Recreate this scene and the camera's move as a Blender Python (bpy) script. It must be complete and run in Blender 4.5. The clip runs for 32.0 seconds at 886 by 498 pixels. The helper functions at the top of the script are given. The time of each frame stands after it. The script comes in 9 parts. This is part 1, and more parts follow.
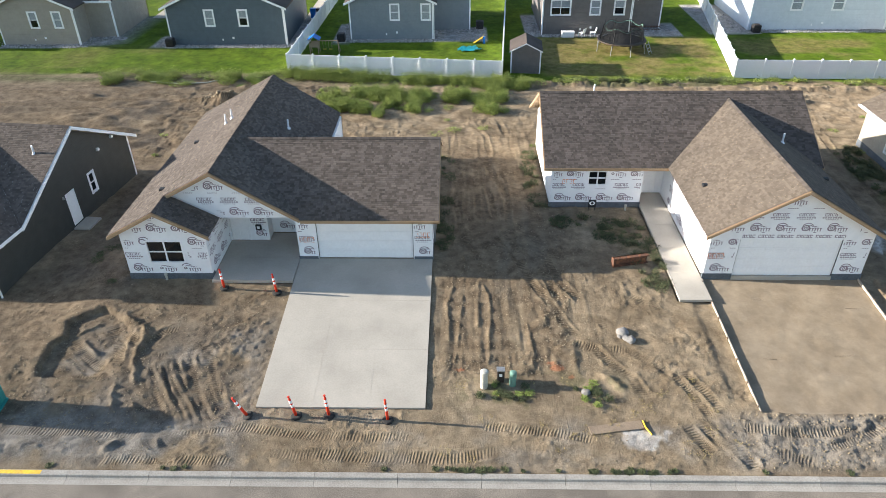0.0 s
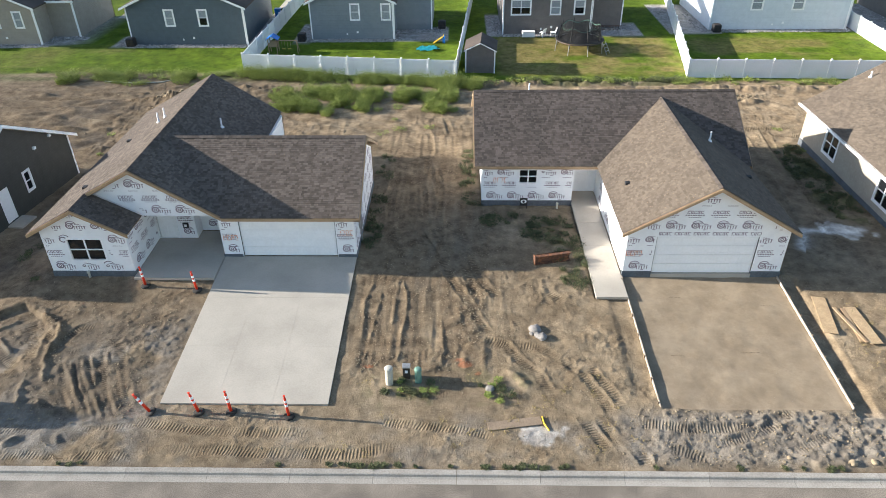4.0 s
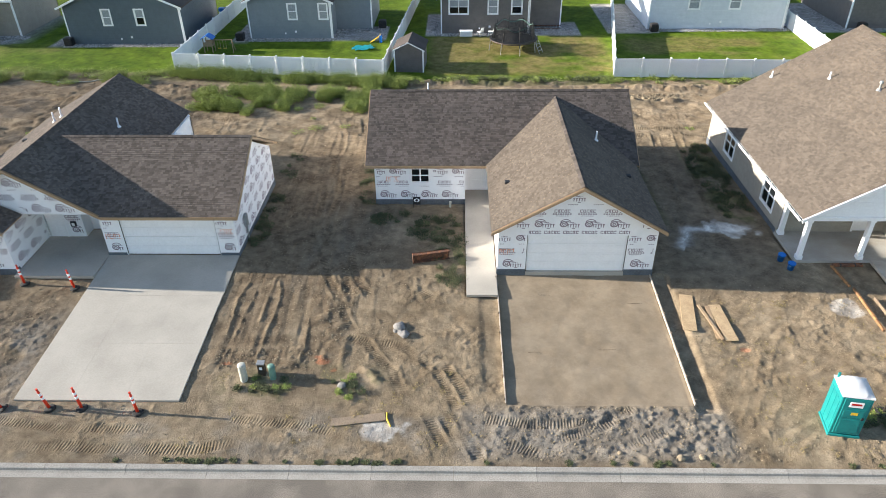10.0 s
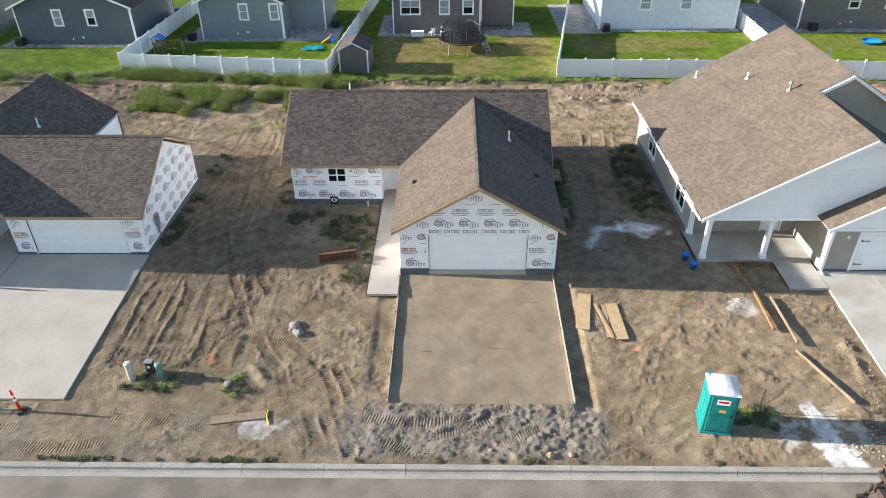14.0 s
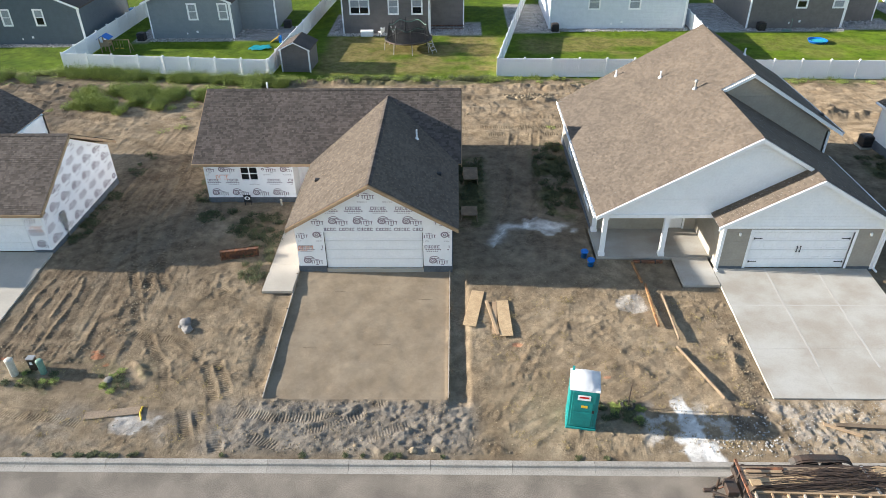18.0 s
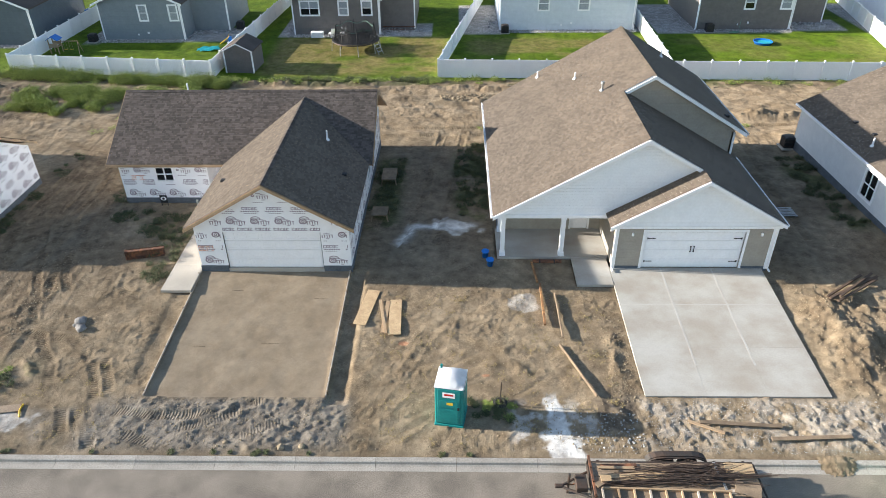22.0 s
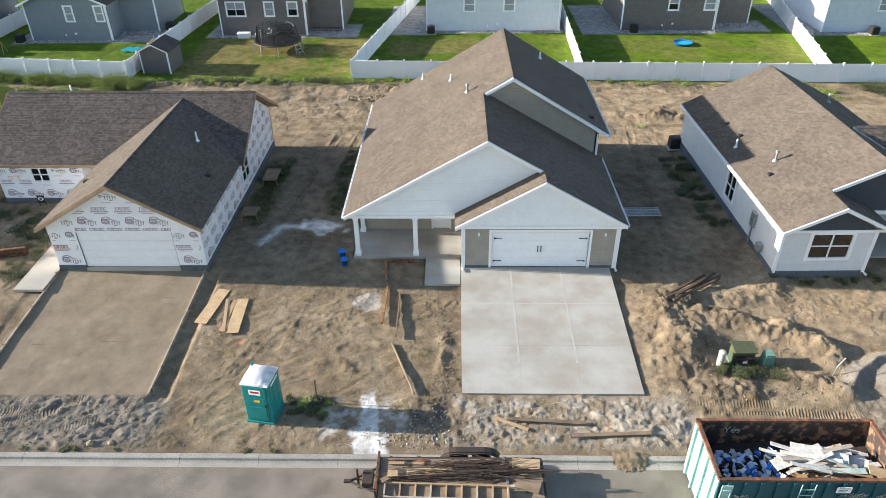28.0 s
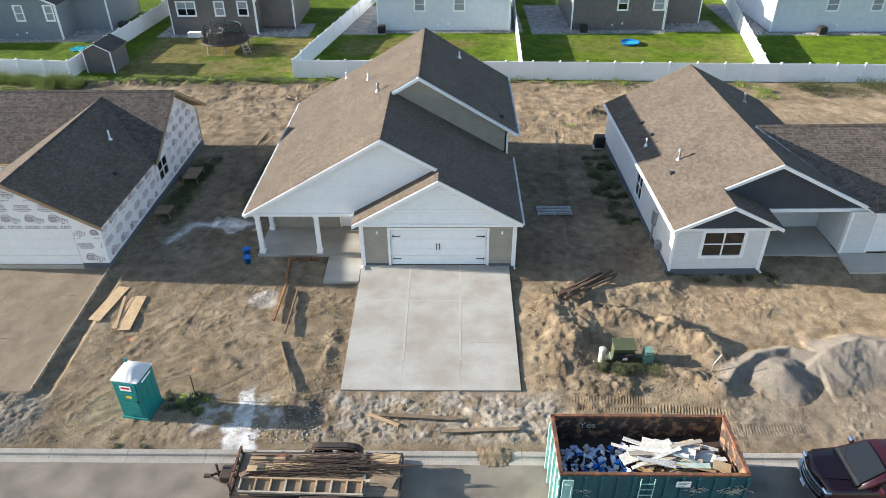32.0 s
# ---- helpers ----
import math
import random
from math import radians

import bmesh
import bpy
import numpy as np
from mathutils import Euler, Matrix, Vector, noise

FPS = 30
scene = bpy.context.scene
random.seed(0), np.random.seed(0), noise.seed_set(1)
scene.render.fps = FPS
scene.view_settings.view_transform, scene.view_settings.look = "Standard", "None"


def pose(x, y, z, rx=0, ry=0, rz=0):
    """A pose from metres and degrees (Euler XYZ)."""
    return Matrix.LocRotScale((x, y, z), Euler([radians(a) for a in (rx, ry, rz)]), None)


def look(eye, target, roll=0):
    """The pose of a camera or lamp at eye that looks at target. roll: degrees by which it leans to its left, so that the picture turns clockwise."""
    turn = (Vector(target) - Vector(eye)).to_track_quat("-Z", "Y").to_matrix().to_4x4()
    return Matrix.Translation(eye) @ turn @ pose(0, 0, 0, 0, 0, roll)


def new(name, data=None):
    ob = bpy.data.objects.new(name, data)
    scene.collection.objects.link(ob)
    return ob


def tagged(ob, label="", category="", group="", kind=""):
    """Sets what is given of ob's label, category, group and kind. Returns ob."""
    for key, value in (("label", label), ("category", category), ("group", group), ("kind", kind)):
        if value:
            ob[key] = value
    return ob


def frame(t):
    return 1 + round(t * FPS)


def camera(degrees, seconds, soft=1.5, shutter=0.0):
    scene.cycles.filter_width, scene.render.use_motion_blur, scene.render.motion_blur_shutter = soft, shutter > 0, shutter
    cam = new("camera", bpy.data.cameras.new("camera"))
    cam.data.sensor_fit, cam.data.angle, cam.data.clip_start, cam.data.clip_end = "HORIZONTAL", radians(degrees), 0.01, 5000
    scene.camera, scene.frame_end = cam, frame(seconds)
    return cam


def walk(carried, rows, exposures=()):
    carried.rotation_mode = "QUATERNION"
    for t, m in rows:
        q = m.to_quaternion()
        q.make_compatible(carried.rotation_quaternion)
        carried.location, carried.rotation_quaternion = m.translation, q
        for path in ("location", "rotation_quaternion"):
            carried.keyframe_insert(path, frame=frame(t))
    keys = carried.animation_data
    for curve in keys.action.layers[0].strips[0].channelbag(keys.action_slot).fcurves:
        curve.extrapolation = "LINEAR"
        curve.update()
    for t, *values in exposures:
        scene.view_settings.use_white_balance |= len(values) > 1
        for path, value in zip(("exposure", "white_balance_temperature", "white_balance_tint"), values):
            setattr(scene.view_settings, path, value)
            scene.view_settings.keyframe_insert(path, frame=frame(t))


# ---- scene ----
cam = camera(65.36, 32.0, 0.55)
PATH = [
    (0, (2.188, -16.462, 19.855), (1.987, -8.087, 14.394), -0.61),
    (1, (3.197, -16.506, 19.787), (2.990, -8.121, 14.342), -0.61),
    (2, (4.188, -16.528, 19.768), (3.981, -8.142, 14.325), -0.62),
    (3, (5.161, -16.559, 19.755), (4.954, -8.175, 14.308), -0.64),
    (3.5, (5.641, -16.576, 19.760), (5.435, -8.194, 14.311), -0.64),
    (5.5, (7.628, -16.646, 19.808), (7.431, -8.270, 14.349), -0.63),
    (6, (8.142, -16.657, 19.820), (7.946, -8.283, 14.358), -0.62),
    (7, (9.160, -16.696, 19.848), (8.965, -8.324, 14.383), -0.63),
    (8, (10.178, -16.736, 19.874), (9.985, -8.366, 14.405), -0.64),
    (9, (11.214, -16.772, 19.886), (11.020, -8.403, 14.415), -0.63),
    (10, (12.263, -16.787, 19.905), (12.069, -8.418, 14.435), -0.62),
    (11, (13.383, -16.787, 19.911), (13.192, -8.418, 14.441), -0.62),
    (12, (14.559, -16.820, 19.915), (14.371, -8.450, 14.446), -0.61),
    (13, (15.785, -16.865, 19.937), (15.600, -8.495, 14.468), -0.59),
    (14, (17.045, -16.894, 19.943), (16.862, -8.525, 14.473), -0.59),
    (14.5, (17.677, -16.908, 19.948), (17.493, -8.539, 14.478), -0.60),
    (16.5, (20.240, -16.956, 19.862), (20.054, -8.583, 14.398), -0.65),
    (17, (20.893, -16.992, 19.863), (20.706, -8.620, 14.398), -0.65),
    (18, (22.211, -17.073, 19.900), (22.022, -8.701, 14.434), -0.65),
    (19, (23.500, -17.132, 19.945), (23.308, -8.762, 14.477), -0.66),
    (20, (24.777, -17.208, 20.000), (24.584, -8.837, 14.533), -0.66),
    (21, (26.046, -17.272, 20.029), (25.855, -8.901, 14.561), -0.65),
    (22, (27.299, -17.339, 20.067), (27.112, -8.966, 14.601), -0.63),
    (23, (28.542, -17.395, 20.124), (28.360, -9.021, 14.661), -0.62),
    (24, (29.791, -17.433, 20.172), (29.614, -9.062, 14.704), -0.62),
    (25, (31.040, -17.480, 20.215), (30.860, -9.112, 14.742), -0.60),
    (25.5, (31.667, -17.506, 20.237), (31.487, -9.140, 14.762), -0.59),
    (27.5, (34.176, -17.595, 20.286), (34.000, -9.229, 14.809), -0.58),
    (28, (34.805, -17.618, 20.302), (34.632, -9.253, 14.825), -0.58),
    (29, (36.072, -17.675, 20.333), (35.902, -9.312, 14.852), -0.57),
    (30, (37.346, -17.727, 20.354), (37.178, -9.366, 14.871), -0.55),
    (31, (38.633, -17.763, 20.342), (38.466, -9.401, 14.860), -0.54),
    (32, (39.908, -17.802, 20.310), (39.741, -9.438, 14.832), -0.53),
]
walk(cam, [(t, look(eye, target, roll)) for t, eye, target, roll in PATH])

# ---- light ----
SUN_UP, SUN_SIDE = radians(17.2), radians(-86.0)
world = bpy.data.worlds.new("sky")
scene.world = world
world.use_nodes = True
wn = world.node_tree.nodes
sky = wn.new("ShaderNodeTexSky")
sky.sky_type, sky.sun_disc, sky.sun_elevation, sky.sun_rotation = "NISHITA", False, SUN_UP, SUN_SIDE
sky.air_density, sky.dust_density, sky.ozone_density = 1.0, 0.7, 1.6
world.node_tree.links.new(sky.outputs[0], wn["Background"].inputs[0])
wn["Background"].inputs[1].default_value = 0.103
sun = new("sun", bpy.data.lights.new("sun", "SUN"))
sun.data.energy, sun.data.angle, sun.data.color = 4.95, radians(0.6), (1.0, 0.94, 0.855)
sun.matrix_world = look((0, 0, 60), (math.cos(SUN_UP) * 0.997, -0.075 * math.cos(SUN_UP), 60 - math.sin(SUN_UP)))
scene.view_settings.exposure = 1.41

# ---- materials ----
MATS = {}


def mat(name, c1, c2=None, big=0.7, small=14.0, rough=0.8, metal=0.0, bump=0.25, depth=0.01, island=0.0, rnd=0.0, lap=0.0, spec=0.3, rust=None, grain=0.5, drawn=1.0):
    """A surface with stains at one scale and grain at another; island and rnd vary alike pieces; lap gives board courses up a wall."""
    if name in MATS:
        return MATS[name]
    m = bpy.data.materials.new(name)
    m.use_nodes = True
    n, l = m.node_tree.nodes, m.node_tree.links
    b = n["Principled BSDF"]
    b.inputs["Roughness"].default_value, b.inputs["Metallic"].default_value = rough, metal
    b.inputs["Specular IOR Level"].default_value = spec
    b.inputs["Diffuse Roughness"].default_value = 0.2 if rough > 0.84 else 0.0
    co = n.new("ShaderNodeTexCoord")
    c2 = c2 or tuple(v * 0.8 for v in c1)

    def tex(scale, detail):
        t = n.new("ShaderNodeTexNoise")
        t.inputs["Scale"].default_value, t.inputs["Detail"].default_value = scale, detail
        l.new(co.outputs["Object"], t.inputs["Vector"])
        return t

    def mixed(fac, a, bb, mode="MIX"):
        x = n.new("ShaderNodeMix")
        x.data_type, x.blend_type = "RGBA", mode
        for sock, v in ((x.inputs[0], fac), (x.inputs[6], a), (x.inputs[7], bb)):
            if isinstance(v, (int, float)):
                sock.default_value = v
            elif isinstance(v, tuple):
                sock.default_value = (*v, 1)
            else:
                l.new(v, sock)
        return x.outputs[2]

    def ramp(src, a, bb, lo=0.0, hi=1.0):
        r = n.new("ShaderNodeMapRange")
        r.inputs[1].default_value, r.inputs[2].default_value, r.inputs[3].default_value, r.inputs[4].default_value = a, bb, lo, hi
        l.new(src, r.inputs[0])
        return r.outputs[0]

    t1, t2 = tex(big, 5), tex(small, 4)
    if drawn != 1.0:
        mp = n.new("ShaderNodeMapping")
        mp.inputs["Scale"].default_value = (1.0, drawn, 1.0)
        l.new(co.outputs["Object"], mp.inputs["Vector"])
        l.new(mp.outputs[0], t1.inputs["Vector"])
    col = mixed(ramp(t1.outputs[0], 0.35, 0.65), c1, c2)
    col = mixed(grain, col, mixed(ramp(t2.outputs[0], 0.3, 0.7), (0.62, 0.62, 0.62), (1.3, 1.3, 1.3)), "MULTIPLY")
    if rust:
        t3 = tex(big * 2.3, 8)
        col = mixed(ramp(t3.outputs[0], 0.5, 0.6), col, rust)
    if island:
        g = n.new("ShaderNodeNewGeometry")
        v = ramp(g.outputs["Random Per Island"], 0, 1, 1 - island, 1 + island)
        cmb = n.new("ShaderNodeCombineColor")
        for k in range(3):
            l.new(v, cmb.inputs[k])
        col = mixed(1.0, col, cmb.outputs[0], "MULTIPLY")
    if rnd:
        g = n.new("ShaderNodeObjectInfo")
        v = ramp(g.outputs["Random"], 0, 1, 1 - rnd, 1 + rnd)
        cmb = n.new("ShaderNodeCombineColor")
        for k in range(3):
            l.new(v, cmb.inputs[k])
        col = mixed(1.0, col, cmb.outputs[0], "MULTIPLY")
    l.new(col, b.inputs["Base Color"])
    bp = n.new("ShaderNodeBump")
    bp.inputs["Strength"].default_value, bp.inputs["Distance"].default_value = bump, depth
    h = t2.outputs[0]
    if lap:
        sx = n.new("ShaderNodeSeparateXYZ")
        l.new(co.outputs["Object"], sx.inputs[0])
        md = n.new("ShaderNodeMath")
        md.operation, md.inputs[1].default_value = "FRACT", 0
        dv = n.new("ShaderNodeMath")
        dv.operation, dv.inputs[1].default_value = "DIVIDE", lap
        l.new(sx.outputs[2], dv.inputs[0])
        l.new(dv.outputs[0], md.inputs[0])
        inv = n.new("ShaderNodeMath")
        inv.operation, inv.inputs[0].default_value = "SUBTRACT", 1.0
        l.new(md.outputs[0], inv.inputs[1])
        h = inv.outputs[0]
        bp.inputs["Strength"].default_value, bp.inputs["Distance"].default_value = 0.8, 0.02
    l.new(h, bp.inputs["Height"])
    l.new(bp.outputs[0], b.inputs["Normal"])
    MATS[name] = m
    return m


def ground_material():
    """Bare soil, with chalk, dark brown and painted shade, gravel and weeds where the ground's own masks say."""
    m = bpy.data.materials.new("soil")
    m.use_nodes = True
    n, l = m.node_tree.nodes, m.node_tree.links
    b = n["Principled BSDF"]
    b.inputs["Roughness"].default_value, b.inputs["Specular IOR Level"].default_value = 0.95, 0.1
    b.inputs["Diffuse Roughness"].default_value = 0.36
    co = n.new("ShaderNodeTexCoord")

    def tex(scale, detail, rough=0.6):
        t = n.new("ShaderNodeTexNoise")
        t.inputs["Scale"].default_value, t.inputs["Detail"].default_value, t.inputs["Roughness"].default_value = scale, detail, rough
        l.new(co.outputs["Object"], t.inputs["Vector"])
        return t.outputs[0]

    def rng(src, a, bb, lo=0.0, hi=1.0):
        r = n.new("ShaderNodeMapRange")
        for k, v in enumerate((a, bb, lo, hi)):
            r.inputs[k + 1].default_value = v
        l.new(src, r.inputs[0])
        return r.outputs[0]

    def mixed(fac, a, bb, mode="MIX"):
        x = n.new("ShaderNodeMix")
        x.data_type, x.blend_type = "RGBA", mode
        for sock, v in ((x.inputs[0], fac), (x.inputs[6], a), (x.inputs[7], bb)):
            if isinstance(v, (int, float)):
                sock.default_value = v
            elif isinstance(v, tuple):
                sock.default_value = (*v, 1)
            else:
                l.new(v, sock)
        return x.outputs[2]

    def mask(name):
        a = n.new("ShaderNodeAttribute")
        a.attribute_name = name
        return a.outputs["Fac"]

    col = mixed(rng(tex(0.35, 6), 0.38, 0.62), TAN, BROWN)
    col = mixed(mask("grey"), col, mixed(rng(tex(1.1, 5), 0.4, 0.6), GREY, GREY2))
    col = mixed(mask("shade_brown"), col, mixed(rng(tex(1.5, 5), 0.4, 0.6), SHADE_BROWN, SHADE_BROWN2))
    col = mixed(mask("rich"), col, mixed(rng(tex(1.8, 6), 0.36, 0.64), (0.235, 0.178, 0.118), (0.145, 0.109, 0.073)))
    col = mixed(mask("sand"), col, mixed(rng(tex(0.8, 5), 0.4, 0.6), SAND, SAND2))
    col = mixed(mask("weed"), col, mixed(rng(tex(5.0, 4), 0.4, 0.6), WEED, WEED2))
    col = mixed(mask("gravel"), col, mixed(rng(tex(26.0, 2), 0.35, 0.65), (0.175, 0.153, 0.127), (0.265, 0.233, 0.194)))
    col = mixed(mask("lawn"), col, mixed(rng(tex(0.5, 6), 0.35, 0.65), LAWN, LAWN2))
    col = mixed(mask("dry"), col, mixed(rng(tex(1.4, 6), 0.42, 0.72), (0.225, 0.182, 0.072), (0.125, 0.125, 0.026)))
    col = mixed(mask("rock"), col, mixed(rng(tex(9.0, 3), 0.35, 0.65), (0.20, 0.19, 0.185), (0.50, 0.48, 0.46)))
    col = mixed(mask("spray"), col, (0.62, 0.17, 0.07))
    col = mixed(mask("chalk"), col, mixed(rng(tex(2.0, 5), 0.35, 0.6), (0.80, 0.80, 0.78), (0.55, 0.53, 0.50)))
    def amount(loose, raked, patch):
        """How strongly the grain shows: less where raked, and patchy elsewhere."""
        x = n.new("ShaderNodeMath")
        x.operation = "MULTIPLY"
        l.new(rng(mask("smooth"), 0, 1, loose, raked), x.inputs[0])
        l.new(rng(patch, 0.42, 0.60, 0.12, 1.0), x.inputs[1])
        return x.outputs[0]

    patches = tex(0.9, 5, 0.6)
    rake = rng(mask("smooth"), 0, 1, 1.0, 0.18)
    col = mixed(rng(mask("smooth"), 0, 1, 0.9, 0.28), col, mixed(rng(tex(1.7, 7, 0.68), 0.36, 0.64), (0.68, 0.655, 0.63), (1.24, 1.23, 1.20)), "MULTIPLY")
    col = mixed(amount(1.0, 0.25, patches), col, mixed(rng(tex(8.0, 8, 0.78), 0.40, 0.60), (0.80, 0.79, 0.78), (1.14, 1.135, 1.13)), "MULTIPLY")
    col = mixed(amount(0.75, 0.15, patches), col, mixed(rng(tex(19.0, 4, 0.7), 0.38, 0.62), (0.76, 0.75, 0.74), (1.18, 1.175, 1.165)), "MULTIPLY")
    peb = n.new("ShaderNodeTexVoronoi")
    peb.inputs["Scale"].default_value = 6.0
    l.new(co.outputs["Object"], peb.inputs["Vector"])
    col = mixed(rng(peb.outputs["Distance"], 0.08, 0.03, 0, 0.5), col, (0.36, 0.33, 0.29))
    clod = n.new("ShaderNodeTexVoronoi")
    clod.inputs["Scale"].default_value = 17.0
    l.new(co.outputs["Object"], clod.inputs["Vector"])
    b0 = n.new("ShaderNodeBump")
    b0.inputs["Distance"].default_value = 0.010
    l.new(rake, b0.inputs["Strength"])
    l.new(rng(clod.outputs["Distance"], 0.5, 0.05, 0, 1), b0.inputs["Height"])
    bp = n.new("ShaderNodeBump")
    bp.inputs["Distance"].default_value = 0.026
    l.new(rake, bp.inputs["Strength"])
    firm = n.new("ShaderNodeMath")  # loose crumbs lie less thick where tyres pressed
    firm.operation = "MULTIPLY"
    l.new(tex(7.5, 7, 0.72), firm.inputs[0])
    l.new(rng(mask("tread"), 0, 1, 1.0, 0.35), firm.inputs[1])
    l.new(firm.outputs[0], bp.inputs["Height"])
    l.new(b0.outputs[0], bp.inputs["Normal"])

    def calc(op, a, bb=None):
        x = n.new("ShaderNodeMath")
        x.operation = op
        for k, v in enumerate((a, bb)):
            if isinstance(v, (int, float)):
                x.inputs[k].default_value = v
            elif v is not None:
                l.new(v, x.inputs[k])
        return x.outputs[0]

    wave = calc("SINE", calc("ADD", calc("MULTIPLY", mask("tread_s"), 2 * math.pi / 0.125), calc("MULTIPLY", mask("tread_d"), 7.0)))
    lug = calc("MULTIPLY", rng(wave, -0.8, 0.8), mask("tread"))
    press = n.new("ShaderNodeMath")
    press.operation, press.inputs[1].default_value = "MULTIPLY", 0.62
    l.new(calc("SUBTRACT", mask("tread"), calc("MULTIPLY", lug, 0.75)), press.inputs[0])
    col = mixed(press.outputs[0], col, mixed(1.0, col, (0.42, 0.40, 0.38), "MULTIPLY"))
    col = mixed(calc("MULTIPLY", lug, 0.55), col, mixed(1.0, col, (1.34, 1.32, 1.28), "MULTIPLY"))  # dry crust on the lugs
    l.new(col, b.inputs["Base Color"])
    bt = n.new("ShaderNodeBump")
    bt.inputs["Strength"].default_value, bt.inputs["Distance"].default_value = 1.0, 0.021
    l.new(lug, bt.inputs["Height"])
    l.new(bp.outputs[0], bt.inputs["Normal"])
    l.new(bt.outputs[0], b.inputs["Normal"])
    return m


TAN, BROWN, GREY, GREY2 = (0.305, 0.241, 0.164), (0.20, 0.153, 0.101), (0.255, 0.233, 0.203), (0.175, 0.159, 0.138)
# first two: dark brown earth, also the colour of shade painted between houses
SHADE_BROWN, SHADE_BROWN2, SAND, SAND2 = (0.115, 0.093, 0.072), (0.165, 0.134, 0.101), (0.335, 0.260, 0.175), (0.265, 0.200, 0.130)
WEED, WEED2, LAWN, LAWN2 = (0.11, 0.12, 0.05), (0.07, 0.085, 0.034), (0.115, 0.175, 0.012), (0.066, 0.115, 0.008)

SOIL = ground_material()
CONC = mat("concrete", (0.47, 0.426, 0.359), (0.387, 0.35, 0.294), 0.5, 14, 0.85, bump=0.03, depth=0.004, grain=0.16)
CONC_STAIN = mat("stained_concrete", (0.427, 0.41, 0.371), (0.336, 0.302, 0.253), 0.6, 16, 0.85, bump=0.03, depth=0.004, grain=0.18, drawn=1.25)
KERB = mat("kerb_concrete", (0.376, 0.348, 0.306), (0.296, 0.271, 0.236), 0.9, 18, 0.9, rnd=0.06)
ROAD = mat("road_surface", (0.255, 0.218, 0.175), (0.165, 0.141, 0.114), 0.9, 24, 0.92, bump=0.5, depth=0.012, grain=0.75)
FOUND = mat("foundation", (0.13, 0.145, 0.16), (0.10, 0.11, 0.125), 2, 15, 0.85)
WRAP = mat("house_wrap", (0.903, 0.903, 0.913), (0.851, 0.856, 0.871), 1.5, 6, 0.55, bump=0.35, depth=0.012, grain=0.08)
PRINT = mat("wrap_print", (0.19, 0.14, 0.175), (0.27, 0.21, 0.245), 3, 9, 0.6)
SPRAY = mat("orange_spray", (0.75, 0.22, 0.07), (0.80, 0.42, 0.25), 4, 12, 0.7)
BARE = mat("bare_wood", (0.42, 0.295, 0.18), (0.34, 0.23, 0.135), 1.5, 25, 0.75, rnd=0.12)
OLDWOOD = mat("weathered_wood", (0.26, 0.19, 0.125), (0.17, 0.125, 0.085), 2, 30, 0.85, rnd=0.15)
DARKWOOD = mat("dark_wet_wood", (0.12, 0.08, 0.055), (0.08, 0.055, 0.04), 2, 30, 0.85, rnd=0.15)
SHING = mat("shingle", (0.135, 0.111, 0.0946), (0.11, 0.091, 0.0774), 0.6, 40, 0.95, bump=0.5, depth=0.004, island=0.3, spec=0.1)
# on the second wrapped house this tan paints in the wing's sunlit tone
SHING_T = mat("tan_shingle", (0.147, 0.119, 0.0934), (0.121, 0.0989, 0.079), 0.6, 40, 0.95, bump=0.5, depth=0.004, island=0.2, spec=0.1)
SHING_G = mat("grey_shingle", (0.119, 0.0984, 0.0864), (0.0949, 0.0803, 0.0709), 0.6, 40, 0.95, bump=0.5, depth=0.004, island=0.3, spec=0.1)
WHITE = mat("white_paint", (0.903, 0.903, 0.903), (0.871, 0.871, 0.871), 2, 9, 0.45, bump=0.05, grain=0.08)
VINYL = mat("white_vinyl", (0.903, 0.903, 0.903), (0.871, 0.871, 0.871), 1.2, 9, 0.4, bump=0.05, rnd=0.02, grain=0.08)
SIDE_W = mat("white_siding", (0.882, 0.892, 0.892), (0.851, 0.861, 0.861), 2, 9, 0.5, lap=0.16, grain=0.08)
SIDE_T = mat("taupe_siding", (0.37, 0.335, 0.28), (0.34, 0.305, 0.255), 2, 9, 0.6, lap=0.16, grain=0.18)
SIDE_G = mat("dark_green_grey_siding", (0.0561, 0.0578, 0.0525), (0.0462, 0.0476, 0.0434), 2, 9, 0.6, lap=0.16, grain=0.18)
SIDE_N = mat("navy_panel", (0.060, 0.070, 0.085), (0.05, 0.06, 0.075), 2, 9, 0.6, grain=0.18)
SIDE_L = mat("light_grey_siding", (0.713, 0.713, 0.707), (0.667, 0.667, 0.667), 2, 9, 0.6, lap=0.16, grain=0.08)
BLUEG = mat("blue_grey_siding", (0.10, 0.13, 0.15), (0.09, 0.115, 0.135), 2, 9, 0.6, lap=0.16, grain=0.18)
MIDG = mat("slate_siding", (0.22, 0.25, 0.27), (0.20, 0.23, 0.25), 2, 9, 0.6, lap=0.16, grain=0.18)
BRNG = mat("brown_grey_siding", (0.165, 0.149, 0.138), (0.143, 0.13, 0.121), 2, 9, 0.6, lap=0.16, grain=0.18)
PALEG = mat("pale_grey_siding", (0.65, 0.689, 0.728), (0.598, 0.637, 0.676), 2, 9, 0.6, lap=0.16, grain=0.08)
BEIGE = mat("beige_siding", (0.351, 0.317, 0.27), (0.317, 0.284, 0.243), 2, 9, 0.6, lap=0.16, grain=0.18)
BLACK = mat("black_plastic", (0.02, 0.02, 0.022), (0.03, 0.03, 0.03), 3, 20, 0.55)
MESHB = mat("black_netting", (0.012, 0.012, 0.013), (0.02, 0.02, 0.02), 3, 60, 0.8)
STEEL = mat("grey_metal", (0.42, 0.42, 0.41), (0.32, 0.32, 0.31), 3, 20, 0.45, metal=0.6)
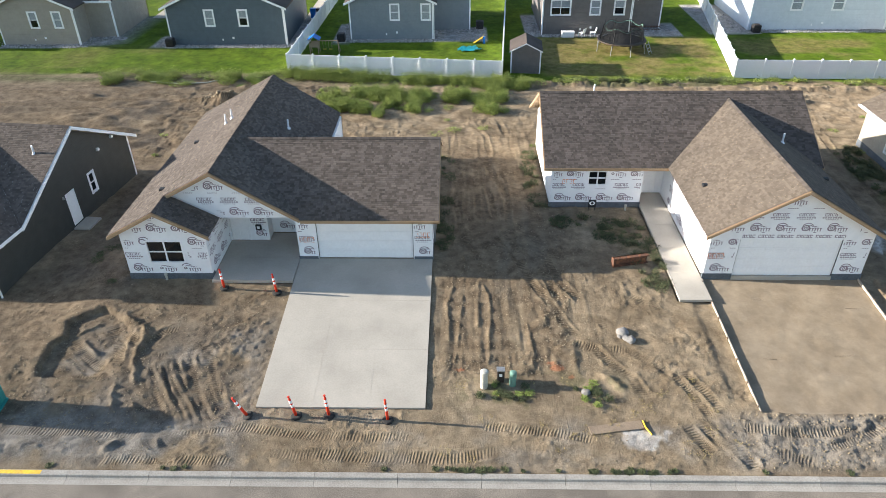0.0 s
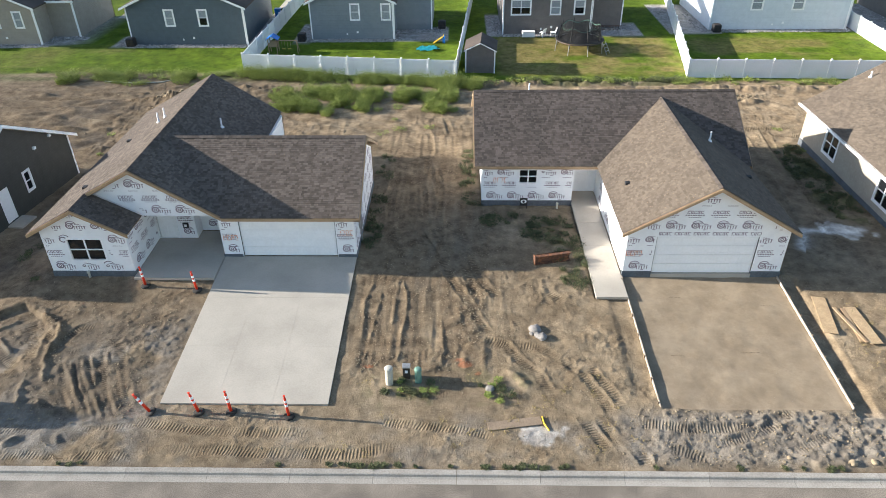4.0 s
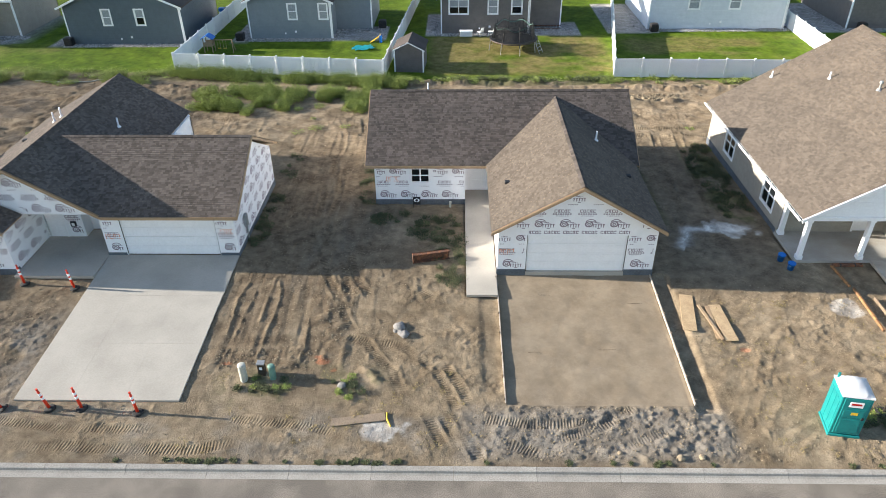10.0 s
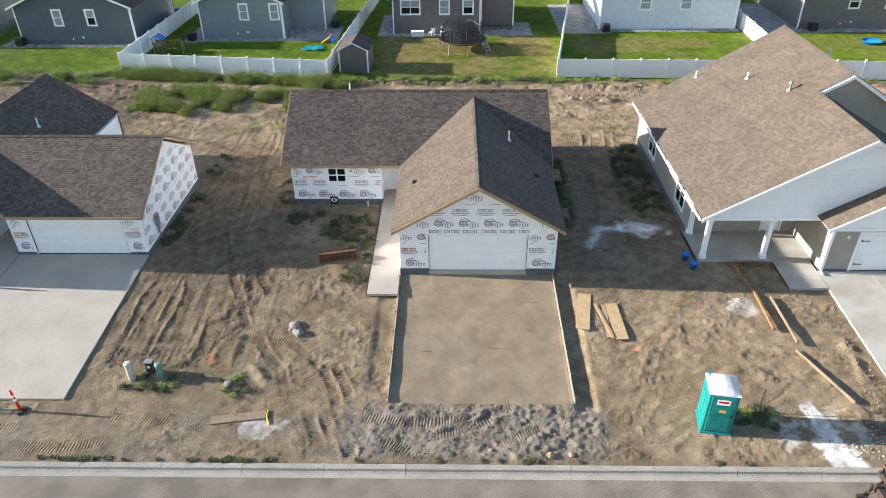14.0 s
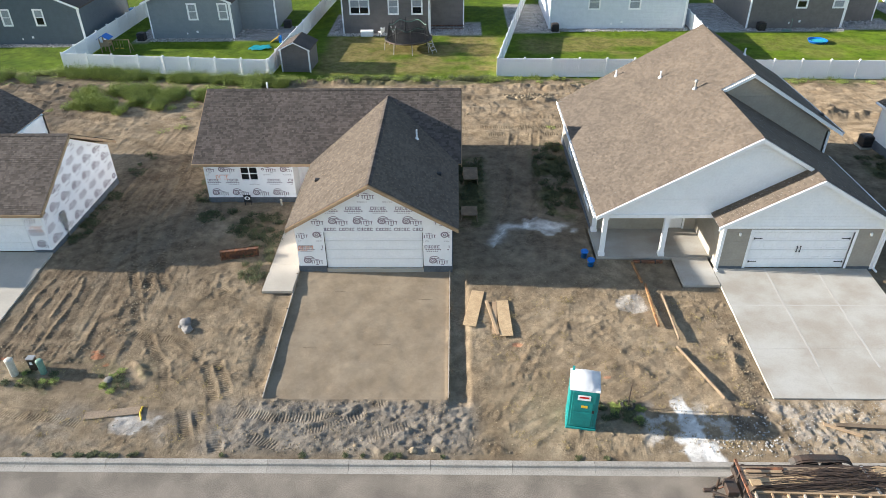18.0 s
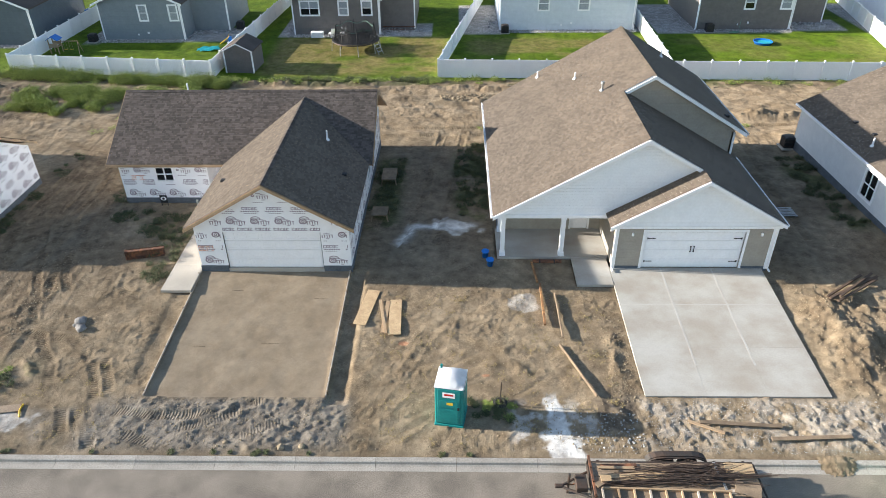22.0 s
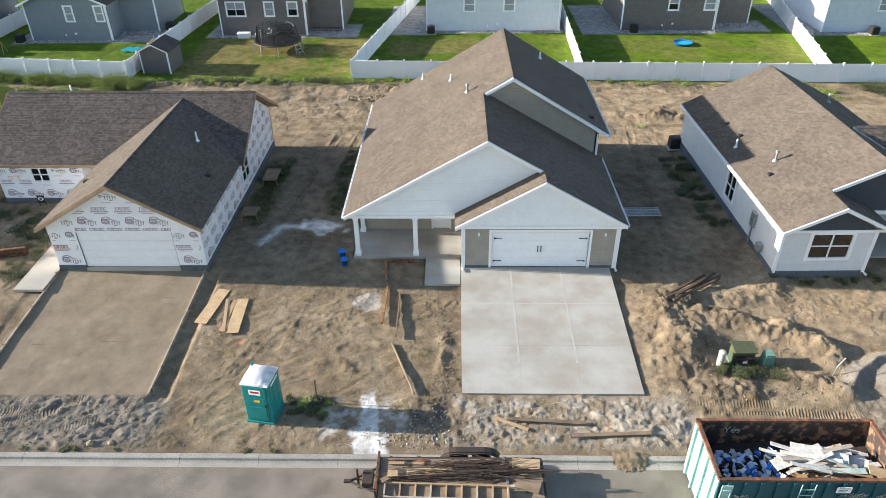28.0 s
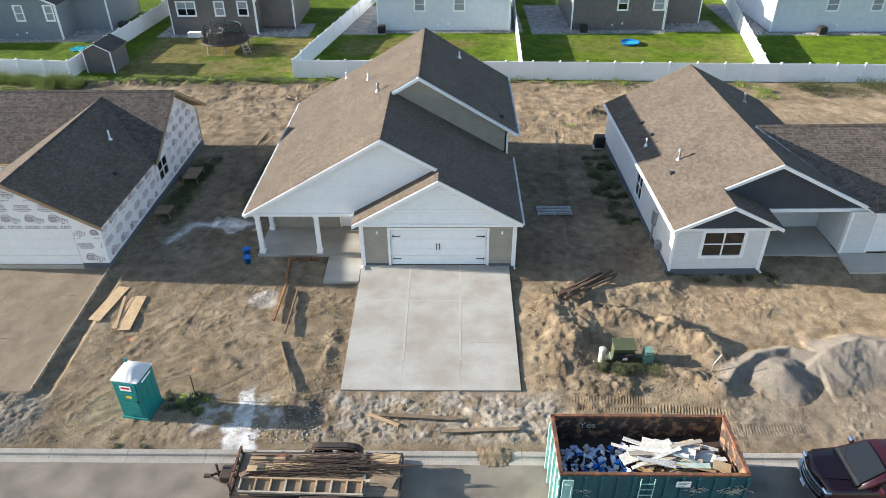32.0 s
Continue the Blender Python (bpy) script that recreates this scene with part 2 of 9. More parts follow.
DSTEEL = mat("dark_steel", (0.06, 0.055, 0.05), (0.09, 0.06, 0.045), 3, 20, 0.6, metal=0.4)
RUST = mat("rusty_steel", (0.16, 0.075, 0.045), (0.09, 0.05, 0.035), 1.8, 16, 0.85, rust=(0.24, 0.10, 0.05))
PVC = mat("pale_plastic_pipe", (0.508, 0.496, 0.426), (0.451, 0.44, 0.38), 3, 12, 0.5)
GREENP = mat("green_plastic", (0.17, 0.30, 0.24), (0.13, 0.24, 0.19), 3, 12, 0.55)
GREENM = mat("olive_green_metal", (0.095, 0.105, 0.055), (0.075, 0.085, 0.045), 3, 12, 0.5)
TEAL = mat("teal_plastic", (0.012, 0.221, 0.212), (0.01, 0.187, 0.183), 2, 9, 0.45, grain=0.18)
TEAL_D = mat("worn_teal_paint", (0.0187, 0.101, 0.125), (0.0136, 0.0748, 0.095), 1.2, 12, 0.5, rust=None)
# lighter copy of the dumpster teal, with sunlight put into its colour
TEAL_LIT = mat("sunlit_teal_paint", (0.33, 0.527, 0.486), (0.24, 0.419, 0.392), 1.2, 12, 0.55)
DARKRUST = mat("dark_rusted_lining", (0.075, 0.050, 0.040), (0.05, 0.036, 0.030), 1.4, 14, 0.85, rust=(0.27, 0.155, 0.085))
DECK = mat("grey_deck_board", (0.312, 0.234, 0.161), (0.242, 0.182, 0.127), 1.2, 22, 0.85, rnd=0.12)
ANGLE = mat("orange_rusty_steel", (0.30, 0.155, 0.07), (0.19, 0.10, 0.05), 2, 16, 0.8, rust=(0.36, 0.19, 0.08))
ROD = mat("brown_rod", (0.115, 0.078, 0.058), (0.075, 0.055, 0.045), 3, 16, 0.8)
FORMW = mat("pale_form_timber", (0.46, 0.395, 0.32), (0.36, 0.30, 0.24), 2.2, 20, 0.8, rnd=0.1)
CONE_O = mat("red_orange_plastic", (0.72, 0.055, 0.022), (0.62, 0.045, 0.02), 4, 12, 0.5)
RUBBER = mat("black_rubber", (0.025, 0.024, 0.023), (0.04, 0.036, 0.032), 6, 20, 0.85)
BLUEP = mat("blue_plastic", (0.01, 0.16, 0.55), (0.01, 0.13, 0.46), 4, 12, 0.45)
AQUA = mat("aqua_plastic", (0.03, 0.42, 0.50), (0.03, 0.36, 0.42), 4, 12, 0.5)
YELLOW = mat("yellow_paint", (0.75, 0.48, 0.04), (0.62, 0.40, 0.06), 2, 14, 0.7)
REDP = mat("red_plastic", (0.55, 0.02, 0.02), (0.45, 0.02, 0.02), 4, 12, 0.5)
MAROON = mat("maroon_car_paint", (0.032, 0.005, 0.008), (0.028, 0.005, 0.008), 2, 40, 0.22, bump=0.0, spec=0.6, grain=0.18)
CHROME = mat("chrome", (0.75, 0.75, 0.76), (0.7, 0.7, 0.71), 2, 30, 0.15, metal=1.0, bump=0.0)
STONE = mat("stone", (0.22, 0.205, 0.19), (0.15, 0.14, 0.128), 3, 14, 0.9, island=0.3)
CLOD = mat("soil_clod", (0.3, 0.239, 0.155), (0.223, 0.173, 0.114), 3, 14, 0.95, island=0.25)
CHALKCLOD = mat("chalky_clod", (0.404, 0.394, 0.371), (0.302, 0.292, 0.27), 3, 14, 0.95, island=0.25)
LEAF = mat("weed_leaf", (0.297, 0.343, 0.0851), (0.188, 0.237, 0.0567), 1.5, 14, 0.8, island=0.45)
LEAF_D = mat("deep_green_leaf", (0.105, 0.115, 0.0495), (0.063, 0.0736, 0.033), 1.5, 14, 0.8, island=0.35)
STRAW = mat("dry_straw", (0.317, 0.246, 0.111), (0.264, 0.194, 0.085), 1.5, 14, 0.85, island=0.3)
RIVER = mat("river_rock", (0.42, 0.40, 0.38), (0.30, 0.285, 0.27), 3, 14, 0.85, island=0.45)
BOARDW = mat("white_board", (0.605, 0.588, 0.538), (0.521, 0.504, 0.454), 3, 14, 0.7, rnd=0.1)
SHEETG = mat("pale_green_sheet", (0.40, 0.47, 0.42), (0.33, 0.40, 0.36), 3, 14, 0.35, rnd=0.1)
CARDB = mat("cardboard", (0.40, 0.27, 0.15), (0.33, 0.22, 0.12), 3, 14, 0.8)
PLY = mat("plywood", (0.50, 0.36, 0.21), (0.42, 0.29, 0.165), 2.5, 22, 0.75, rnd=0.12)
PAPER = mat("blue_white_scrap", (0.575, 0.605, 0.693), (0.345, 0.418, 0.588), 6, 14, 0.6, island=0.35)
GLASSM = bpy.data.materials.new("window_glass")
GLASSM.use_nodes = True
gb = GLASSM.node_tree.nodes["Principled BSDF"]
gb.inputs["Base Color"].default_value = (0.012, 0.014, 0.016, 1)
gb.inputs["Roughness"].default_value = 0.06
gb.inputs["Specular IOR Level"].default_value = 0.6
# slatted surface for far panes; the sky's reflection is put into its pale grey
SKY_BLIND = mat("sky_tone_blind", (0.341, 0.365, 0.377), (0.31, 0.333, 0.345), 3, 9, 0.6, lap=0.05)


# ---- mesh helpers ----
def mesh_ob(name, verts, faces, material, parent=None, label="", smooth=False):
    me = bpy.data.meshes.new(name)
    me.from_pydata([tuple(v) for v in verts], [], faces)
    me.materials.append(material)
    if smooth:
        me.polygons.foreach_set("use_smooth", [True] * len(me.polygons))
    me.update()
    ob = new(name, me)
    if parent is not None:
        ob.parent = parent
    if label:
        ob["label"] = label
    return ob


def part(name, bm, material, parent=None, label="", smooth=False):
    """Links a bmesh as one mesh object under a thing or a part."""
    bmesh.ops.recalc_face_normals(bm, faces=bm.faces)
    me = bpy.data.meshes.new(name)
    bm.to_mesh(me)
    bm.free()
    me.materials.append(material)
    if smooth:
        me.polygons.foreach_set("use_smooth", [True] * len(me.polygons))
    ob = new(name, me)
    if parent is not None:
        ob.parent = parent
    if label:
        ob["label"] = label
    return ob


def thing(name, label, category, group="", kind="", m=None):
    ob = new(name)
    ob.empty_display_size = 0.3
    if m is not None:
        ob.matrix_basis = m
    return tagged(ob, label, category, group, kind)


def box(bm, x0, x1, y0, y1, z0, z1, m=None, bevel=0.0):
    vs = [bm.verts.new((x, y, z)) for x in (x0, x1) for y in (y0, y1) for z in (z0, z1)]
    fs = [bm.faces.new([vs[i] for i in q]) for q in ((0, 1, 3, 2), (4, 6, 7, 5), (0, 4, 5, 1), (2, 3, 7, 6), (0, 2, 6, 4), (1, 5, 7, 3))]
    if bevel:
        es = list({e for f in fs for e in f.edges})
        r = bmesh.ops.bevel(bm, geom=es, offset=bevel, segments=1, affect="EDGES")
        vs = list({v for f in r["faces"] for v in f.verts} | {v for v in vs if v.is_valid})
    if m is not None:
        bmesh.ops.transform(bm, matrix=m, verts=[v for v in vs if v.is_valid])
    return bm


def B(x0, x1, y0, y1, z0, z1, m=None, bevel=0.0):
    return box(bmesh.new(), x0, x1, y0, y1, z0, z1, m, bevel)


def tube(bm, a, b, r0, r1=None, seg=10, caps=True):
    a, b = Vector(a), Vector(b)
    r1 = r0 if r1 is None else r1
    q = (b - a).to_track_quat("Z", "Y").to_matrix()
    rings = [[bm.verts.new(p + q @ Vector((r * math.cos(2 * math.pi * k / seg), r * math.sin(2 * math.pi * k / seg), 0))) for k in range(seg)] for p, r in ((a, r0), (b, r1))]
    for k in range(seg):
        bm.faces.new((rings[0][k], rings[0][(k + 1) % seg], rings[1][(k + 1) % seg], rings[1][k]))
    if caps:
        bm.faces.new(rings[0][::-1])
        bm.faces.new(rings[1])
    return bm


def TUBE(a, b, r0, r1=None, seg=10):
    return tube(bmesh.new(), a, b, r0, r1, seg)


def turned(profile, seg=16, centre=(0, 0, 0)):
    """A body of revolution from (radius, height) pairs."""
    bm = bmesh.new()
    rings = [[bm.verts.new((centre[0] + r * math.cos(2 * math.pi * k / seg), centre[1] + r * math.sin(2 * math.pi * k / seg), centre[2] + z)) for k in range(seg)] for r, z in profile]
    for a, b in zip(rings, rings[1:]):
        for k in range(seg):
            bm.faces.new((a[k], a[(k + 1) % seg], b[(k + 1) % seg], b[k]))
    bm.faces.new(rings[0][::-1])
    bm.faces.new(rings[-1])
    return bm


def prism(pts, off):
    """A flat polygon given a thickness along off."""
    bm = bmesh.new()
    off = Vector(off)
    a = [bm.verts.new(p) for p in pts]
    b = [bm.verts.new(Vector(p) + off) for p in pts]
    bm.faces.new(a)
    bm.faces.new(b[::-1])
    for k in range(len(a)):
        bm.faces.new((a[k], b[k], b[(k + 1) % len(a)], a[(k + 1) % len(a)]))
    return bm




def vn(x, y, seed=0):
    """Smooth value noise, -1 to 1."""
    xi, yi = np.floor(x).astype(np.int64), np.floor(y).astype(np.int64)
    xf, yf = x - xi, y - yi
    u, v = xf * xf * (3 - 2 * xf), yf * yf * (3 - 2 * yf)

    def h(i, j):
        k = (i * 374761393 + j * 668265263 + seed * 974634777) & 0x7FFFFFFF
        k = ((k ^ (k >> 13)) * 1274126177) & 0x7FFFFFFF
        return ((k ^ (k >> 16)) & 0xFFFF) / 32767.5 - 1

    return (h(xi, yi) * (1 - u) + h(xi + 1, yi) * u) * (1 - v) + (h(xi, yi + 1) * (1 - u) + h(xi + 1, yi + 1) * u) * v


def fbm(x, y, seed=0, octaves=4):
    return sum(vn(x * 2 ** k, y * 2 ** k, seed + k) * 0.5 ** k for k in range(octaves))


def step(a, b, x):
    t = np.clip((x - a) / (b - a), 0, 1)
    return t * t * (3 - 2 * t)


def zone(x, y, x0, x1, y0, y1, soft=0.6):
    """1 inside a stretch of the plan, falling to 0 over soft metres."""
    return step(x0 - soft, x0 + soft, x) * step(x1 + soft, x1 - soft, x) * step(y0 - soft, y0 + soft, y) * step(y1 + soft, y1 - soft, y)


def blob(x, y, cx, cy, rx, ry, seed, rough=0.5):
    d = np.hypot((x - cx) / rx, (y - cy) / ry) + rough * fbm(x * 1.1, y * 1.1, seed, 5)
    return step(1.15, 0.75, d)


def along(x, y, pts):
    """Distance from a polyline and the way along it."""
    best, where, done = np.full(x.shape, 1e9), np.zeros(x.shape), 0.0
    for (ax, ay), (bx, by) in zip(pts, pts[1:]):
        L = math.hypot(bx - ax, by - ay)
        t = np.clip(((x - ax) * (bx - ax) + (y - ay) * (by - ay)) / L ** 2, 0, 1)
        d = np.hypot(x - ax - t * (bx - ax), y - ay - t * (by - ay))
        s = ((x - ax) * (by - ay) - (y - ay) * (bx - ax)) / L
        near = d < np.abs(best)
        best = np.where(near, np.where(s < 0, -d, d), best)
        where = np.where(near, done + t * L, where)
        done += L
    return best, where


# ---- ground ----
GY = ([-30, -0.5, -0.1, 0.16, 3.3, 13, 22, 30, 41.5, 43, 400], [-1.2, -1.2, -1.2, -0.73, -0.69, -0.06, -0.25, -0.4, -0.33, -0.25, -0.25])
PLAN = ([-40, 0, 3.35, 13.45, 19, 23.2, 28, 36.3, 43.2, 50.3, 53, 70, 400], [-40, 0, 3.24, 12.98, 18.75, 23.1, 28.05, 35.6, 41.5, 48.9, 52.2, 69, 399])  # lot lines as staked, and as they lie


def level(y):
    return float(np.interp(y, *GY))


# lines of tyre and belt tracks on the plan and their half width, lot by lot
TRACKS = [  # between the two wrapped houses
    ([(3.3, 18.2), (4.0, 16.6), (5.0, 14.3), (5.8, 11.9), (6.9, 9.3), (7.5, 7.7)], 0.2),
    ([(4.9, 23.7), (5.2, 19.9), (5.1, 17.9), (5.2, 14.9)], 0.17),
    ([(5.4, 17.3), (6.6, 14.3), (7.2, 11.9), (8.1, 10.1)], 0.2),
    ([(7.2, 7.3), (8.3, 7.0), (8.8, 6.1), (9.5, 5.2), (10.0, 3.8)], 0.22),
    ([(8.8, 7.0), (9.8, 6.8), (10.7, 5.9), (11.2, 5.4)], 0.2),
    ([(8.7, 8.9), (9.1, 8.2)], 0.2),
    ([(10.4, 10.8), (11.2, 10.0)], 0.2),
    ([(2.0, 21.4), (2.4, 16.6), (3.2, 13.5)], 0.18),
    ([(3.1, 32.2), (4.2, 29.3), (4.4, 25.9)], 0.16),
    ([(5.2, 32.8), (5.7, 29.3)], 0.16),
    ([(2.0, 26.3), (2.4, 21.4)], 0.16),
    ([(4.0, 21.4), (4.5, 16.6), (5.6, 13.8)], 0.17),
    ([(6.5, 12.8), (7.1, 10.1)], 0.18),
    ([(11.2, 5.4), (11.9, 4.3), (12.3, 3.0)], 0.2), ([(11.7, 5.7), (12.4, 4.3), (12.8, 3.3)], 0.2), ([(11.1, 2.7), (11.8, 1.0)], 0.22), ([(11.7, 2.9), (12.3, 1.3)], 0.22),
    ([(3.1, 2.5), (5.4, 2.2), (7.6, 1.8)], 0.2),
]
TRACKS += [  # first lot, and along the kerb
    ([(-16.5, 2.1), (-11.7, 2.0), (-9.5, 2.0), (-6.6, 2.3), (-5.4, 2.2), (-3.1, 1.9), (0.6, 1.8)], 0.2), ([(-11.4, 0.6), (-10.0, 0.7), (-8.6, 0.7), (-6.1, 0.6)], 0.2), ([(-9.6, 1.7), (-8.6, 1.0)], 0.24),
    ([(-15.2, 6.8), (-13.5, 5.5), (-12.1, 5.1)], 0.24), ([(-15.3, 7.5), (-13.6, 6.0), (-12.6, 5.3)], 0.22), ([(-14.3, 5.2), (-12.6, 5.1)], 0.22), ([(-13.9, 8.6), (-12.9, 7.4), (-12.6, 5.7)], 0.26),
    ([(-11.5, 7.2), (-11.1, 8.0), (-10.3, 8.1)], 0.2), ([(-12.9, 8.1), (-12.1, 7.0)], 0.22), ([(-11.1, 6.2), (-9.9, 6.5)], 0.2), ([(-4.8, 1.0), (-1.5, 0.9), (1.8, 0.8), (3.9, 1.2)], 0.24),
]
fan = random.Random(77)
for k in range(13):  # where a loader turned towards the street
    u, v, w = k / 12 + fan.uniform(-0.05, 0.05), fan.uniform(-0.5, 0.3), fan.uniform(-0.25, 0.25)
    TRACKS.append(([(-11.2 + 2.0 * u + w, 5.2 + 1.7 * u + v), (-10.3 + 2.2 * u + 0.5 * w, 3.8 + 0.6 * u), (-9.4 + 2.5 * u, 2.4 + 0.3 * u)], fan.uniform(0.12, 0.22)))
TRACKS += [  # in front of the levelled drive, the sandy lots and the far strip
    ([(13.2, 2.5), (15.1, 2.2), (17.6, 2.3), (19.5, 3.1)], 0.22), ([(16.1, 1.4), (17.3, 1.8), (18.7, 2.6)], 0.22), ([(18.6, 1.1), (20.6, 1.9)], 0.22), ([(12.5, 1.9), (13.2, 0.3)], 0.26), ([(14.0, 1.2), (15.6, 0.7)], 0.22),
    ([(44.8, 2.6), (48, 2.5), (51.4, 2.2)], 0.22), ([(44.6, 3.0), (48, 2.9)], 0.18), ([(50.6, 1.2), (54, 1.4)], 0.24),
    ([(-30, 37.5), (-12, 36.0), (0, 32.5), (8, 30), (24, 30.5), (60, 31)], 0.22), ([(-30, 35.6), (-12, 34.2), (0, 30.8), (8, 28.6), (24, 28.9), (60, 29.4)], 0.22),
    ([(-22, 33), (-12, 31.2), (-2, 28.6), (4, 25.4), (5.2, 20)], 0.22), ([(24.6, 14.5), (25.4, 20), (26.4, 30)], 0.2), ([(26.2, 14.5), (27.0, 20), (28.0, 30)], 0.2), ([(46.2, 14), (46.8, 22), (47.6, 30)], 0.2),
]
FINE = 0.066
xs = np.concatenate([[-400, -250, -150, -100, -75, -55, -45, -38, -33, -30], np.arange(-28, -20, 0.4), np.arange(-20, 58.5, FINE), np.arange(58.5, 90, 0.4), [92, 96, 102, 115, 140, 200, 300, 450]])
ys = np.concatenate([[-0.5, -0.1, 0.16, 0.2], np.arange(0.26, 13.0, FINE), np.arange(13.0, 24, 0.15), np.arange(24, 45.5, 0.22), np.arange(45.5, 70, 0.7), [72, 76, 84, 100, 130, 180, 260, 380]])
X, Y = np.meshgrid(xs, ys)
lie = np.interp(ys, *PLAN)
Z = np.interp(np.interp(Y, *PLAN), *GY)
LAWN_EDGE = np.interp(X, [-60, -14, 5.8, 9, 25, 90], [44.6, 44.4, 42.6, 42.3, 42.2, 41.6])
soil_on = step(0.2, 0.6, Y) * step(LAWN_EDGE + 0.2, LAWN_EDGE - 1.2, Y)
Z += 0.26 * zone(X, Y, 50.2, 75, 10.9, 29, 0.7)
Z -= 0.62 * step(-14.2, -18.6, X) * step(5.0, 12.0, Y) * step(34.0, 26.0, Y)  # the lot of the dark house lies lower
calm = step(-0.35, 0.35, fbm(X * 0.33, Y * 0.33, 2, 3))  # trodden stretches between loose ones
loose = step(-0.1, 0.45, fbm(X * 0.55, Y * 0.55, 4, 3))
rough = 0.018 * fbm(X * 0.7, Y * 0.7, 3, 3) + (0.008 + 0.022 * calm) * fbm(X * 1.8, Y * 1.8, 10, 3) + loose * (0.030 * np.abs(fbm(X * 3.3, Y * 3.3, 11, 3)) + 0.034 * np.clip(fbm(X * 5.6, Y * 5.6, 12, 2) - 0.15, 0, 1))
worked = np.clip(zone(X, Y, -20, -6.3, 0.8, 9.6, 1.0) * step(1.1, 0.6, np.hypot((X + 8.2) / 2.2, (Y - 8.2) / 3.0)) + zone(X, Y, 12.4, 22.8, 0.4, 3.1, 0.4) + zone(X, Y, 33.0, 44, 0.5, 3.2, 0.5), 0, 1)
streak = np.abs(fbm((X + 0.6 * Y) * 0.45, (Y - 0.6 * X) * 1.5, 16, 4))
rough = rough + (0.012 + 0.018 * zone(X, Y, 23.2, 34.2, 1.0, 10.5, 0.8)) * streak * step(0.3, 1.0, Y)
rough = rough + (0.10 + 0.16 * step(-6.0, -12.0, X)) * zone(X, Y, -60, 62, 27.5, 40.5, 1.5) * np.abs(fbm(X * 0.5 + 0.1 * Y, Y * 1.0, 18, 5))
graded = zone(X, Y, 1.5, 8.4, 5.4, 30, 0.7)  # blade marks run away from the street here
rough = rough * (1 - 0.4 * graded) + graded * (0.022 * vn(X * 3.4, Y * 0.22, 19) + 0.016 * vn(X * 7.0, Y * 0.5, 24) + 0.05 * np.clip(1 - 7 * np.abs(vn(X * 0.9 - 0.05 * Y, Y * 0.09, 25)), 0, 1) * np.clip(0.6 + fbm(X * 2.5, Y * 2.5, 26, 3), 0, 1.5))
rough = rough * (1 + 0.4 * worked) + 0.05 * worked * step(-0.1, 0.5, fbm(X * 0.8, Y * 0.8, 20)) * np.abs(fbm(X * 2.6, Y * 2.6, 21, 3))
Z += soil_on * rough
tread, tread_s, tread_d = np.zeros_like(Z), np.zeros_like(Z), np.zeros_like(Z)
for pts, w in TRACKS:
    ax, bx = min(p[0] for p in pts) - 1, max(p[0] for p in pts) + 1
    ay, by = min(p[1] for p in pts) - 1, max(p[1] for p in pts) + 1
    sl = (slice(*np.searchsorted(ys, (ay, by))), slice(*np.searchsorted(xs, (ax, bx))))
    U, V, so = X[sl], Y[sl], soil_on[sl]
    d, s = along(U, V, pts)
    ends = step(0.0, 0.4, s) * step(0.0, 0.4, s.max() - s)
    d = d + 0.06 * vn(U * 0.8, V * 0.8, 31)
    on = step(w + 0.05, w - 0.05, np.abs(d)) * so * ends * (0.35 + 0.65 * step(-0.5, 0.15, fbm(U * 0.8, V * 0.8, 77, 4)))
    Z[sl] += on * -0.026 + so * ends * 0.034 * np.exp(-((np.abs(d) - w - 0.09) / 0.08) ** 2) * np.clip(0.6 + 0.9 * vn(U * 2.6, V * 2.6, 79), 0, 2)
    here = np.abs(d) < w + 0.2
    tread[sl], tread_s[sl], tread_d[sl] = np.where(here, on, tread[sl]), np.where(here, s + 0.05 * fbm(U * 1.4, V * 1.4, 78, 3), tread_s[sl]), np.where(here, d, tread_d[sl])
churn = np.abs(fbm(X * 1.6, Y * 1.6, 39, 2)) * 0.7 + np.abs(fbm(X * 4.6, Y * 4.6, 37, 2)) + 0.5 * np.abs(vn(X * 7.2, Y * 7.2, 38))
Z += soil_on * churn * (1 - 0.7 * tread) * (0.050 * zone(X, Y, 34.6, 44.2, 0.5, 3.1, 0.3) + 0.04 * zone(X, Y, 32.6, 34.8, 0.6, 3.2, 0.4) + 0.042 * zone(X, Y, 13.2, 22.7, 0.4, 3.05, 0.25))
# ruts and low ridges left by the blade: line, height and half width
RIDGES = [
    ([(3.5, 11.5), (3.8, 9.7), (3.7, 8.1), (3.6, 6.5), (3.5, 5.7)], 0.062, 0.085),
    ([(2.0, 11.4), (1.7, 9.9), (1.9, 7.3)], 0.0496, 0.09),
    ([(5.4, 8.7), (5.5, 7.3), (5.5, 5.5)], 0.0558, 0.07),
    ([(6.2, 9.5), (6.4, 7.9)], 0.031, 0.09),
    ([(3.7, 5.3), (4.7, 5.3), (5.4, 5.5)], 0.0744, 0.2),
    ([(7.4, 11.2), (7.5, 10.1), (7.3, 9.3)], 0.0496, 0.22),
    ([(10.3, 11.9), (10.2, 10.1), (9.6, 9.3)], 0.0248, 0.05),
    ([(8.0, 5.5), (8.7, 5.0), (9.2, 4.2)], 0.0744, 0.25),
    ([(6.4, 8.3), (6.5, 6.9)], 0.0372, 0.2),
    ([(4.7, 11.4), (4.6, 9.4)], 0.0186, 0.08),
    ([(2.5, 8.0), (2.6, 6.4)], 0.0186, 0.07),
    ([(2.5, 5.0), (2.9, 3.9)], 0.031, 0.12),
]
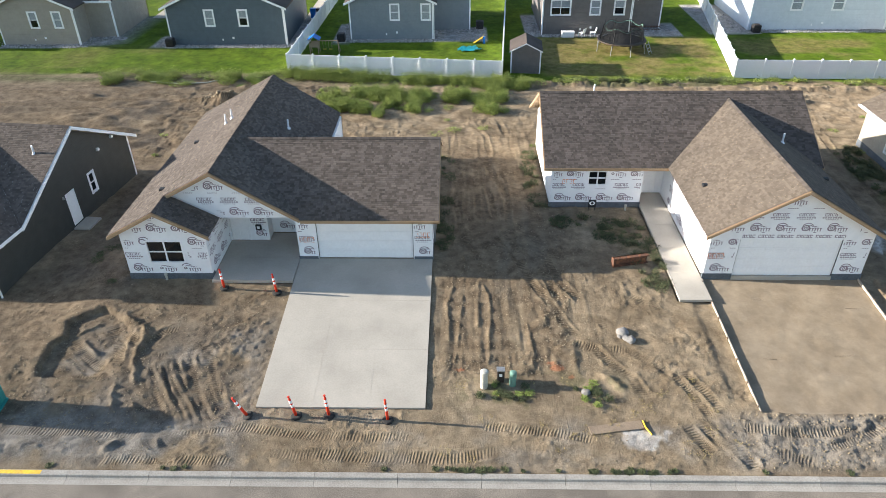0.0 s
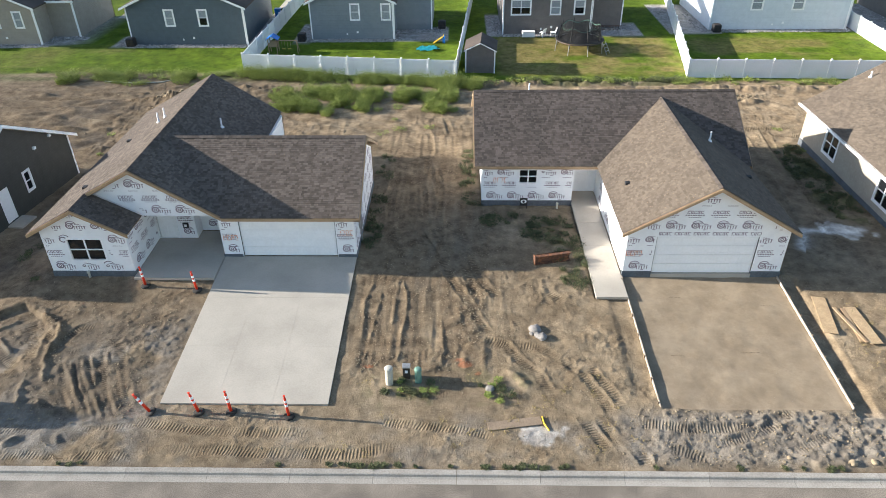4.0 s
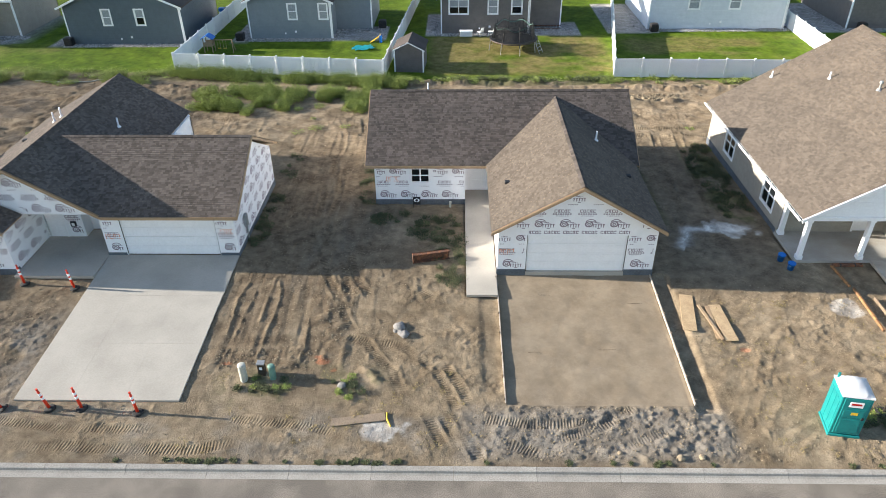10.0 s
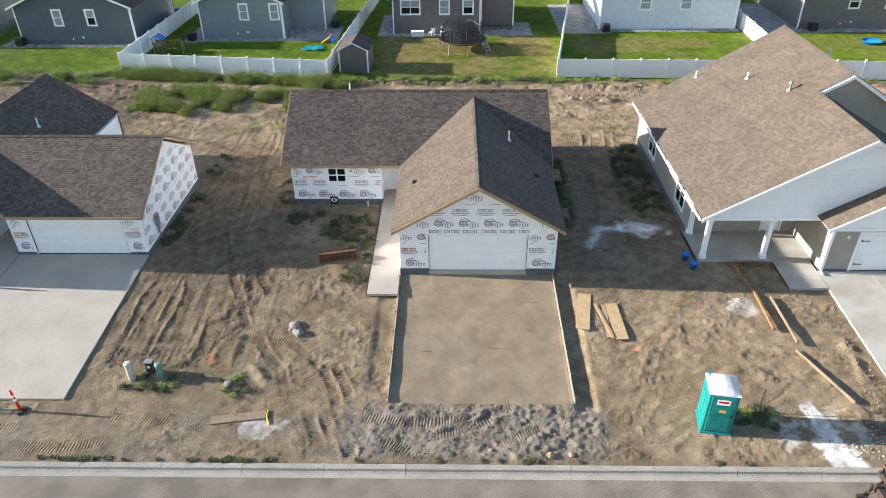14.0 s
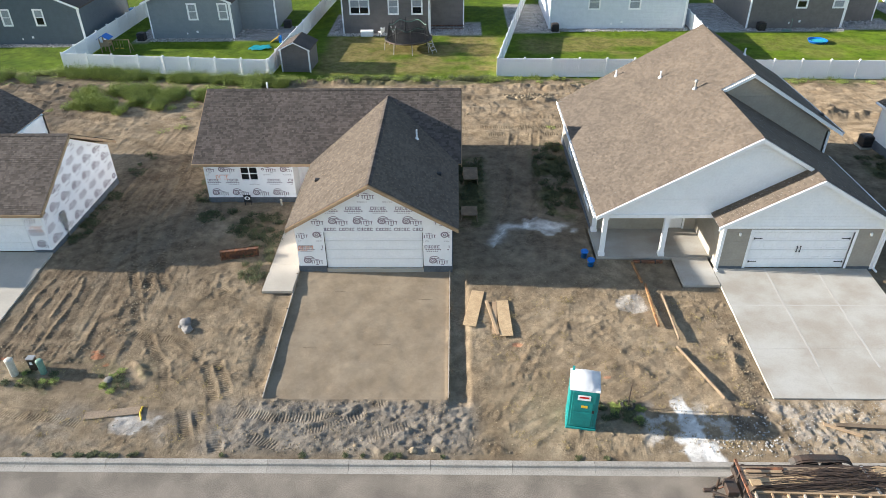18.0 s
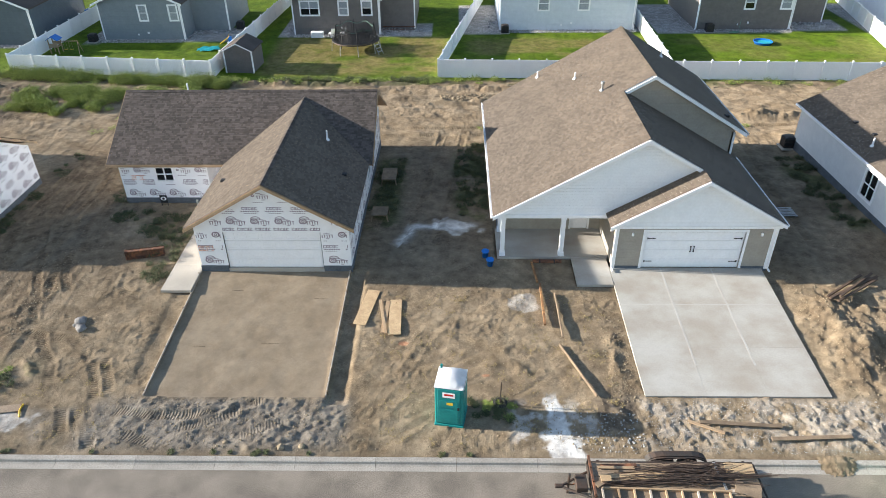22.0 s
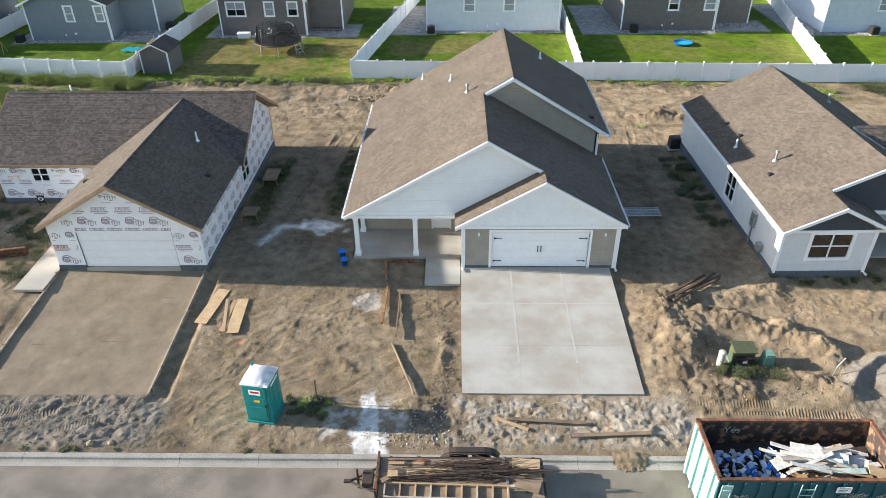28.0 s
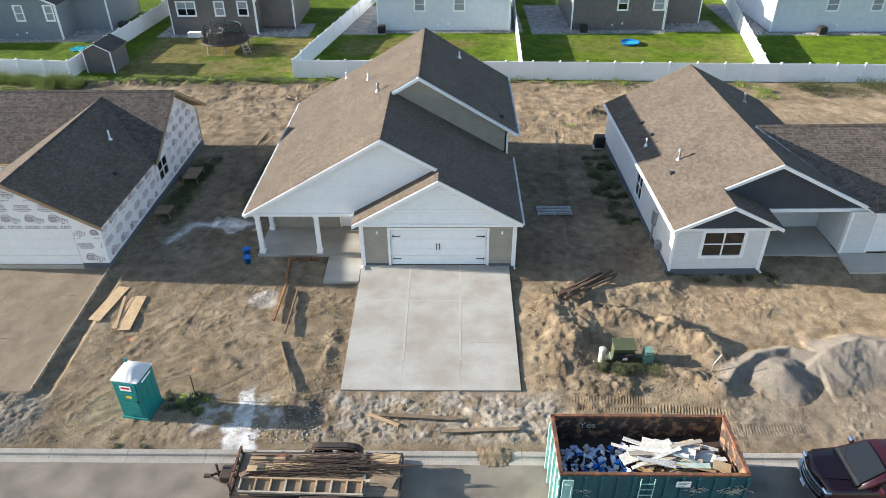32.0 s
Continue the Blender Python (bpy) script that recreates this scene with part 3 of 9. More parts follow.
RIDGES += [([(-13.4, 9.0), (-12.2, 8.2), (-11.8, 7.5), (-11.9, 6.0), (-11.3, 4.6)], 0.16, 0.16), ([(-15.4, 7.7), (-14.2, 8.8)], 0.09, 0.07), ([(-14.9, 7.6), (-13.6, 6.4)], 0.09, 0.12), ([(-9.1, 7.0), (-8.5, 7.2)], 0.10, 0.14), ([(-11.2, 3.6), (-10.2, 2.5)], 0.12, 0.16), ([(-10.6, 3.1), (-10.0, 2.7)], 0.12, 0.16),
           ([(-11.4, 1.0), (-10.6, 1.6)], 0.13, 0.2), ([(-9.5, 1.7), (-9.0, 1.2)], 0.11, 0.18), ([(-12.3, 4.8), (-11.6, 3.0)], 0.10, 0.14), ([(-16.4, 1.4), (-12.4, 1.1)], 0.08, 0.3), ([(-7.6, 4.8), (-6.8, 2.9)], 0.06, 0.12)]
RIDGES += [([(23.7, 1.9), (25.4, 4.9), (26.6, 7.4)], 0.0175, 0.10), ([(23.3, 2.1), (24.9, 5.0), (25.9, 7.0)], 0.015, 0.10), ([(24.2, 1.6), (25.8, 4.2)], 0.015, 0.10), ([(26.8, 5.8), (27.6, 9.2)], 0.0175, 0.10), ([(24.5, 8.6), (28, 7.2), (31, 5.0)], 0.02, 0.35), ([(29.3, 5.6), (30.6, 4.6)], 0.08, 0.3), ([(34.25, 7.5), (34.35, 6.3), (34.1, 4.4)], 0.12, 0.28), ([(33.0, 3.0), (34.3, 2.2)], 0.14, 0.3), ([(19.1, 0.55), (19.6, 0.5)], 0.16, 0.16), ([(20.2, 0.55), (20.6, 0.5)], 0.14, 0.14)]
for pts, hh, w in RIDGES:
    ax, bx = min(p[0] for p in pts) - 2, max(p[0] for p in pts) + 2
    ay, by = min(p[1] for p in pts) - 2, max(p[1] for p in pts) + 2
    sl = (slice(*np.searchsorted(ys, (ay, by))), slice(*np.searchsorted(xs, (ax, bx))))
    U, V = X[sl], Y[sl]
    d, s = along(U, V, pts)
    ends = step(-0.05, 0.4, s) * step(-0.05, 0.4, s.max() - s)
    Z[sl] += soil_on[sl] * ends * hh * np.exp(-((d + 0.06 * fbm(U * 2.0, V * 2.0, 34, 4)) / (0.8 * w)) ** 2) * np.clip(1.0 + 0.35 * fbm(U * 1.2, V * 1.2, 35, 2) + 0.45 * fbm(U * 5.5, V * 5.5, 36, 2), 0.1, 2)


def within(x, y, poly):
    """Distance inside a closed outline, below 0 outside."""
    d, odd = np.full(x.shape, 1e9), np.zeros(x.shape, bool)
    for (ax, ay), (bx, by) in zip(poly, poly[1:] + poly[:1]):
        t = np.clip(((x - ax) * (bx - ax) + (y - ay) * (by - ay)) / ((bx - ax) ** 2 + (by - ay) ** 2), 0, 1)
        d = np.minimum(d, np.hypot(x - ax - t * (bx - ax), y - ay - t * (by - ay)))
        if ay != by:
            odd ^= ((ay > y) != (by > y)) & (x < ax + (y - ay) * (bx - ax) / (by - ay))
    return np.where(odd, d, -d)


# the scooped hollow on the first lot: cut sharp on three sides, open towards the drive
pit = within(X, Y, [(-15.7, 5.0), (-16.0, 6.0), (-16.1, 7.2), (-15.7, 7.7), (-16.1, 8.8), (-14.6, 9.7), (-13.4, 8.9), (-12.4, 8.0), (-12.2, 6.0), (-12.4, 4.9)]) + 0.04 * fbm(X * 1.8, Y * 1.8, 51, 4)
open_side = step(-13.6, -12.4, X - 0.2 * (Y - 7))
Z += soil_on * (-0.23 * step(0.0, 0.10 + 0.7 * open_side, pit) * (1 - 0.5 * open_side) + 0.05 * np.exp(-((pit + 0.2) / 0.25) ** 2) * (1 - open_side))
# loose earth beside the finished drive, the spoil banks and the gravel heap
bank = np.zeros_like(Z)
for pts, hh, w in (([(46.6, 8.4), (48.2, 8.1), (49.4, 7.4), (50.6, 6.6), (51.5, 5.6)], 0.50, 0.7), ([(45.0, 8.6), (45.2, 7.0), (44.9, 5.6)], 0.50, 1.2), ([(43.8, 3.9), (45.6, 3.7), (47.2, 3.5)], 0.26, 0.5), ([(49.0, 4.6), (50.2, 4.2), (51.2, 3.6)], 0.26, 0.5), ([(45.6, 10.0), (48.5, 9.9), (50.4, 10.3)], 0.24, 0.7)):
    d, s = along(X, Y, pts)
    bank = np.maximum(bank, hh * np.exp(-((d + 0.25 * fbm(X * 0.8, Y * 0.8, 62, 4)) / w) ** 2))
bank = bank * (0.9 + 0.3 * fbm(X * 1.3, Y * 1.3, 61, 4)) + step(0.04, 0.2, bank) * (0.05 * fbm(X * 2.8, Y * 2.8, 64, 5) + 0.014 * vn(X * 7.0, Y * 7.0, 65))
bank = bank * (1 - 0.95 * zone(X, Y, 46.1, 49.0, 4.5, 6.1, 0.35))
Z += soil_on * np.clip(bank, 0, 2)
crest = [(55.6, 5.0), (56.6, 5.5), (57.6, 5.8), (58.8, 5.5)] + [(60.0, 5.3), (64.0, 5.0)]
d, s = along(X, Y, crest)
top = np.interp(s, [0, 0.5, 1.6, 12], [0.45, 0.72, 0.86, 0.9]) * (1 + 0.05 * fbm(X * 1.2, Y * 1.2, 71))
wide = np.where(d > 0, 2.3, 1.5) * (1 + 0.14 * fbm(X * 0.6, Y * 0.6, 72, 3)) * np.where(X < crest[0][0], 0.55, 1.0)
heap = top * np.clip(1 - np.abs(d) / wide, 0, 1) ** 1.15 * (1 + 0.05 * vn(X * 0.9 + 0.2 * Y, Y * 0.25, 73))
d, s = along(X, Y, [(51.2, 3.6), (52.0, 4.5), (53.2, 5.3), (54.7, 5.7), (55.6, 5.3)])  # a thin curved bank runs out from it
heap = np.maximum(heap, np.interp(s, [0, 1.0, 2.5, 5], [0.16, 0.36, 0.46, 0.5]) * np.clip(1 - np.abs(d + 0.06 * fbm(X * 1.5, Y * 1.5, 74)) / 0.62, 0, 1))
heap = np.maximum(heap, 0.60 * np.clip(1 - np.hypot((X - 53.9) / 1.65, (Y - 4.3) / 1.6) * (1 + 0.12 * fbm(X, Y, 75)), 0, 1) ** 0.9)
Z += soil_on * np.clip(heap, 0, 2)
Z -= soil_on * (0.16 * zone(X, Y, 21.95, 22.75, 2.9, 12, 0.15) + 0.06 * zone(X, Y, 13.4, 14.2, 4, 11, 0.2))
for cx, cy, rx, ry, hh in ((-16.5, 36.6, 2.2, 1.1, 0.7), (27.9, 36.2, 3.0, 0.9, 0.35), (-8, 40, 14, 0.9, 0.3), (12, 41, 16, 0.7, 0.3), (30, 39.5, 18, 1.2, 0.25), (50.6, 33, 5, 1.2, 0.4)):
    Z += soil_on * hh * np.clip(1 - np.hypot((X - cx) / rx, (Y - cy) / ry), 0, 1) * np.clip(1 + 0.8 * fbm(X * 1.3, Y * 1.3, 91, 4), 0.1, 2)
# ground is cut away under slabs, forms and houses
flat = np.maximum.reduce([zone(X, Y, *q, 0.06) for q in ((-5.8, 0.88, 3.4, 13.4), (-9.9, -5.8, 11.6, 16), (35.2, 42.7, 3.5, 12), (33.3, 35.2, 10.8, 13.2), (29.4, 35.2, 13.1, 16), (12.75, 14.2, 10.3, 19.6))])
Z = Z * (1 - flat) + flat * (np.interp(Y, [3.4, 13.5], [-0.95, -0.25]))
pad = zone(X, Y, 14.35, 21.85, 3.3, 12.0, 0.05)
Z = Z * (1 - pad) + pad * (np.interp(Y, [3.3, 12], [-0.74, -0.20]) + 0.012 * fbm(X * 1.5, Y * 1.5, 99, 4))
masks = {
    "smooth": np.clip(pad + 0.8 * step(0.05, 0.3, heap), 0, 1), "tread": tread, "tread_s": tread_s, "tread_d": tread_d,
    "rich": np.clip(1.0 * zone(X, Y, 1.4, 8.2, 10, 31, 1.2) * step(-0.8, -0.1, fbm(X * 1.3 - 0.08 * Y, Y * 0.14, 110, 4)) + zone(X, Y, 1.5, 7.4, 5.3, 12.5, 0.5) * step(-0.9, -0.1, fbm(X * 1.2, Y * 0.25, 101)) + 0.9 * step(0.03, 0.2, bank) * step(-0.5, 0.2, fbm(X * 0.6, Y * 0.6, 102)) + 0.9 * zone(X, Y, 33.2, 34.9, 3, 9, 0.5) * step(-0.4, 0.3, fbm(X, Y, 103)) + 0.9 * zone(X, Y, -24, -15.2, 3.2, 12.5, 1.2) + 0.8 * zone(X, Y, -15, -6.0, 8.2, 11.5, 0.8) + 0.35 * zone(X, Y, -15, -6.0, 3, 8.2, 0.8) + 0.95 * zone(X, Y, -40, -9, 26, 43, 2.5) * step(-0.9, 0.1, fbm(X * 0.4, Y * 0.6, 104)) + 0.6 * zone(X, Y, 8, 60, 36.5, 42, 0.8) * step(-0.3, 0.3, fbm(X * 0.4, Y * 0.8, 105)) + 0.4 * zone(X, Y, 24, 34, 4, 10, 1) * step(0.0, 0.5, fbm(X * 0.7, Y * 0.7, 106)), 0, 1),
    "grey": np.clip(0.5 * pad + 0.95 * zone(X, Y, -18.5, -6.0, 0.4, 9.3, 1.0) * step(-0.5, 0.2, fbm(X * 0.5, Y * 0.5, 5)) + 0.75 * zone(X, Y, 12.4, 23.0, 0.4, 3.2, 0.5) + 0.5 * zone(X, Y, -20, 14, 0.3, 3.0, 0.6) * step(-0.2, 0.5, fbm(X * 0.6, Y * 0.6, 8)), 0, 1),
    # browner earth on some lots; between the houses, shade put into the soil colour
    "shade_brown": np.clip(0.55 * zone(X, Y, 1.2, 8.2, 10, 25, 1.6) * step(-0.7, 0.2, fbm(X * 0.9, Y * 0.25, 13)) + 0.9 * blob(X, Y, 33.6, 2.6, 1.0, 1.0, 15) + 0.45 * zone(X, Y, 22.3, 29.2, 11, 27, 1.2) + 0.35 * zone(X, Y, 43.3, 50.5, 12, 27, 1.2) + 0.1 * zone(X, Y, 7, 12.6, 10.6, 19, 1.0) + 0.85 * zone(X, Y, -30, -15.6, 0.8, 10, 0.6) + 0.7 * zone(X, Y, -19, -14, 10, 26, 1.0) + 1.0 * zone(X, Y, -60, -7, 26.5, 42, 2.0) * step(-0.7, 0.2, fbm(X * 0.25, Y * 0.5, 109)) + 0.75 * zone(X, Y, -17.5, -7, 2.4, 9.2, 0.6) * step(-0.6, 0.3, fbm(X * 0.8, Y * 0.8, 108)) + 0.6 * zone(X, Y, -30, -13, 8.5, 13, 1.0), 0, 1),
    "sand": np.clip(zone(X, Y, -6, 60, 26.5, 41, 2.0) * step(-0.7, 0.2, fbm(X * 0.3, Y * 0.3, 17)) + 0.6 * pad + 0.45 * zone(X, Y, 23.0, 34.5, 3.0, 10.5, 1.2) + 0.45 * zone(X, Y, 6.8, 14, 3.0, 10.5, 1.2) * step(-0.5, 0.3, fbm(X * 0.5, Y * 0.5, 18)) + 0.9 * zone(X, Y, 49, 62, 6.0, 10.8, 1.0), 0, 1),
    "gravel": np.clip(step(0.02, 0.2, heap) + 0.5 * zone(X, Y, 51, 62, 0.6, 5, 0.8), 0, 1),
    "weed": np.clip(0.35 * zone(X, Y, 9.4, 12.4, 14.5, 17.6, 0.9) * step(-0.1, 0.35, fbm(X * 0.9, Y * 0.9, 23)) + 0.8 * zone(X, Y, 27.2, 29.3, 17, 27, 0.7) * step(-0.3, 0.2, fbm(X * 0.7, Y * 0.7, 25)) + 0.8 * zone(X, Y, 22.2, 24, 16, 25, 0.5) * step(-0.1, 0.3, fbm(X * 0.9, Y * 0.9, 26)) + 0.8 * zone(X, Y, 48.4, 50.4, 16, 25, 0.7) * step(-0.3, 0.2, fbm(X * 0.7, Y * 0.7, 27)) + 0.7 * step(2.2, 0.6, np.abs(Y - LAWN_EDGE + 0.6)) * step(-0.3, 0.2, fbm(X * 0.8, Y * 0.8, 28)) + 0.55 * zone(X, Y, 2.5, 9, 3.4, 5.2, 0.8) * step(0.0, 0.35, fbm(X, Y, 29)), 0, 1),
    "rock": np.clip(sum(zone(X, np.interp(Y, *PLAN), *q, 0.12) for q in ((-44, -35.5, 50.3, 51.4), (-35.5, -31.3, 50.8, 62), (-27.9, -26.3, 50.4, 54), (-26.4, -15, 50.4, 51.5), (-15.1, -13.4, 50.6, 62), (-10.2, -8.4, 51.6, 58), (-8.6, -0.3, 51.7, 52.7), (-0.4, 5.2, 51.7, 57), (9.1, 10.8, 53.3, 62), (10.6, 19.5, 53.4, 54.4), (19.5, 24.8, 53.6, 58), (27.6, 32.0, 54.3, 66), (31.8, 45.6, 54.6, 55.7), (45.5, 47.0, 54.8, 62), (47.9, 52.2, 54.0, 66), (52, 61.6, 54.4, 55.6), (61.5, 67.4, 54.6, 59), (69.2, 72.5, 53.4, 66), (72.3, 84.6, 53.6, 54.6))), 0, 1),
    "spray": np.clip(sum(0.3 * blob(X, Y, cx, cy, 0.22, 0.12, 120 + k, 0.9) for k, (cx, cy) in enumerate(((2.3, 5.6), (6.5, 5.7), (6.2, 6.0), (7.0, 5.2), (24.9, 6.6), (28.6, 4.6)))), 0, 1),
    "lawn": step(LAWN_EDGE - 0.4, LAWN_EDGE + 0.4, Y + 0.35 * fbm(X, Y, 33)),
    "dry": zone(X, Y, 9.6, 26.4, 43.6, 54, 0.8) * step(-1.1, 0.0, fbm(X * 0.35, Y * 0.5, 35)) * 0.95 + 0.75 * zone(X, Y, 28.5, 46.5, 43.4, 53.5, 1.0) * step(-0.5, 0.3, fbm(X * 0.2, Y * 0.5, 37)) + 0.4 * zone(X, Y, 49, 68, 43.4, 53.5, 1.0) * step(-0.2, 0.5, fbm(X * 0.3, Y * 0.5, 38)) + 0.5 * zone(X, Y, -50, -26, 45, 52, 2) * step(0.0, 0.5, fbm(X * 0.3, Y * 0.6, 36)),
    "chalk": np.clip(step(1.2, 0.7, np.abs(X - 31.55 + 0.1 * Y) / (0.2 + 0.17 * np.clip(3.6 - Y, 0, 4)) + 0.7 * fbm(X * 1.6, Y * 1.6, 41, 4)) * step(3.7, 3.2, Y) + 0.5 * zone(X, Y, 29.6, 33.4, 0.5, 3.0, 0.4) * step(0.15, 0.5, fbm(X * 1.5, Y * 1.5, 40, 5)) + 0.8 * np.exp(-((along(X, Y, [(24.4, 14.6), (25.0, 16.0), (26.4, 16.6), (28.2, 16.4)])[0] + 0.2 * fbm(X, Y, 42)) / 0.28) ** 2) + 0.55 * blob(X, Y, 27.4, 16.3, 1.2, 0.8, 43, 0.7) + 0.24 * zone(X, Y, 34.6, 44.6, 0.6, 3.3, 0.4) * step(-0.55, 0.45, fbm(X * 2.2, Y * 2.2, 44, 5) + 0.5 * vn(X * 0.5, Y * 0.5, 47)) + 0.5 * blob(X, Y, 9.9, 1.9, 1.0, 0.9, 45, 0.9) + 0.35 * blob(X, Y, 30.6, 9.4, 0.6, 0.5, 46, 0.8), 0, 1),
}
nx, ny = len(xs), len(ys)
idx = np.arange(nx * ny).reshape(ny, nx)
quads = np.stack([idx[:-1, :-1], idx[:-1, 1:], idx[1:, 1:], idx[1:, :-1]], -1).reshape(-1, 4)
gm = bpy.data.meshes.new("ground")
gm.vertices.add(nx * ny)
gm.vertices.foreach_set("co", np.stack([X, np.repeat(lie[:, None], len(xs), 1), Z], -1).astype(np.float32).ravel())
gm.loops.add(quads.size)
gm.loops.foreach_set("vertex_index", quads.astype(np.int32).ravel())
gm.polygons.add(len(quads))
gm.polygons.foreach_set("loop_start", np.arange(0, quads.size, 4, dtype=np.int32))
gm.polygons.foreach_set("use_smooth", np.ones(len(quads), dtype=bool))
gm.update(calc_edges=True)
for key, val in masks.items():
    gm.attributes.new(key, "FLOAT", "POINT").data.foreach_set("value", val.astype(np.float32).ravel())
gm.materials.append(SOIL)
ground = tagged(new("ground", gm), "bare tan construction soil with tyre tracks, lawn beyond", "ground", kind="structure")


def gz(x, y):
    """The ground's height at a place."""
    i = int(np.clip(np.searchsorted(xs, x) - 1, 0, nx - 2))
    j = int(np.clip(np.searchsorted(lie, y) - 1, 0, ny - 2))
    u, v = (x - xs[i]) / (xs[i + 1] - xs[i]), (y - lie[j]) / (lie[j + 1] - lie[j])
    return float((Z[j, i] * (1 - u) + Z[j, i + 1] * u) * (1 - v) + (Z[j + 1, i] * (1 - u) + Z[j + 1, i + 1] * u) * v)


# road and kerb
bm = bmesh.new()
box(bm, -400, 450, -40, -0.43, -1.1, -0.83)
tagged(part("road", bm, ROAD), "worn grey-brown asphalt street", "road", kind="structure")
kerb = tagged(new("kerb"), "cast concrete kerb and gutter along the street", "kerb", kind="structure")
prof = [(-0.43, -1.1), (-0.43, -0.825), (-0.20, -0.84), (-0.13, -0.80), (-0.10, -0.715), (-0.06, -0.695), (0.10, -0.695), (0.14, -0.715), (0.14, -1.1)]
SEG = 3.03
kb = prism([(0.006, y, z) for y, z in prof], (SEG - 0.012, 0, 0))
first = part("kerb_section", kb, KERB, kerb)
first.location.x = -42.36
for k in range(1, 44):
    o = new("kerb_section", first.data)
    o.parent, o.location = kerb, (-42.36 + SEG * k, 0, 0)
yb = bmesh.new()
box(yb, -24, -13.05, -0.065, 0.105, -0.695, -0.6905)
part("yellow_stripe", yb, YELLOW, kerb, "worn yellow paint on the kerb top")

# ---- house kit ----
SEAT = Matrix.Translation((0, -0.81, 0)) @ Matrix.Diagonal((1, 1.03, 1, 1))  # houses as set out on their lots
def wall(parent, axis, at, a0, a1, z0, z1, material, holes=(), thick=0.16, into=1, name="wall", label=""):
    """An upright wall along x or y, its face at `at`, with thickness to the side `into`, and openings (u0, u1, v0, v1) through it."""
    bm = bmesh.new()
    us = sorted({a0, a1, *(h[0] for h in holes), *(h[1] for h in holes)})
    vs = sorted({z0, z1, *(min(max(q, z0), z1) for h in holes for q in h[2:])})
    t0, t1 = (at, at + thick * into) if into > 0 else (at + thick * into, at)
    solid = {(i, j) for i in range(len(us) - 1) for j in range(len(vs) - 1) if not any(h[0] < (us[i] + us[i + 1]) / 2 < h[1] and h[2] < (vs[j] + vs[j + 1]) / 2 < h[3] for h in holes)}
    seen = {}

    def V(i, j, d):
        if (i, j, d) not in seen:
            t = t1 if d else t0
            seen[i, j, d] = bm.verts.new((us[i], t, vs[j]) if axis == "x" else (t, us[i], vs[j]))
        return seen[i, j, d]

    for i, j in solid:
        for d in (0, 1):
            bm.faces.new((V(i, j, d), V(i + 1, j, d), V(i + 1, j + 1, d), V(i, j + 1, d)))
        for di, dj, e in ((-1, 0, ((i, j), (i, j + 1))), (1, 0, ((i + 1, j), (i + 1, j + 1))), (0, -1, ((i, j), (i + 1, j))), (0, 1, ((i, j + 1), (i + 1, j + 1)))):
            if (i + di, j + dj) not in solid:
                bm.faces.new((V(*e[0], 0), V(*e[1], 0), V(*e[1], 1), V(*e[0], 1)))
    return part(name, bm, material, parent, label)


def gable(parent, axis, at, pts, material, thick=0.14, into=1, name="gable"):
    """A flat panel of any outline, pts being (along, height)."""
    P3 = [(u, at, z) if axis == "x" else (at, u, z) for u, z in pts]
    off = (0, thick * into, 0) if axis == "x" else (thick * into, 0, 0)
    return part(name, prism(P3, off), material, parent)


def slope(parent, pts, material, edge, seed=1, name="roof", course=0.122, thick=0.13):
    """A roof plane: a deck with its board edge, and courses of shingle tabs. The first two points are its eave."""
    P = [Vector(p) for p in pts]
    u = (P[1] - P[0]).normalized()
    nrm = u.cross(P[2] - P[0]).normalized()
    if nrm.z < 0:
        nrm = -nrm
    v = nrm.cross(u)
    if v.dot(P[2] - P[0]) < 0:
        v = -v
    deck = part(name, prism([p - nrm * 0.02 for p in P], -nrm * thick), edge, parent)
    flat = [((p - P[0]).dot(u), (p - P[0]).dot(v)) for p in P]
    top = max(b for _, b in flat)
    rnd = random.Random(seed)
    verts, faces = [], []

    def span(h):
        cut = []
        for (a, b), (c, d) in zip(flat, flat[1:] + flat[:1]):
            if (b - h) * (d - h) < 0:
                cut.append(a + (c - a) * (h - b) / (d - b))
        return (min(cut), max(cut)) if len(cut) >= 2 else None

    h = 0.0
    while h < top - 0.01:
        s = span(min(h + course * 0.5, top - 1e-3))
        if s:
            x = s[0]
            while x < s[1] - 1e-4:
                w = rnd.choice((0.1, 0.14, 0.19, 0.24)) if x > s[0] else rnd.uniform(0.1, 0.35)
                e = min(x + w, s[1])
                lift = rnd.choice((0.005, 0.008, 0.013))
                hi = min(h + course, top)
                k = len(verts)
                for a, b, z in ((x, h - 0.01, lift), (e, h - 0.01, lift), (e, hi, 0.001), (x, hi, 0.001), (x, h - 0.01, -0.012), (e, h - 0.01, -0.012)):
                    verts.append(P[0] + u * a + v * b + nrm * z)
                faces += [(k, k + 1, k + 2, k + 3), (k + 4, k + 5, k + 1, k)]
                x = e
        h += course
    tabs = mesh_ob("shingles", verts, faces, material, deck)
    tabs["kind"] = "stuff"
    return deck


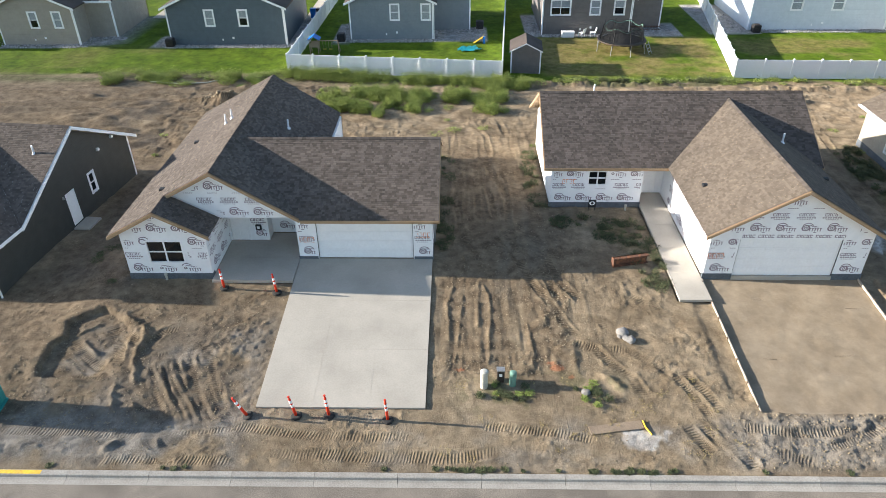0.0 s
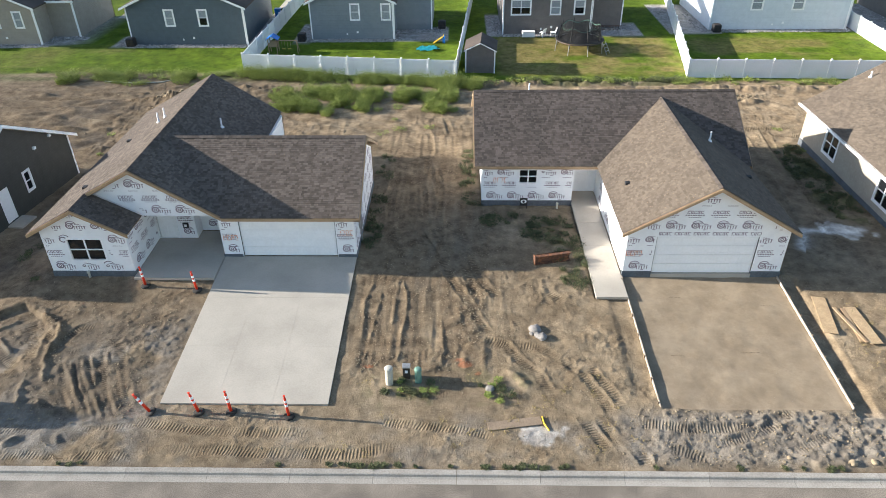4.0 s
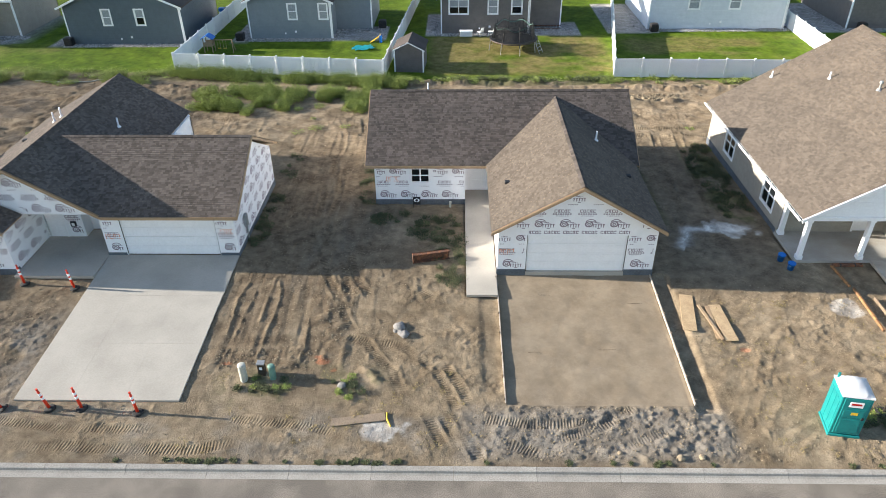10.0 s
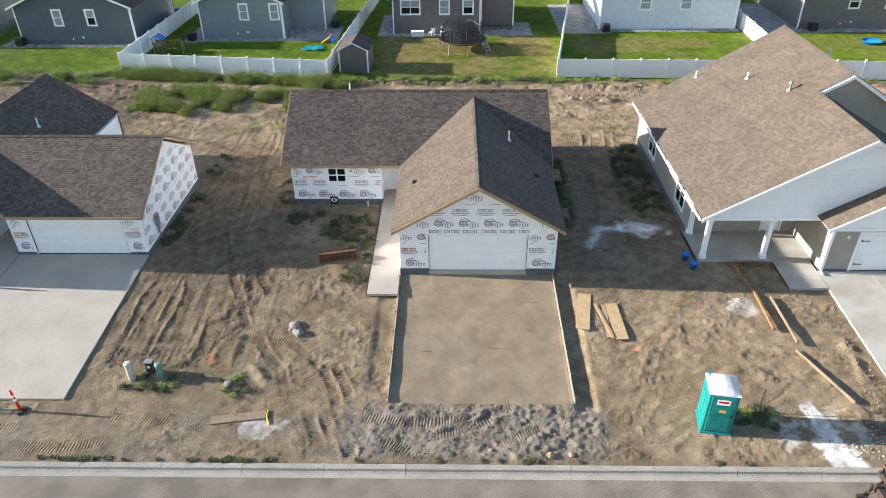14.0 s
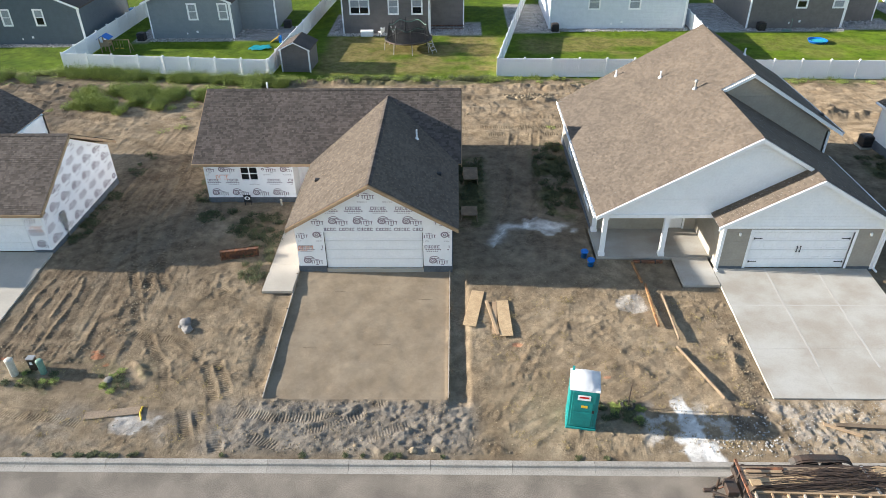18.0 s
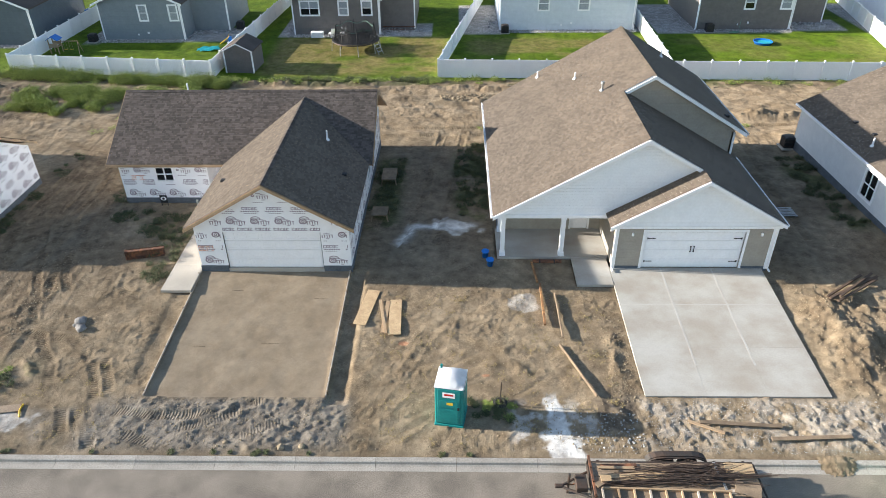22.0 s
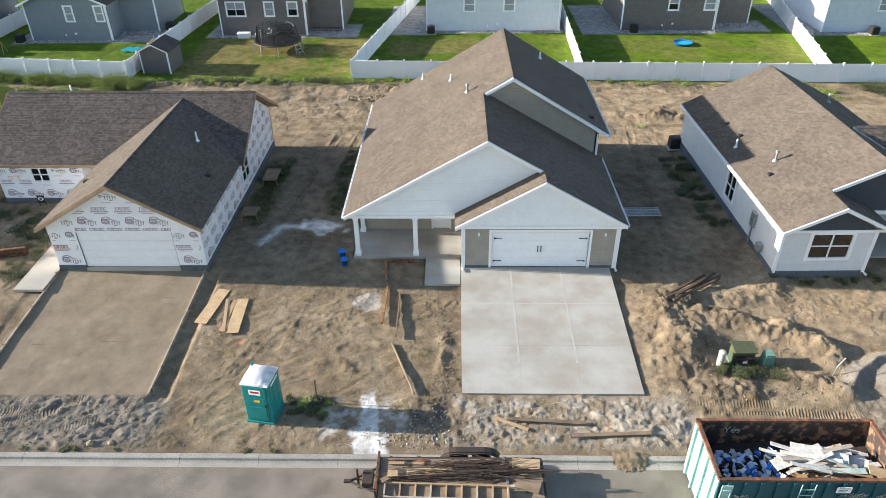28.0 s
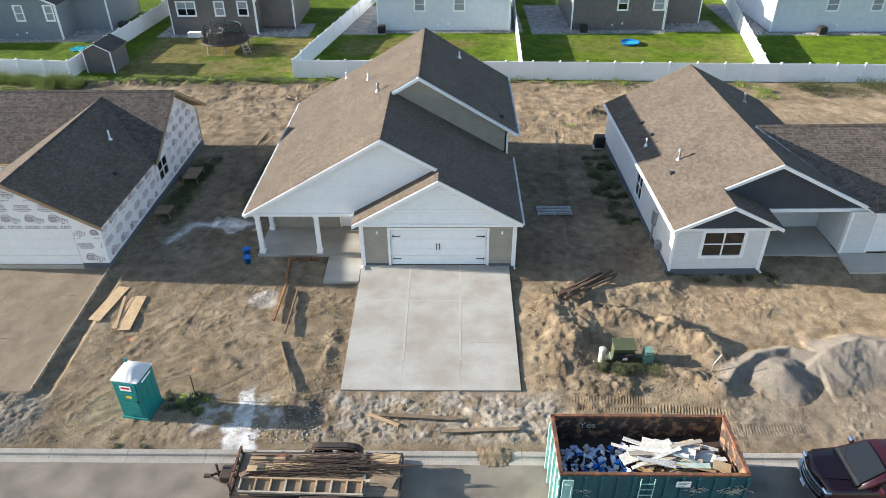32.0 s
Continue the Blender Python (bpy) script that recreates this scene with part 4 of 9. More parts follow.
def ridge_cap(parent, a, b, material, wide=0.15):
    a, b = Vector(a), Vector(b)
    d = (b - a).normalized()
    s = Vector((d.y, -d.x, 0)).normalized()
    vs, fs = [], []
    n = max(1, int((b - a).length / 0.22))
    for k in range(n):
        p, q = a + (b - a) * (k / n), a + (b - a) * ((k + 1.1) / n)
        i = len(vs)
        drop = Vector((0, 0, -wide * 0.52))
        up, lo = Vector((0, 0, 0.035)), Vector((0, 0, 0.02))
        vs += [p + s * wide + drop + up, p + up, p - s * wide + drop + up, q + s * wide + drop + lo, q + lo, q - s * wide + drop + lo]
        fs += [(i, i + 1, i + 4, i + 3), (i + 1, i + 2, i + 5, i + 4)]
    o = mesh_ob("ridge_cap", vs, fs, material, parent)
    return tagged(o, kind="stuff")


def beam(a, b, w, h):
    """A straight board from a to b, w wide to the side and h deep downward."""
    a, b = Vector(a), Vector(b)
    d = (b - a).normalized()
    s = d.cross(Vector((0, 0, 1))).normalized() * (w / 2)
    return prism([a + s, a - s, a - s - Vector((0, 0, h)), a + s - Vector((0, 0, h))], b - a)


def window(parent, axis, at, u0, u1, v0, v1, out, grid=(2, 2), frame_m=None, trim=0.0, glass=None, deep=0.07):
    """A window set in its opening: frame, bars and each pane; out is the side it faces."""
    frame_m = frame_m or WHITE
    root = bmesh.new()

    def put(bm, a0, a1, b0, b1, d0, d1):
        y0, y1 = sorted((at + out * d0, at + out * d1))
        if axis == "x":
            box(bm, a0, a1, y0, y1, b0, b1)
        else:
            box(bm, y0, y1, a0, a1, b0, b1)

    f = 0.07
    e = trim
    for q in ((u0 - e, u0 + f, v0 - e, v1 + e), (u1 - f, u1 + e, v0 - e, v1 + e), (u0 + f, u1 - f, v0 - e, v0 + f), (u0 + f, u1 - f, v1 - f, v1 + e)):
        put(root, *q, -deep, 0.025)
    w = part("window", root, frame_m, parent)
    nu, nv = grid
    iu, iv = (u1 - u0 - 2 * f) / nu, (v1 - v0 - 2 * f) / nv
    bars = bmesh.new()
    for k in range(1, nu):
        put(bars, u0 + f + iu * k - 0.036, u0 + f + iu * k + 0.036, v0 + f, v1 - f, -0.05, 0.01)
    for k in range(1, nv):
        put(bars, u0 + f, u1 - f, v0 + f + iv * k - 0.03, v0 + f + iv * k + 0.03, -0.048, 0.005)
    if nu > 1 or nv > 1:
        part("glazing_bar", bars, frame_m, w)
    else:
        bars.free()
    for i in range(nu):
        for j in range(nv):
            g = bmesh.new()
            put(g, u0 + f + iu * i + 0.02, u0 + f + iu * (i + 1) - 0.02, v0 + f + iv * j + 0.018, v0 + f + iv * (j + 1) - 0.018, -0.04, -0.03)
            part("pane", g, (glass or GLASSM) if not isinstance(glass, (list, tuple)) else glass[(i * nv + j) % len(glass)], w)
    return w


def garage_door(parent, x0, x1, y, z0, h=2.13, trim=None, hardware=False):
    """A sectional overhead door of four sections, each with eight raised panels."""
    door = part("garage_door", B(x0, x1, y + 0.10, y + 0.13, z0, z0 + h), WHITE, parent, "white sectional garage door")
    sh = h / 4
    for k in range(4):
        bm = bmesh.new()
        box(bm, x0, x1, y + 0.065, y + 0.10, z0 + sh * k + 0.006, z0 + sh * (k + 1) - 0.006, None, 0.006)
        pw = (x1 - x0) / 8
        for i in range(8):
            a = x0 + pw * i + 0.07
            fr = 0.035
            for q in ((a, a + fr, 0.09, sh - 0.09), (a + pw - 0.14 - fr, a + pw - 0.14, 0.09, sh - 0.09), (a + fr, a + pw - 0.14 - fr, 0.09, 0.09 + fr), (a + fr, a + pw - 0.14 - fr, sh - 0.09 - fr, sh - 0.09)):
                box(bm, q[0], q[1], y + 0.052, y + 0.066, z0 + sh * k + q[2], z0 + sh * k + q[3])
        part("door_section", bm, WHITE, door)
    if not trim:
        for sx in (x0 + 0.003, x1 - 0.023):
            part("jamb_gap", B(sx, sx + 0.02, y + 0.02, y + 0.05, z0, z0 + h), BLACK, door, "dark gap beside the door")
    if hardware:
        for sx in (x0 + 0.12, x1 - 0.52):
            for sz in (0.35, 1.70):
                bm = bmesh.new()
                box(bm, sx, sx + 0.40, y + 0.035, y + 0.054, z0 + sz, z0 + sz + 0.035)
                box(bm, sx - 0.01 if sx < (x0 + x1) / 2 else sx + 0.36, sx + 0.05 if sx < (x0 + x1) / 2 else sx + 0.42, y + 0.03, y + 0.054, z0 + sz - 0.03, z0 + sz + 0.065)
                part("strap_hinge", bm, BLACK, door, "black strap hinge")
        for sx in (-0.10, 0.06):
            bm = tube(bmesh.new(), ((x0 + x1) / 2 + sx, y + 0.02, z0 + 0.95), ((x0 + x1) / 2 + sx, y + 0.02, z0 + 1.25), 0.02, None, 6)
            box(bm, (x0 + x1) / 2 + sx - 0.03, (x0 + x1) / 2 + sx + 0.03, y + 0.02, y + 0.054, z0 + 0.93, z0 + 0.97)
            box(bm, (x0 + x1) / 2 + sx - 0.03, (x0 + x1) / 2 + sx + 0.03, y + 0.02, y + 0.054, z0 + 1.23, z0 + 1.27)
            part("pull_handle", bm, BLACK, door, "black pull handle")
    if trim:
        bm = bmesh.new()
        box(bm, x0 - 0.13, x0, y - 0.025, y + 0.1, z0, z0 + h + 0.13)
        box(bm, x1, x1 + 0.13, y - 0.025, y + 0.1, z0, z0 + h + 0.13)
        box(bm, x0, x1, y - 0.025, y + 0.1, z0 + h, z0 + h + 0.13)
        part("door_trim", bm, trim, parent)
    return door


def prints(parent, axis, at, out, rows, inside, seed=0, flip=1):
    """The wrap's printed marks as plain bars and rings, clipped to where inside(u, v) is true."""
    bm = bmesh.new()
    eps = 0.004 * out

    def pt(u, v):
        return (u, at + eps, v) if axis == "x" else (at + eps, u, v)

    def quad(u0, u1, v0, v1):
        if all(inside(a, b) for a in (u0, u1) for b in (v0, v1)):
            bm.faces.new([bm.verts.new(pt(*q)) for q in ((u0, v0), (u1, v0), (u1, v1), (u0, v1))])

    def ring(cu, cv, r0, r1, a0=0.0, a1=6.2832, n=14, sq=0.85):
        if not (inside(cu - r1, cv - r1) and inside(cu + r1, cv + r1)):
            return
        pr = None
        for k in range(n + 1):
            a = a0 + (a1 - a0) * k / n
            cur = [bm.verts.new(pt(cu + r * math.cos(a), cv + sq * r * math.sin(a))) for r in (r0, r1)]
            if pr:
                bm.faces.new((pr[0], pr[1], cur[1], cur[0]))
            pr = cur

    rr = random.Random(seed)
    for v, kind, u0, u1, du in rows:
        u = u0
        while u < u1:
            if kind == 0:  # a heavy word with a smaller line and a fine one below
                for k in range(5):
                    a = u + k * 0.155
                    quad(a, a + 0.035, v, v + 0.17)
                    quad(a + 0.05, a + 0.125, v, v + 0.035)
                    quad(a + 0.05, a + 0.125, v + 0.13, v + 0.17)
                    if k % 2:
                        quad(a + 0.07, a + 0.105, v + 0.035, v + 0.13)
                for k in range(8):
                    quad(u - 0.07 + k * 0.115, u + 0.01 + k * 0.115, v - 0.11, v - 0.045)
                for k in range(6):
                    quad(u + 0.1 + k * 0.1, u + 0.17 + k * 0.1, v - 0.20, v - 0.165)
            else:  # a wheel mark with a word beside it
                ring(u + 0.2, v + 0.06, 0.13, 0.20)
                ring(u + 0.2, v + 0.06, 0.04, 0.09)
                ring(u + 0.28, v + 0.1, 0.24, 0.285, 0.5, 2.7)
                for k in range(4):
                    quad(u + 0.22 + k * 0.12, u + 0.46 + k * 0.11, v + 0.20 - k * 0.03, v + 0.222 - k * 0.03)
                for k in range(5):
                    a = u + 0.36 + k * 0.125
                    quad(a + 0.03, a + 0.07, v - 0.12, v + 0.03)
                    quad(a, a + 0.1, v + 0.03, v + 0.065)
                quad(u + 0.6, u + 0.75, v - 0.19, v - 0.155)
                for k in range(5):
                    quad(u + 0.15 + k * 0.1, u + 0.22 + k * 0.1, v - 0.32, v - 0.285)
            u += du
    if bm.faces:
        return tagged(part("printed_mark", bm, PRINT, parent, "dark purple-grey printing on the wrap"), kind="stuff")
    bm.free()


def scrawl(parent, u, y, v, seed, out=-1):
    """Sprayed orange strokes, as plain bars."""
    bm = bmesh.new()
    r = random.Random(seed)
    for k in range(4):
        a = u + k * 0.2
        for q in ((a, a + 0.03, v, v + 0.3), (a, a + 0.14, v + 0.27, v + 0.3), (a + 0.03, a + 0.14, v, v + 0.03), (a + 0.11, a + 0.14, v + 0.12, v + 0.27)):
            if r.random() < 0.75:
                box(bm, q[0], q[1], y - 0.007, y - 0.004, q[2], q[3])
    tagged(part("spray_mark", bm, SPRAY, parent, "orange sprayed bars"), kind="stuff")


ROWS_W = lambda u0, u1: [(0.42, 1, u0 + 0.25, u1, 1.2), (1.22, 0, u0 + 0.05, u1, 1.2), (1.95, 1, u0 - 0.35, u1, 1.2)]
ROWS_G = lambda u0, u1: [(2.72, 1, u0 + 0.2, u1, 1.2), (3.42, 0, u0 - 0.1, u1, 1.2), (4.15, 1, u0 + 0.35, u1, 1.2)]


def roof_vent(parent, x, y, z, kind, tall=0.55):
    if kind == "pipe":
        bm = tube(bmesh.new(), (x, y, z - 0.1), (x, y, z + tall), 0.05, None, 10)
        tube(bm, (x, y, z - 0.02), (x, y, z + 0.10), 0.14, 0.06, 10)
        part("vent_pipe", bm, WHITE, parent, "white roof vent pipe")
    elif kind == "cap":
        bm = tube(bmesh.new(), (x, y, z - 0.1), (x, y, z + tall), 0.06, None, 10)
        tube(bm, (x, y, z + tall), (x, y, z + tall + 0.12), 0.11, 0.09, 10)
        tube(bm, (x, y, z - 0.02), (x, y, z + 0.12), 0.17, 0.07, 10)
        part("vent_pipe", bm, STEEL, parent, "galvanised capped flue")
    else:
        part("roof_vent", B(x - 0.13, x + 0.13, y - 0.13, y + 0.13, z - 0.06, z + 0.09, None, 0.03), BLACK, parent, "small black roof vent")


def slab(name, label, rects, z_front, z_back, y0, y1, material, kind="structure", gap=0.003, thick=0.14):
    """Concrete flatwork cast in panels, sloping from y0 to y1."""
    root = tagged(new(name), label, "pavement", kind=kind)

    def zz(y):
        return z_front + (z_back - z_front) * (y - y0) / (y1 - y0)

    for a, b, c, d in rects:
        pts = [(a + gap, c + gap, zz(c)), (b - gap, c + gap, zz(c)), (b - gap, d - gap, zz(d)), (a + gap, d - gap, zz(d))]
        part("slab", prism(pts, (0, 0, -thick)), material, root)
    bm = bmesh.new()
    for a, b, c, d in rects:
        pts = [(a, c, zz(c) - 0.005), (b, c, zz(c) - 0.005), (b, d, zz(d) - 0.005), (a, d, zz(d) - 0.005)]
        vs = [bm.verts.new(p) for p in pts]
        bm.faces.new(vs)
    part("joint_bed", bm, material, root)
    return root


def downspout(parent, x, y, z0, z1, material=None):
    bm = B(x - 0.04, x + 0.04, y - 0.03, y + 0.03, z0 + 0.12, z1)
    box(bm, x - 0.04, x + 0.04, y - 0.30, y + 0.03, z0 + 0.05, z0 + 0.12)
    part("downspout", bm, material or WHITE, parent)


# ---- house under wrap beside the finished drive (first lot) ----
A = thing("house", "unfinished house in printed wrap with brown shingle roof", "house", "houses along the street", m=SEAT)
RZ, EZ, RX = 5.15, 2.55, -9.6
wall(A, "x", 11.93, -14.1, -9.95, 0.0, 2.45, WRAP, [(-12.95, -11.15, 0.78, 2.08)])
window(A, "x", 11.93, -12.95, -11.15, 0.78, 2.08, -1, (2, 2))
gable(A, "x", 11.93, [(-14.1, 2.45), (-9.95, 2.45), (-12.02, 3.72)], WRAP)
wall(A, "y", -14.1, 12.09, 26.1, 0.0, 2.45, WRAP)
wall(A, "y", -9.95, 12.09, 15.14, 0.0, 2.45, WRAP, into=-1)
wall(A, "x", 15.14, -9.95, -7.85, 0.05, 2.45, WRAP, [(-9.86, -8.9, 0.06, 2.1)])
door = part("door", B(-9.86, -8.9, 15.19, 15.24, 0.06, 2.1), WHITE, A, "white entry door")
for u in (-9.74, -9.34):
    for z0, z1 in ((0.2, 0.8), (0.95, 1.9)):
        part("door_panel", B(u, u + 0.32, 15.178, 15.19, z0, z1, None, 0.01), WHITE, door)
part("door_frame", B(-9.93, -9.86, 15.1, 15.2, 0.05, 2.16), WHITE, A)
part("door_frame", B(-8.9, -8.83, 15.1, 15.2, 0.05, 2.16), WHITE, A)
wall(A, "y", -7.85, 15.3, 15.92, 0.05, 2.45, WRAP, into=-1)
wall(A, "x", 15.92, -7.85, -5.74, 0.05, 2.45, WRAP)
part("electric_panel", B(-8.5, -8.2, 15.04, 15.13, 0.72, 1.02, None, 0.01), BLACK, A, "small black box with a pale face")
part("panel_face", B(-8.43, -8.27, 15.03, 15.04, 0.79, 0.95), WHITE, A)
wall(A, "y", -5.9, 13.61, 15.92, 0.0, 2.45, WRAP, into=1)
wall(A, "x", 13.45, -5.9, 0.95, 0.0, 2.45, WRAP, [(-4.9, -0.02, 0.0, 2.14)])
garage_door(A, -4.9, -0.02, 13.45, 0.03)
wall(A, "y", 0.95, 13.61, 21.5, 0.0, 2.45, WRAP, into=-1)
gable(A, "y", 0.95, [(13.5, 2.45), (21.4, 2.45), (17.45, 4.7)], WRAP, into=-1)
wall(A, "x", 21.5, -5.4, 0.79, 0.0, 2.45, WRAP, into=-1)
wall(A, "y", -5.4, 21.5, 26.1, 0.0, 2.45, WRAP, into=-1)
wall(A, "x", 26.1, -14.1, -5.4, 0.0, 2.45, WRAP, into=-1)
gable(A, "x", 26.1, [(-14.1, 2.45), (-5.4, 2.45), (-9.6, 4.92)], WRAP, into=-1)
gable(A, "x", 13.45, [(-13.9, 2.45), (-5.9, 2.45), (-9.6, 4.9)], WRAP, thick=0.12)
part("foundation", B(-14.13, -9.92, 11.90, 12.2, -0.3, 0.17), FOUND, A, "dark grey concrete footing")
part("foundation", B(-5.93, -4.95, 13.42, 13.6, -0.2, 0.16), FOUND, A)
part("foundation", B(0.02, 0.98, 13.42, 13.6, -0.2, 0.16), FOUND, A)
part("foundation", B(0.94, 0.98, 13.6, 21.5, -0.3, 0.16), FOUND, A)
slope(A, [(-14.5, 13.1, EZ), (-14.5, 26.5, EZ), (RX, 26.5, RZ), (RX, 13.1, RZ)], SHING, BARE, 1)
slope(A, [(-14.5, 11.55, EZ), (-14.5, 13.1, EZ), (-12.02, 13.1, EZ + 1.323), (-12.02, 11.55, EZ + 1.323)], SHING, BARE, 2)
slope(A, [(-9.6, 11.55, EZ), (-9.6, 13.3, EZ), (-12.02, 13.3, EZ + 1.323), (-12.02, 11.55, EZ + 1.323)], SHING, BARE, 3)
slope(A, [(-5.5, 13.1, EZ), (-5.5, 26.5, EZ), (RX, 26.5, RZ), (RX, 13.1, RZ)], SHING, BARE, 4)
slope(A, [(-5.55, 13.05, EZ), (1.3, 13.05, EZ), (1.3, 17.45, 4.93), (-9.25, 17.45, 4.93)], SHING, BARE, 5)
slope(A, [(1.3, 21.85, EZ), (-5.55, 21.85, EZ), (-9.25, 17.45, 4.93), (1.3, 17.45, 4.93)], SHING, BARE, 6)
ridge_cap(A, (RX, 13.1, RZ), (RX, 26.5, RZ), SHING)
ridge_cap(A, (-9.3, 17.45, 4.94), (1.3, 17.45, 4.94), SHING)
ridge_cap(A, (-12.02, 11.55, EZ + 1.323), (-12.02, 13.1, EZ + 1.323), SHING)
part("rake_board", beam((RX, 13.06, RZ - 0.04), (-14.5, 13.06, EZ - 0.04), 0.04, 0.16), BARE, A)
part("rake_board", beam((RX, 13.06, RZ - 0.04), (-5.6, 13.06, EZ), 0.04, 0.16), BARE, A)
part("rake_board", beam((-12.02, 11.52, EZ + 1.28), (-14.5, 11.52, EZ - 0.04), 0.04, 0.16), BARE, A)
part("rake_board", beam((-12.02, 11.52, EZ + 1.28), (-9.6, 11.52, EZ - 0.04), 0.04, 0.16), BARE, A)
part("fascia", B(-5.55, 1.3, 13.0, 13.04, EZ - 0.17, EZ - 0.02), BARE, A)
part("rake_board", beam((1.32, 17.45, 4.89), (1.32, 13.05, EZ - 0.04), 0.04, 0.16), BARE, A)
part("rake_board", beam((1.32, 17.45, 4.89), (1.32, 21.85, EZ - 0.04), 0.04, 0.16), BARE, A)
part("soffit_board", B(0.98, 1.3, 13.0, 13.5, EZ - 0.16, EZ - 0.13), BARE, A)
prints(A, "x", 11.93, -1, ROWS_W(-14.1, -9.95), lambda u, v: -14.05 < u < -10.0 and v < 2.43 and not (-13.1 < u < -11.0 and 0.65 < v < 2.2), 1)
prints(A, "x", 11.93, -1, ROWS_G(-14.1, -9.95), lambda u, v: v > 2.48 and v < 3.6 - abs(u + 12.02) * 0.60, 2)
prints(A, "x", 13.45, -1, ROWS_G(-14.1, -5.9), lambda u, v: v > 2.48 and v < 4.75 - (abs(u + 9.6) * (0.53 if u < -9.6 else 0.64)) and (u > -9.5 or v > EZ + 1.4 - abs(u + 12.02) * 0.54 + 0.1), 3)
prints(A, "x", 13.45, -1, ROWS_W(-5.9, -4.9), lambda u, v: (-5.85 < u < -4.98 or 0.05 < u < 0.9) and 0.18 < v < 2.1, 4)
prints(A, "x", 13.45, -1, ROWS_W(0.0, 0.95), lambda u, v: 0.03 < u < 0.92 and 0.18 < v < 2.1, 5)
prints(A, "x", 15.14, -1, ROWS_W(-8.8, -7.9), lambda u, v: -8.8 < u < -7.9 and 0.15 < v < 2.4, 5)
prints(A, "x", 15.92, -1, ROWS_W(-7.7, -5.95), lambda u, v: -7.7 < u < -5.95 and 0.15 < v < 2.4, 8)
prints(A, "y", -9.95, 1, ROWS_W(12.1, 15.8), lambda u, v: 12.0 < u < 15.05 and 0.2 < v < 2.4, 6)
prints(A, "y", 0.95, 1, ROWS_W(13.5, 21.4) + ROWS_G(13.5, 21.4), lambda u, v: 13.55 < u < 21.4 and 0.2 < v < min(4.4, 4.5 - abs(u - 17.45) * 0.53), 7)
scrawl(A, -5.8, 13.45, 1.0, 1)
scrawl(A, 0.1, 13.45, 1.3, 2)
part("meter_box", B(0.95, 1.11, 14.9, 15.25, 0.8, 1.5, None, 0.02), STEEL, A, "grey electric meter box")
part("conduit", TUBE((1.03, 15.08, -0.1), (1.03, 15.08, 0.8), 0.04), STEEL, A)
for vx, vy, k in ((-10.8, 21.0, "pipe"), (-11.05, 20.6, "pipe"), (-12.7, 19.9, "box"), (-12.6, 14.3, "box"), (-7.6, 21.0, "pipe")):
    roof_vent(A, vx, vy, RZ - abs(vx - RX) * (0.53 if vx < RX else 0.634), k)
for vx in (-5.4, -4.9):
    roof_vent(A, vx, 18.0, 4.64, "box")

# ---- second wrapped house, with a formed drive ----
H2 = thing("house", "unfinished wrapped house with brown shingles and white garage door", "house", "houses along the street", m=SEAT)
BE, BG, BR = 2.55, 4.98, 5.25
wall(H2, "x", 12.05, 14.3, 22.0, 0.0, 2.45, WRAP, [(15.7, 20.58, 0.0, 2.14)])
garage_door(H2, 15.7, 20.58, 12.05, 0.03)
gable(H2, "x", 12.05, [(14.3, 2.45), (22.0, 2.45), (18.13, 4.72)], WRAP)
wall(H2, "y", 14.3, 12.21, 20.3, 0.0, 2.45, WRAP)
wall(H2, "y", 22.0, 12.21, 19.0, 0.0, 2.45, WRAP, into=-1)
wall(H2, "y", 22.02, 19.0, 27.2, 0.0, 2.45, WRAP, [(19.6, 21.1, 0.75, 2.05)], into=-1)
window(H2, "y", 22.02, 19.6, 21.1, 0.75, 2.05, 1, (2, 2))
gable(H2, "y", 22.02, [(19.0, 2.45), (27.3, 2.45), (23.2, 5.05)], WRAP, into=-1)
wall(H2, "y", 7.55, 19.16, 27.2, 0.0, 2.45, WRAP, [(21.2, 22.4, 0.9, 2.1)])
window(H2, "y", 7.55, 21.2, 22.4, 0.9, 2.1, -1, (2, 1))
gable(H2, "y", 7.55, [(19.1, 2.45), (27.3, 2.45), (23.2, 5.05)], WRAP)
wall(H2, "x", 19.0, 7.55, 12.75, 0.0, 2.45, WRAP, [(9.62, 10.72, 1.25, 2.2)])
window(H2, "x", 19.0, 9.62, 10.72, 1.25, 2.2, -1, (2, 2))
wall(H2, "y", 12.75, 19.16, 20.3, 0.0, 2.45, WRAP, into=-1)
wall(H2, "x", 20.3, 12.75, 14.46, 0.0, 2.45, WRAP, [(12.95, 13.87, 0.1, 2.13)])
door = part("door", B(12.95, 13.87, 20.36, 20.41, 0.1, 2.13), WHITE, H2, "white entry door")
for k in range(3):
    part("door_panel", B(13.06, 13.76, 20.345, 20.36, 0.22 + k * 0.63, 0.74 + k * 0.63, None, 0.01), WHITE, door)
wall(H2, "x", 27.2, 7.55, 22.02, 0.0, 2.45, WRAP, into=-1)
part("foundation", B(14.27, 15.7, 12.02, 12.2, -0.3, 0.16), FOUND, H2, "dark grey concrete footing")
part("foundation", B(20.58, 22.03, 12.02, 12.2, -0.3, 0.16), FOUND, H2)
part("foundation", B(15.7, 20.58, 12.0, 12.25, -0.3, 0.02), CONC, H2, "pale concrete garage sill")
part("foundation", B(7.52, 12.78, 18.97, 19.1, -0.3, 0.17), FOUND, H2)
part("foundation", B(21.99, 22.05, 12.2, 27.2, -0.4, 0.16), FOUND, H2)
# one shingle in two copies: sunlit tan on the wing, darker grey behind
slope(H2, [(13.93, 11.7, BE), (13.93, 19.2, BE), (18.13, 22.72, BG), (18.13, 11.7, BG)], SHING_T, BARE, 11)
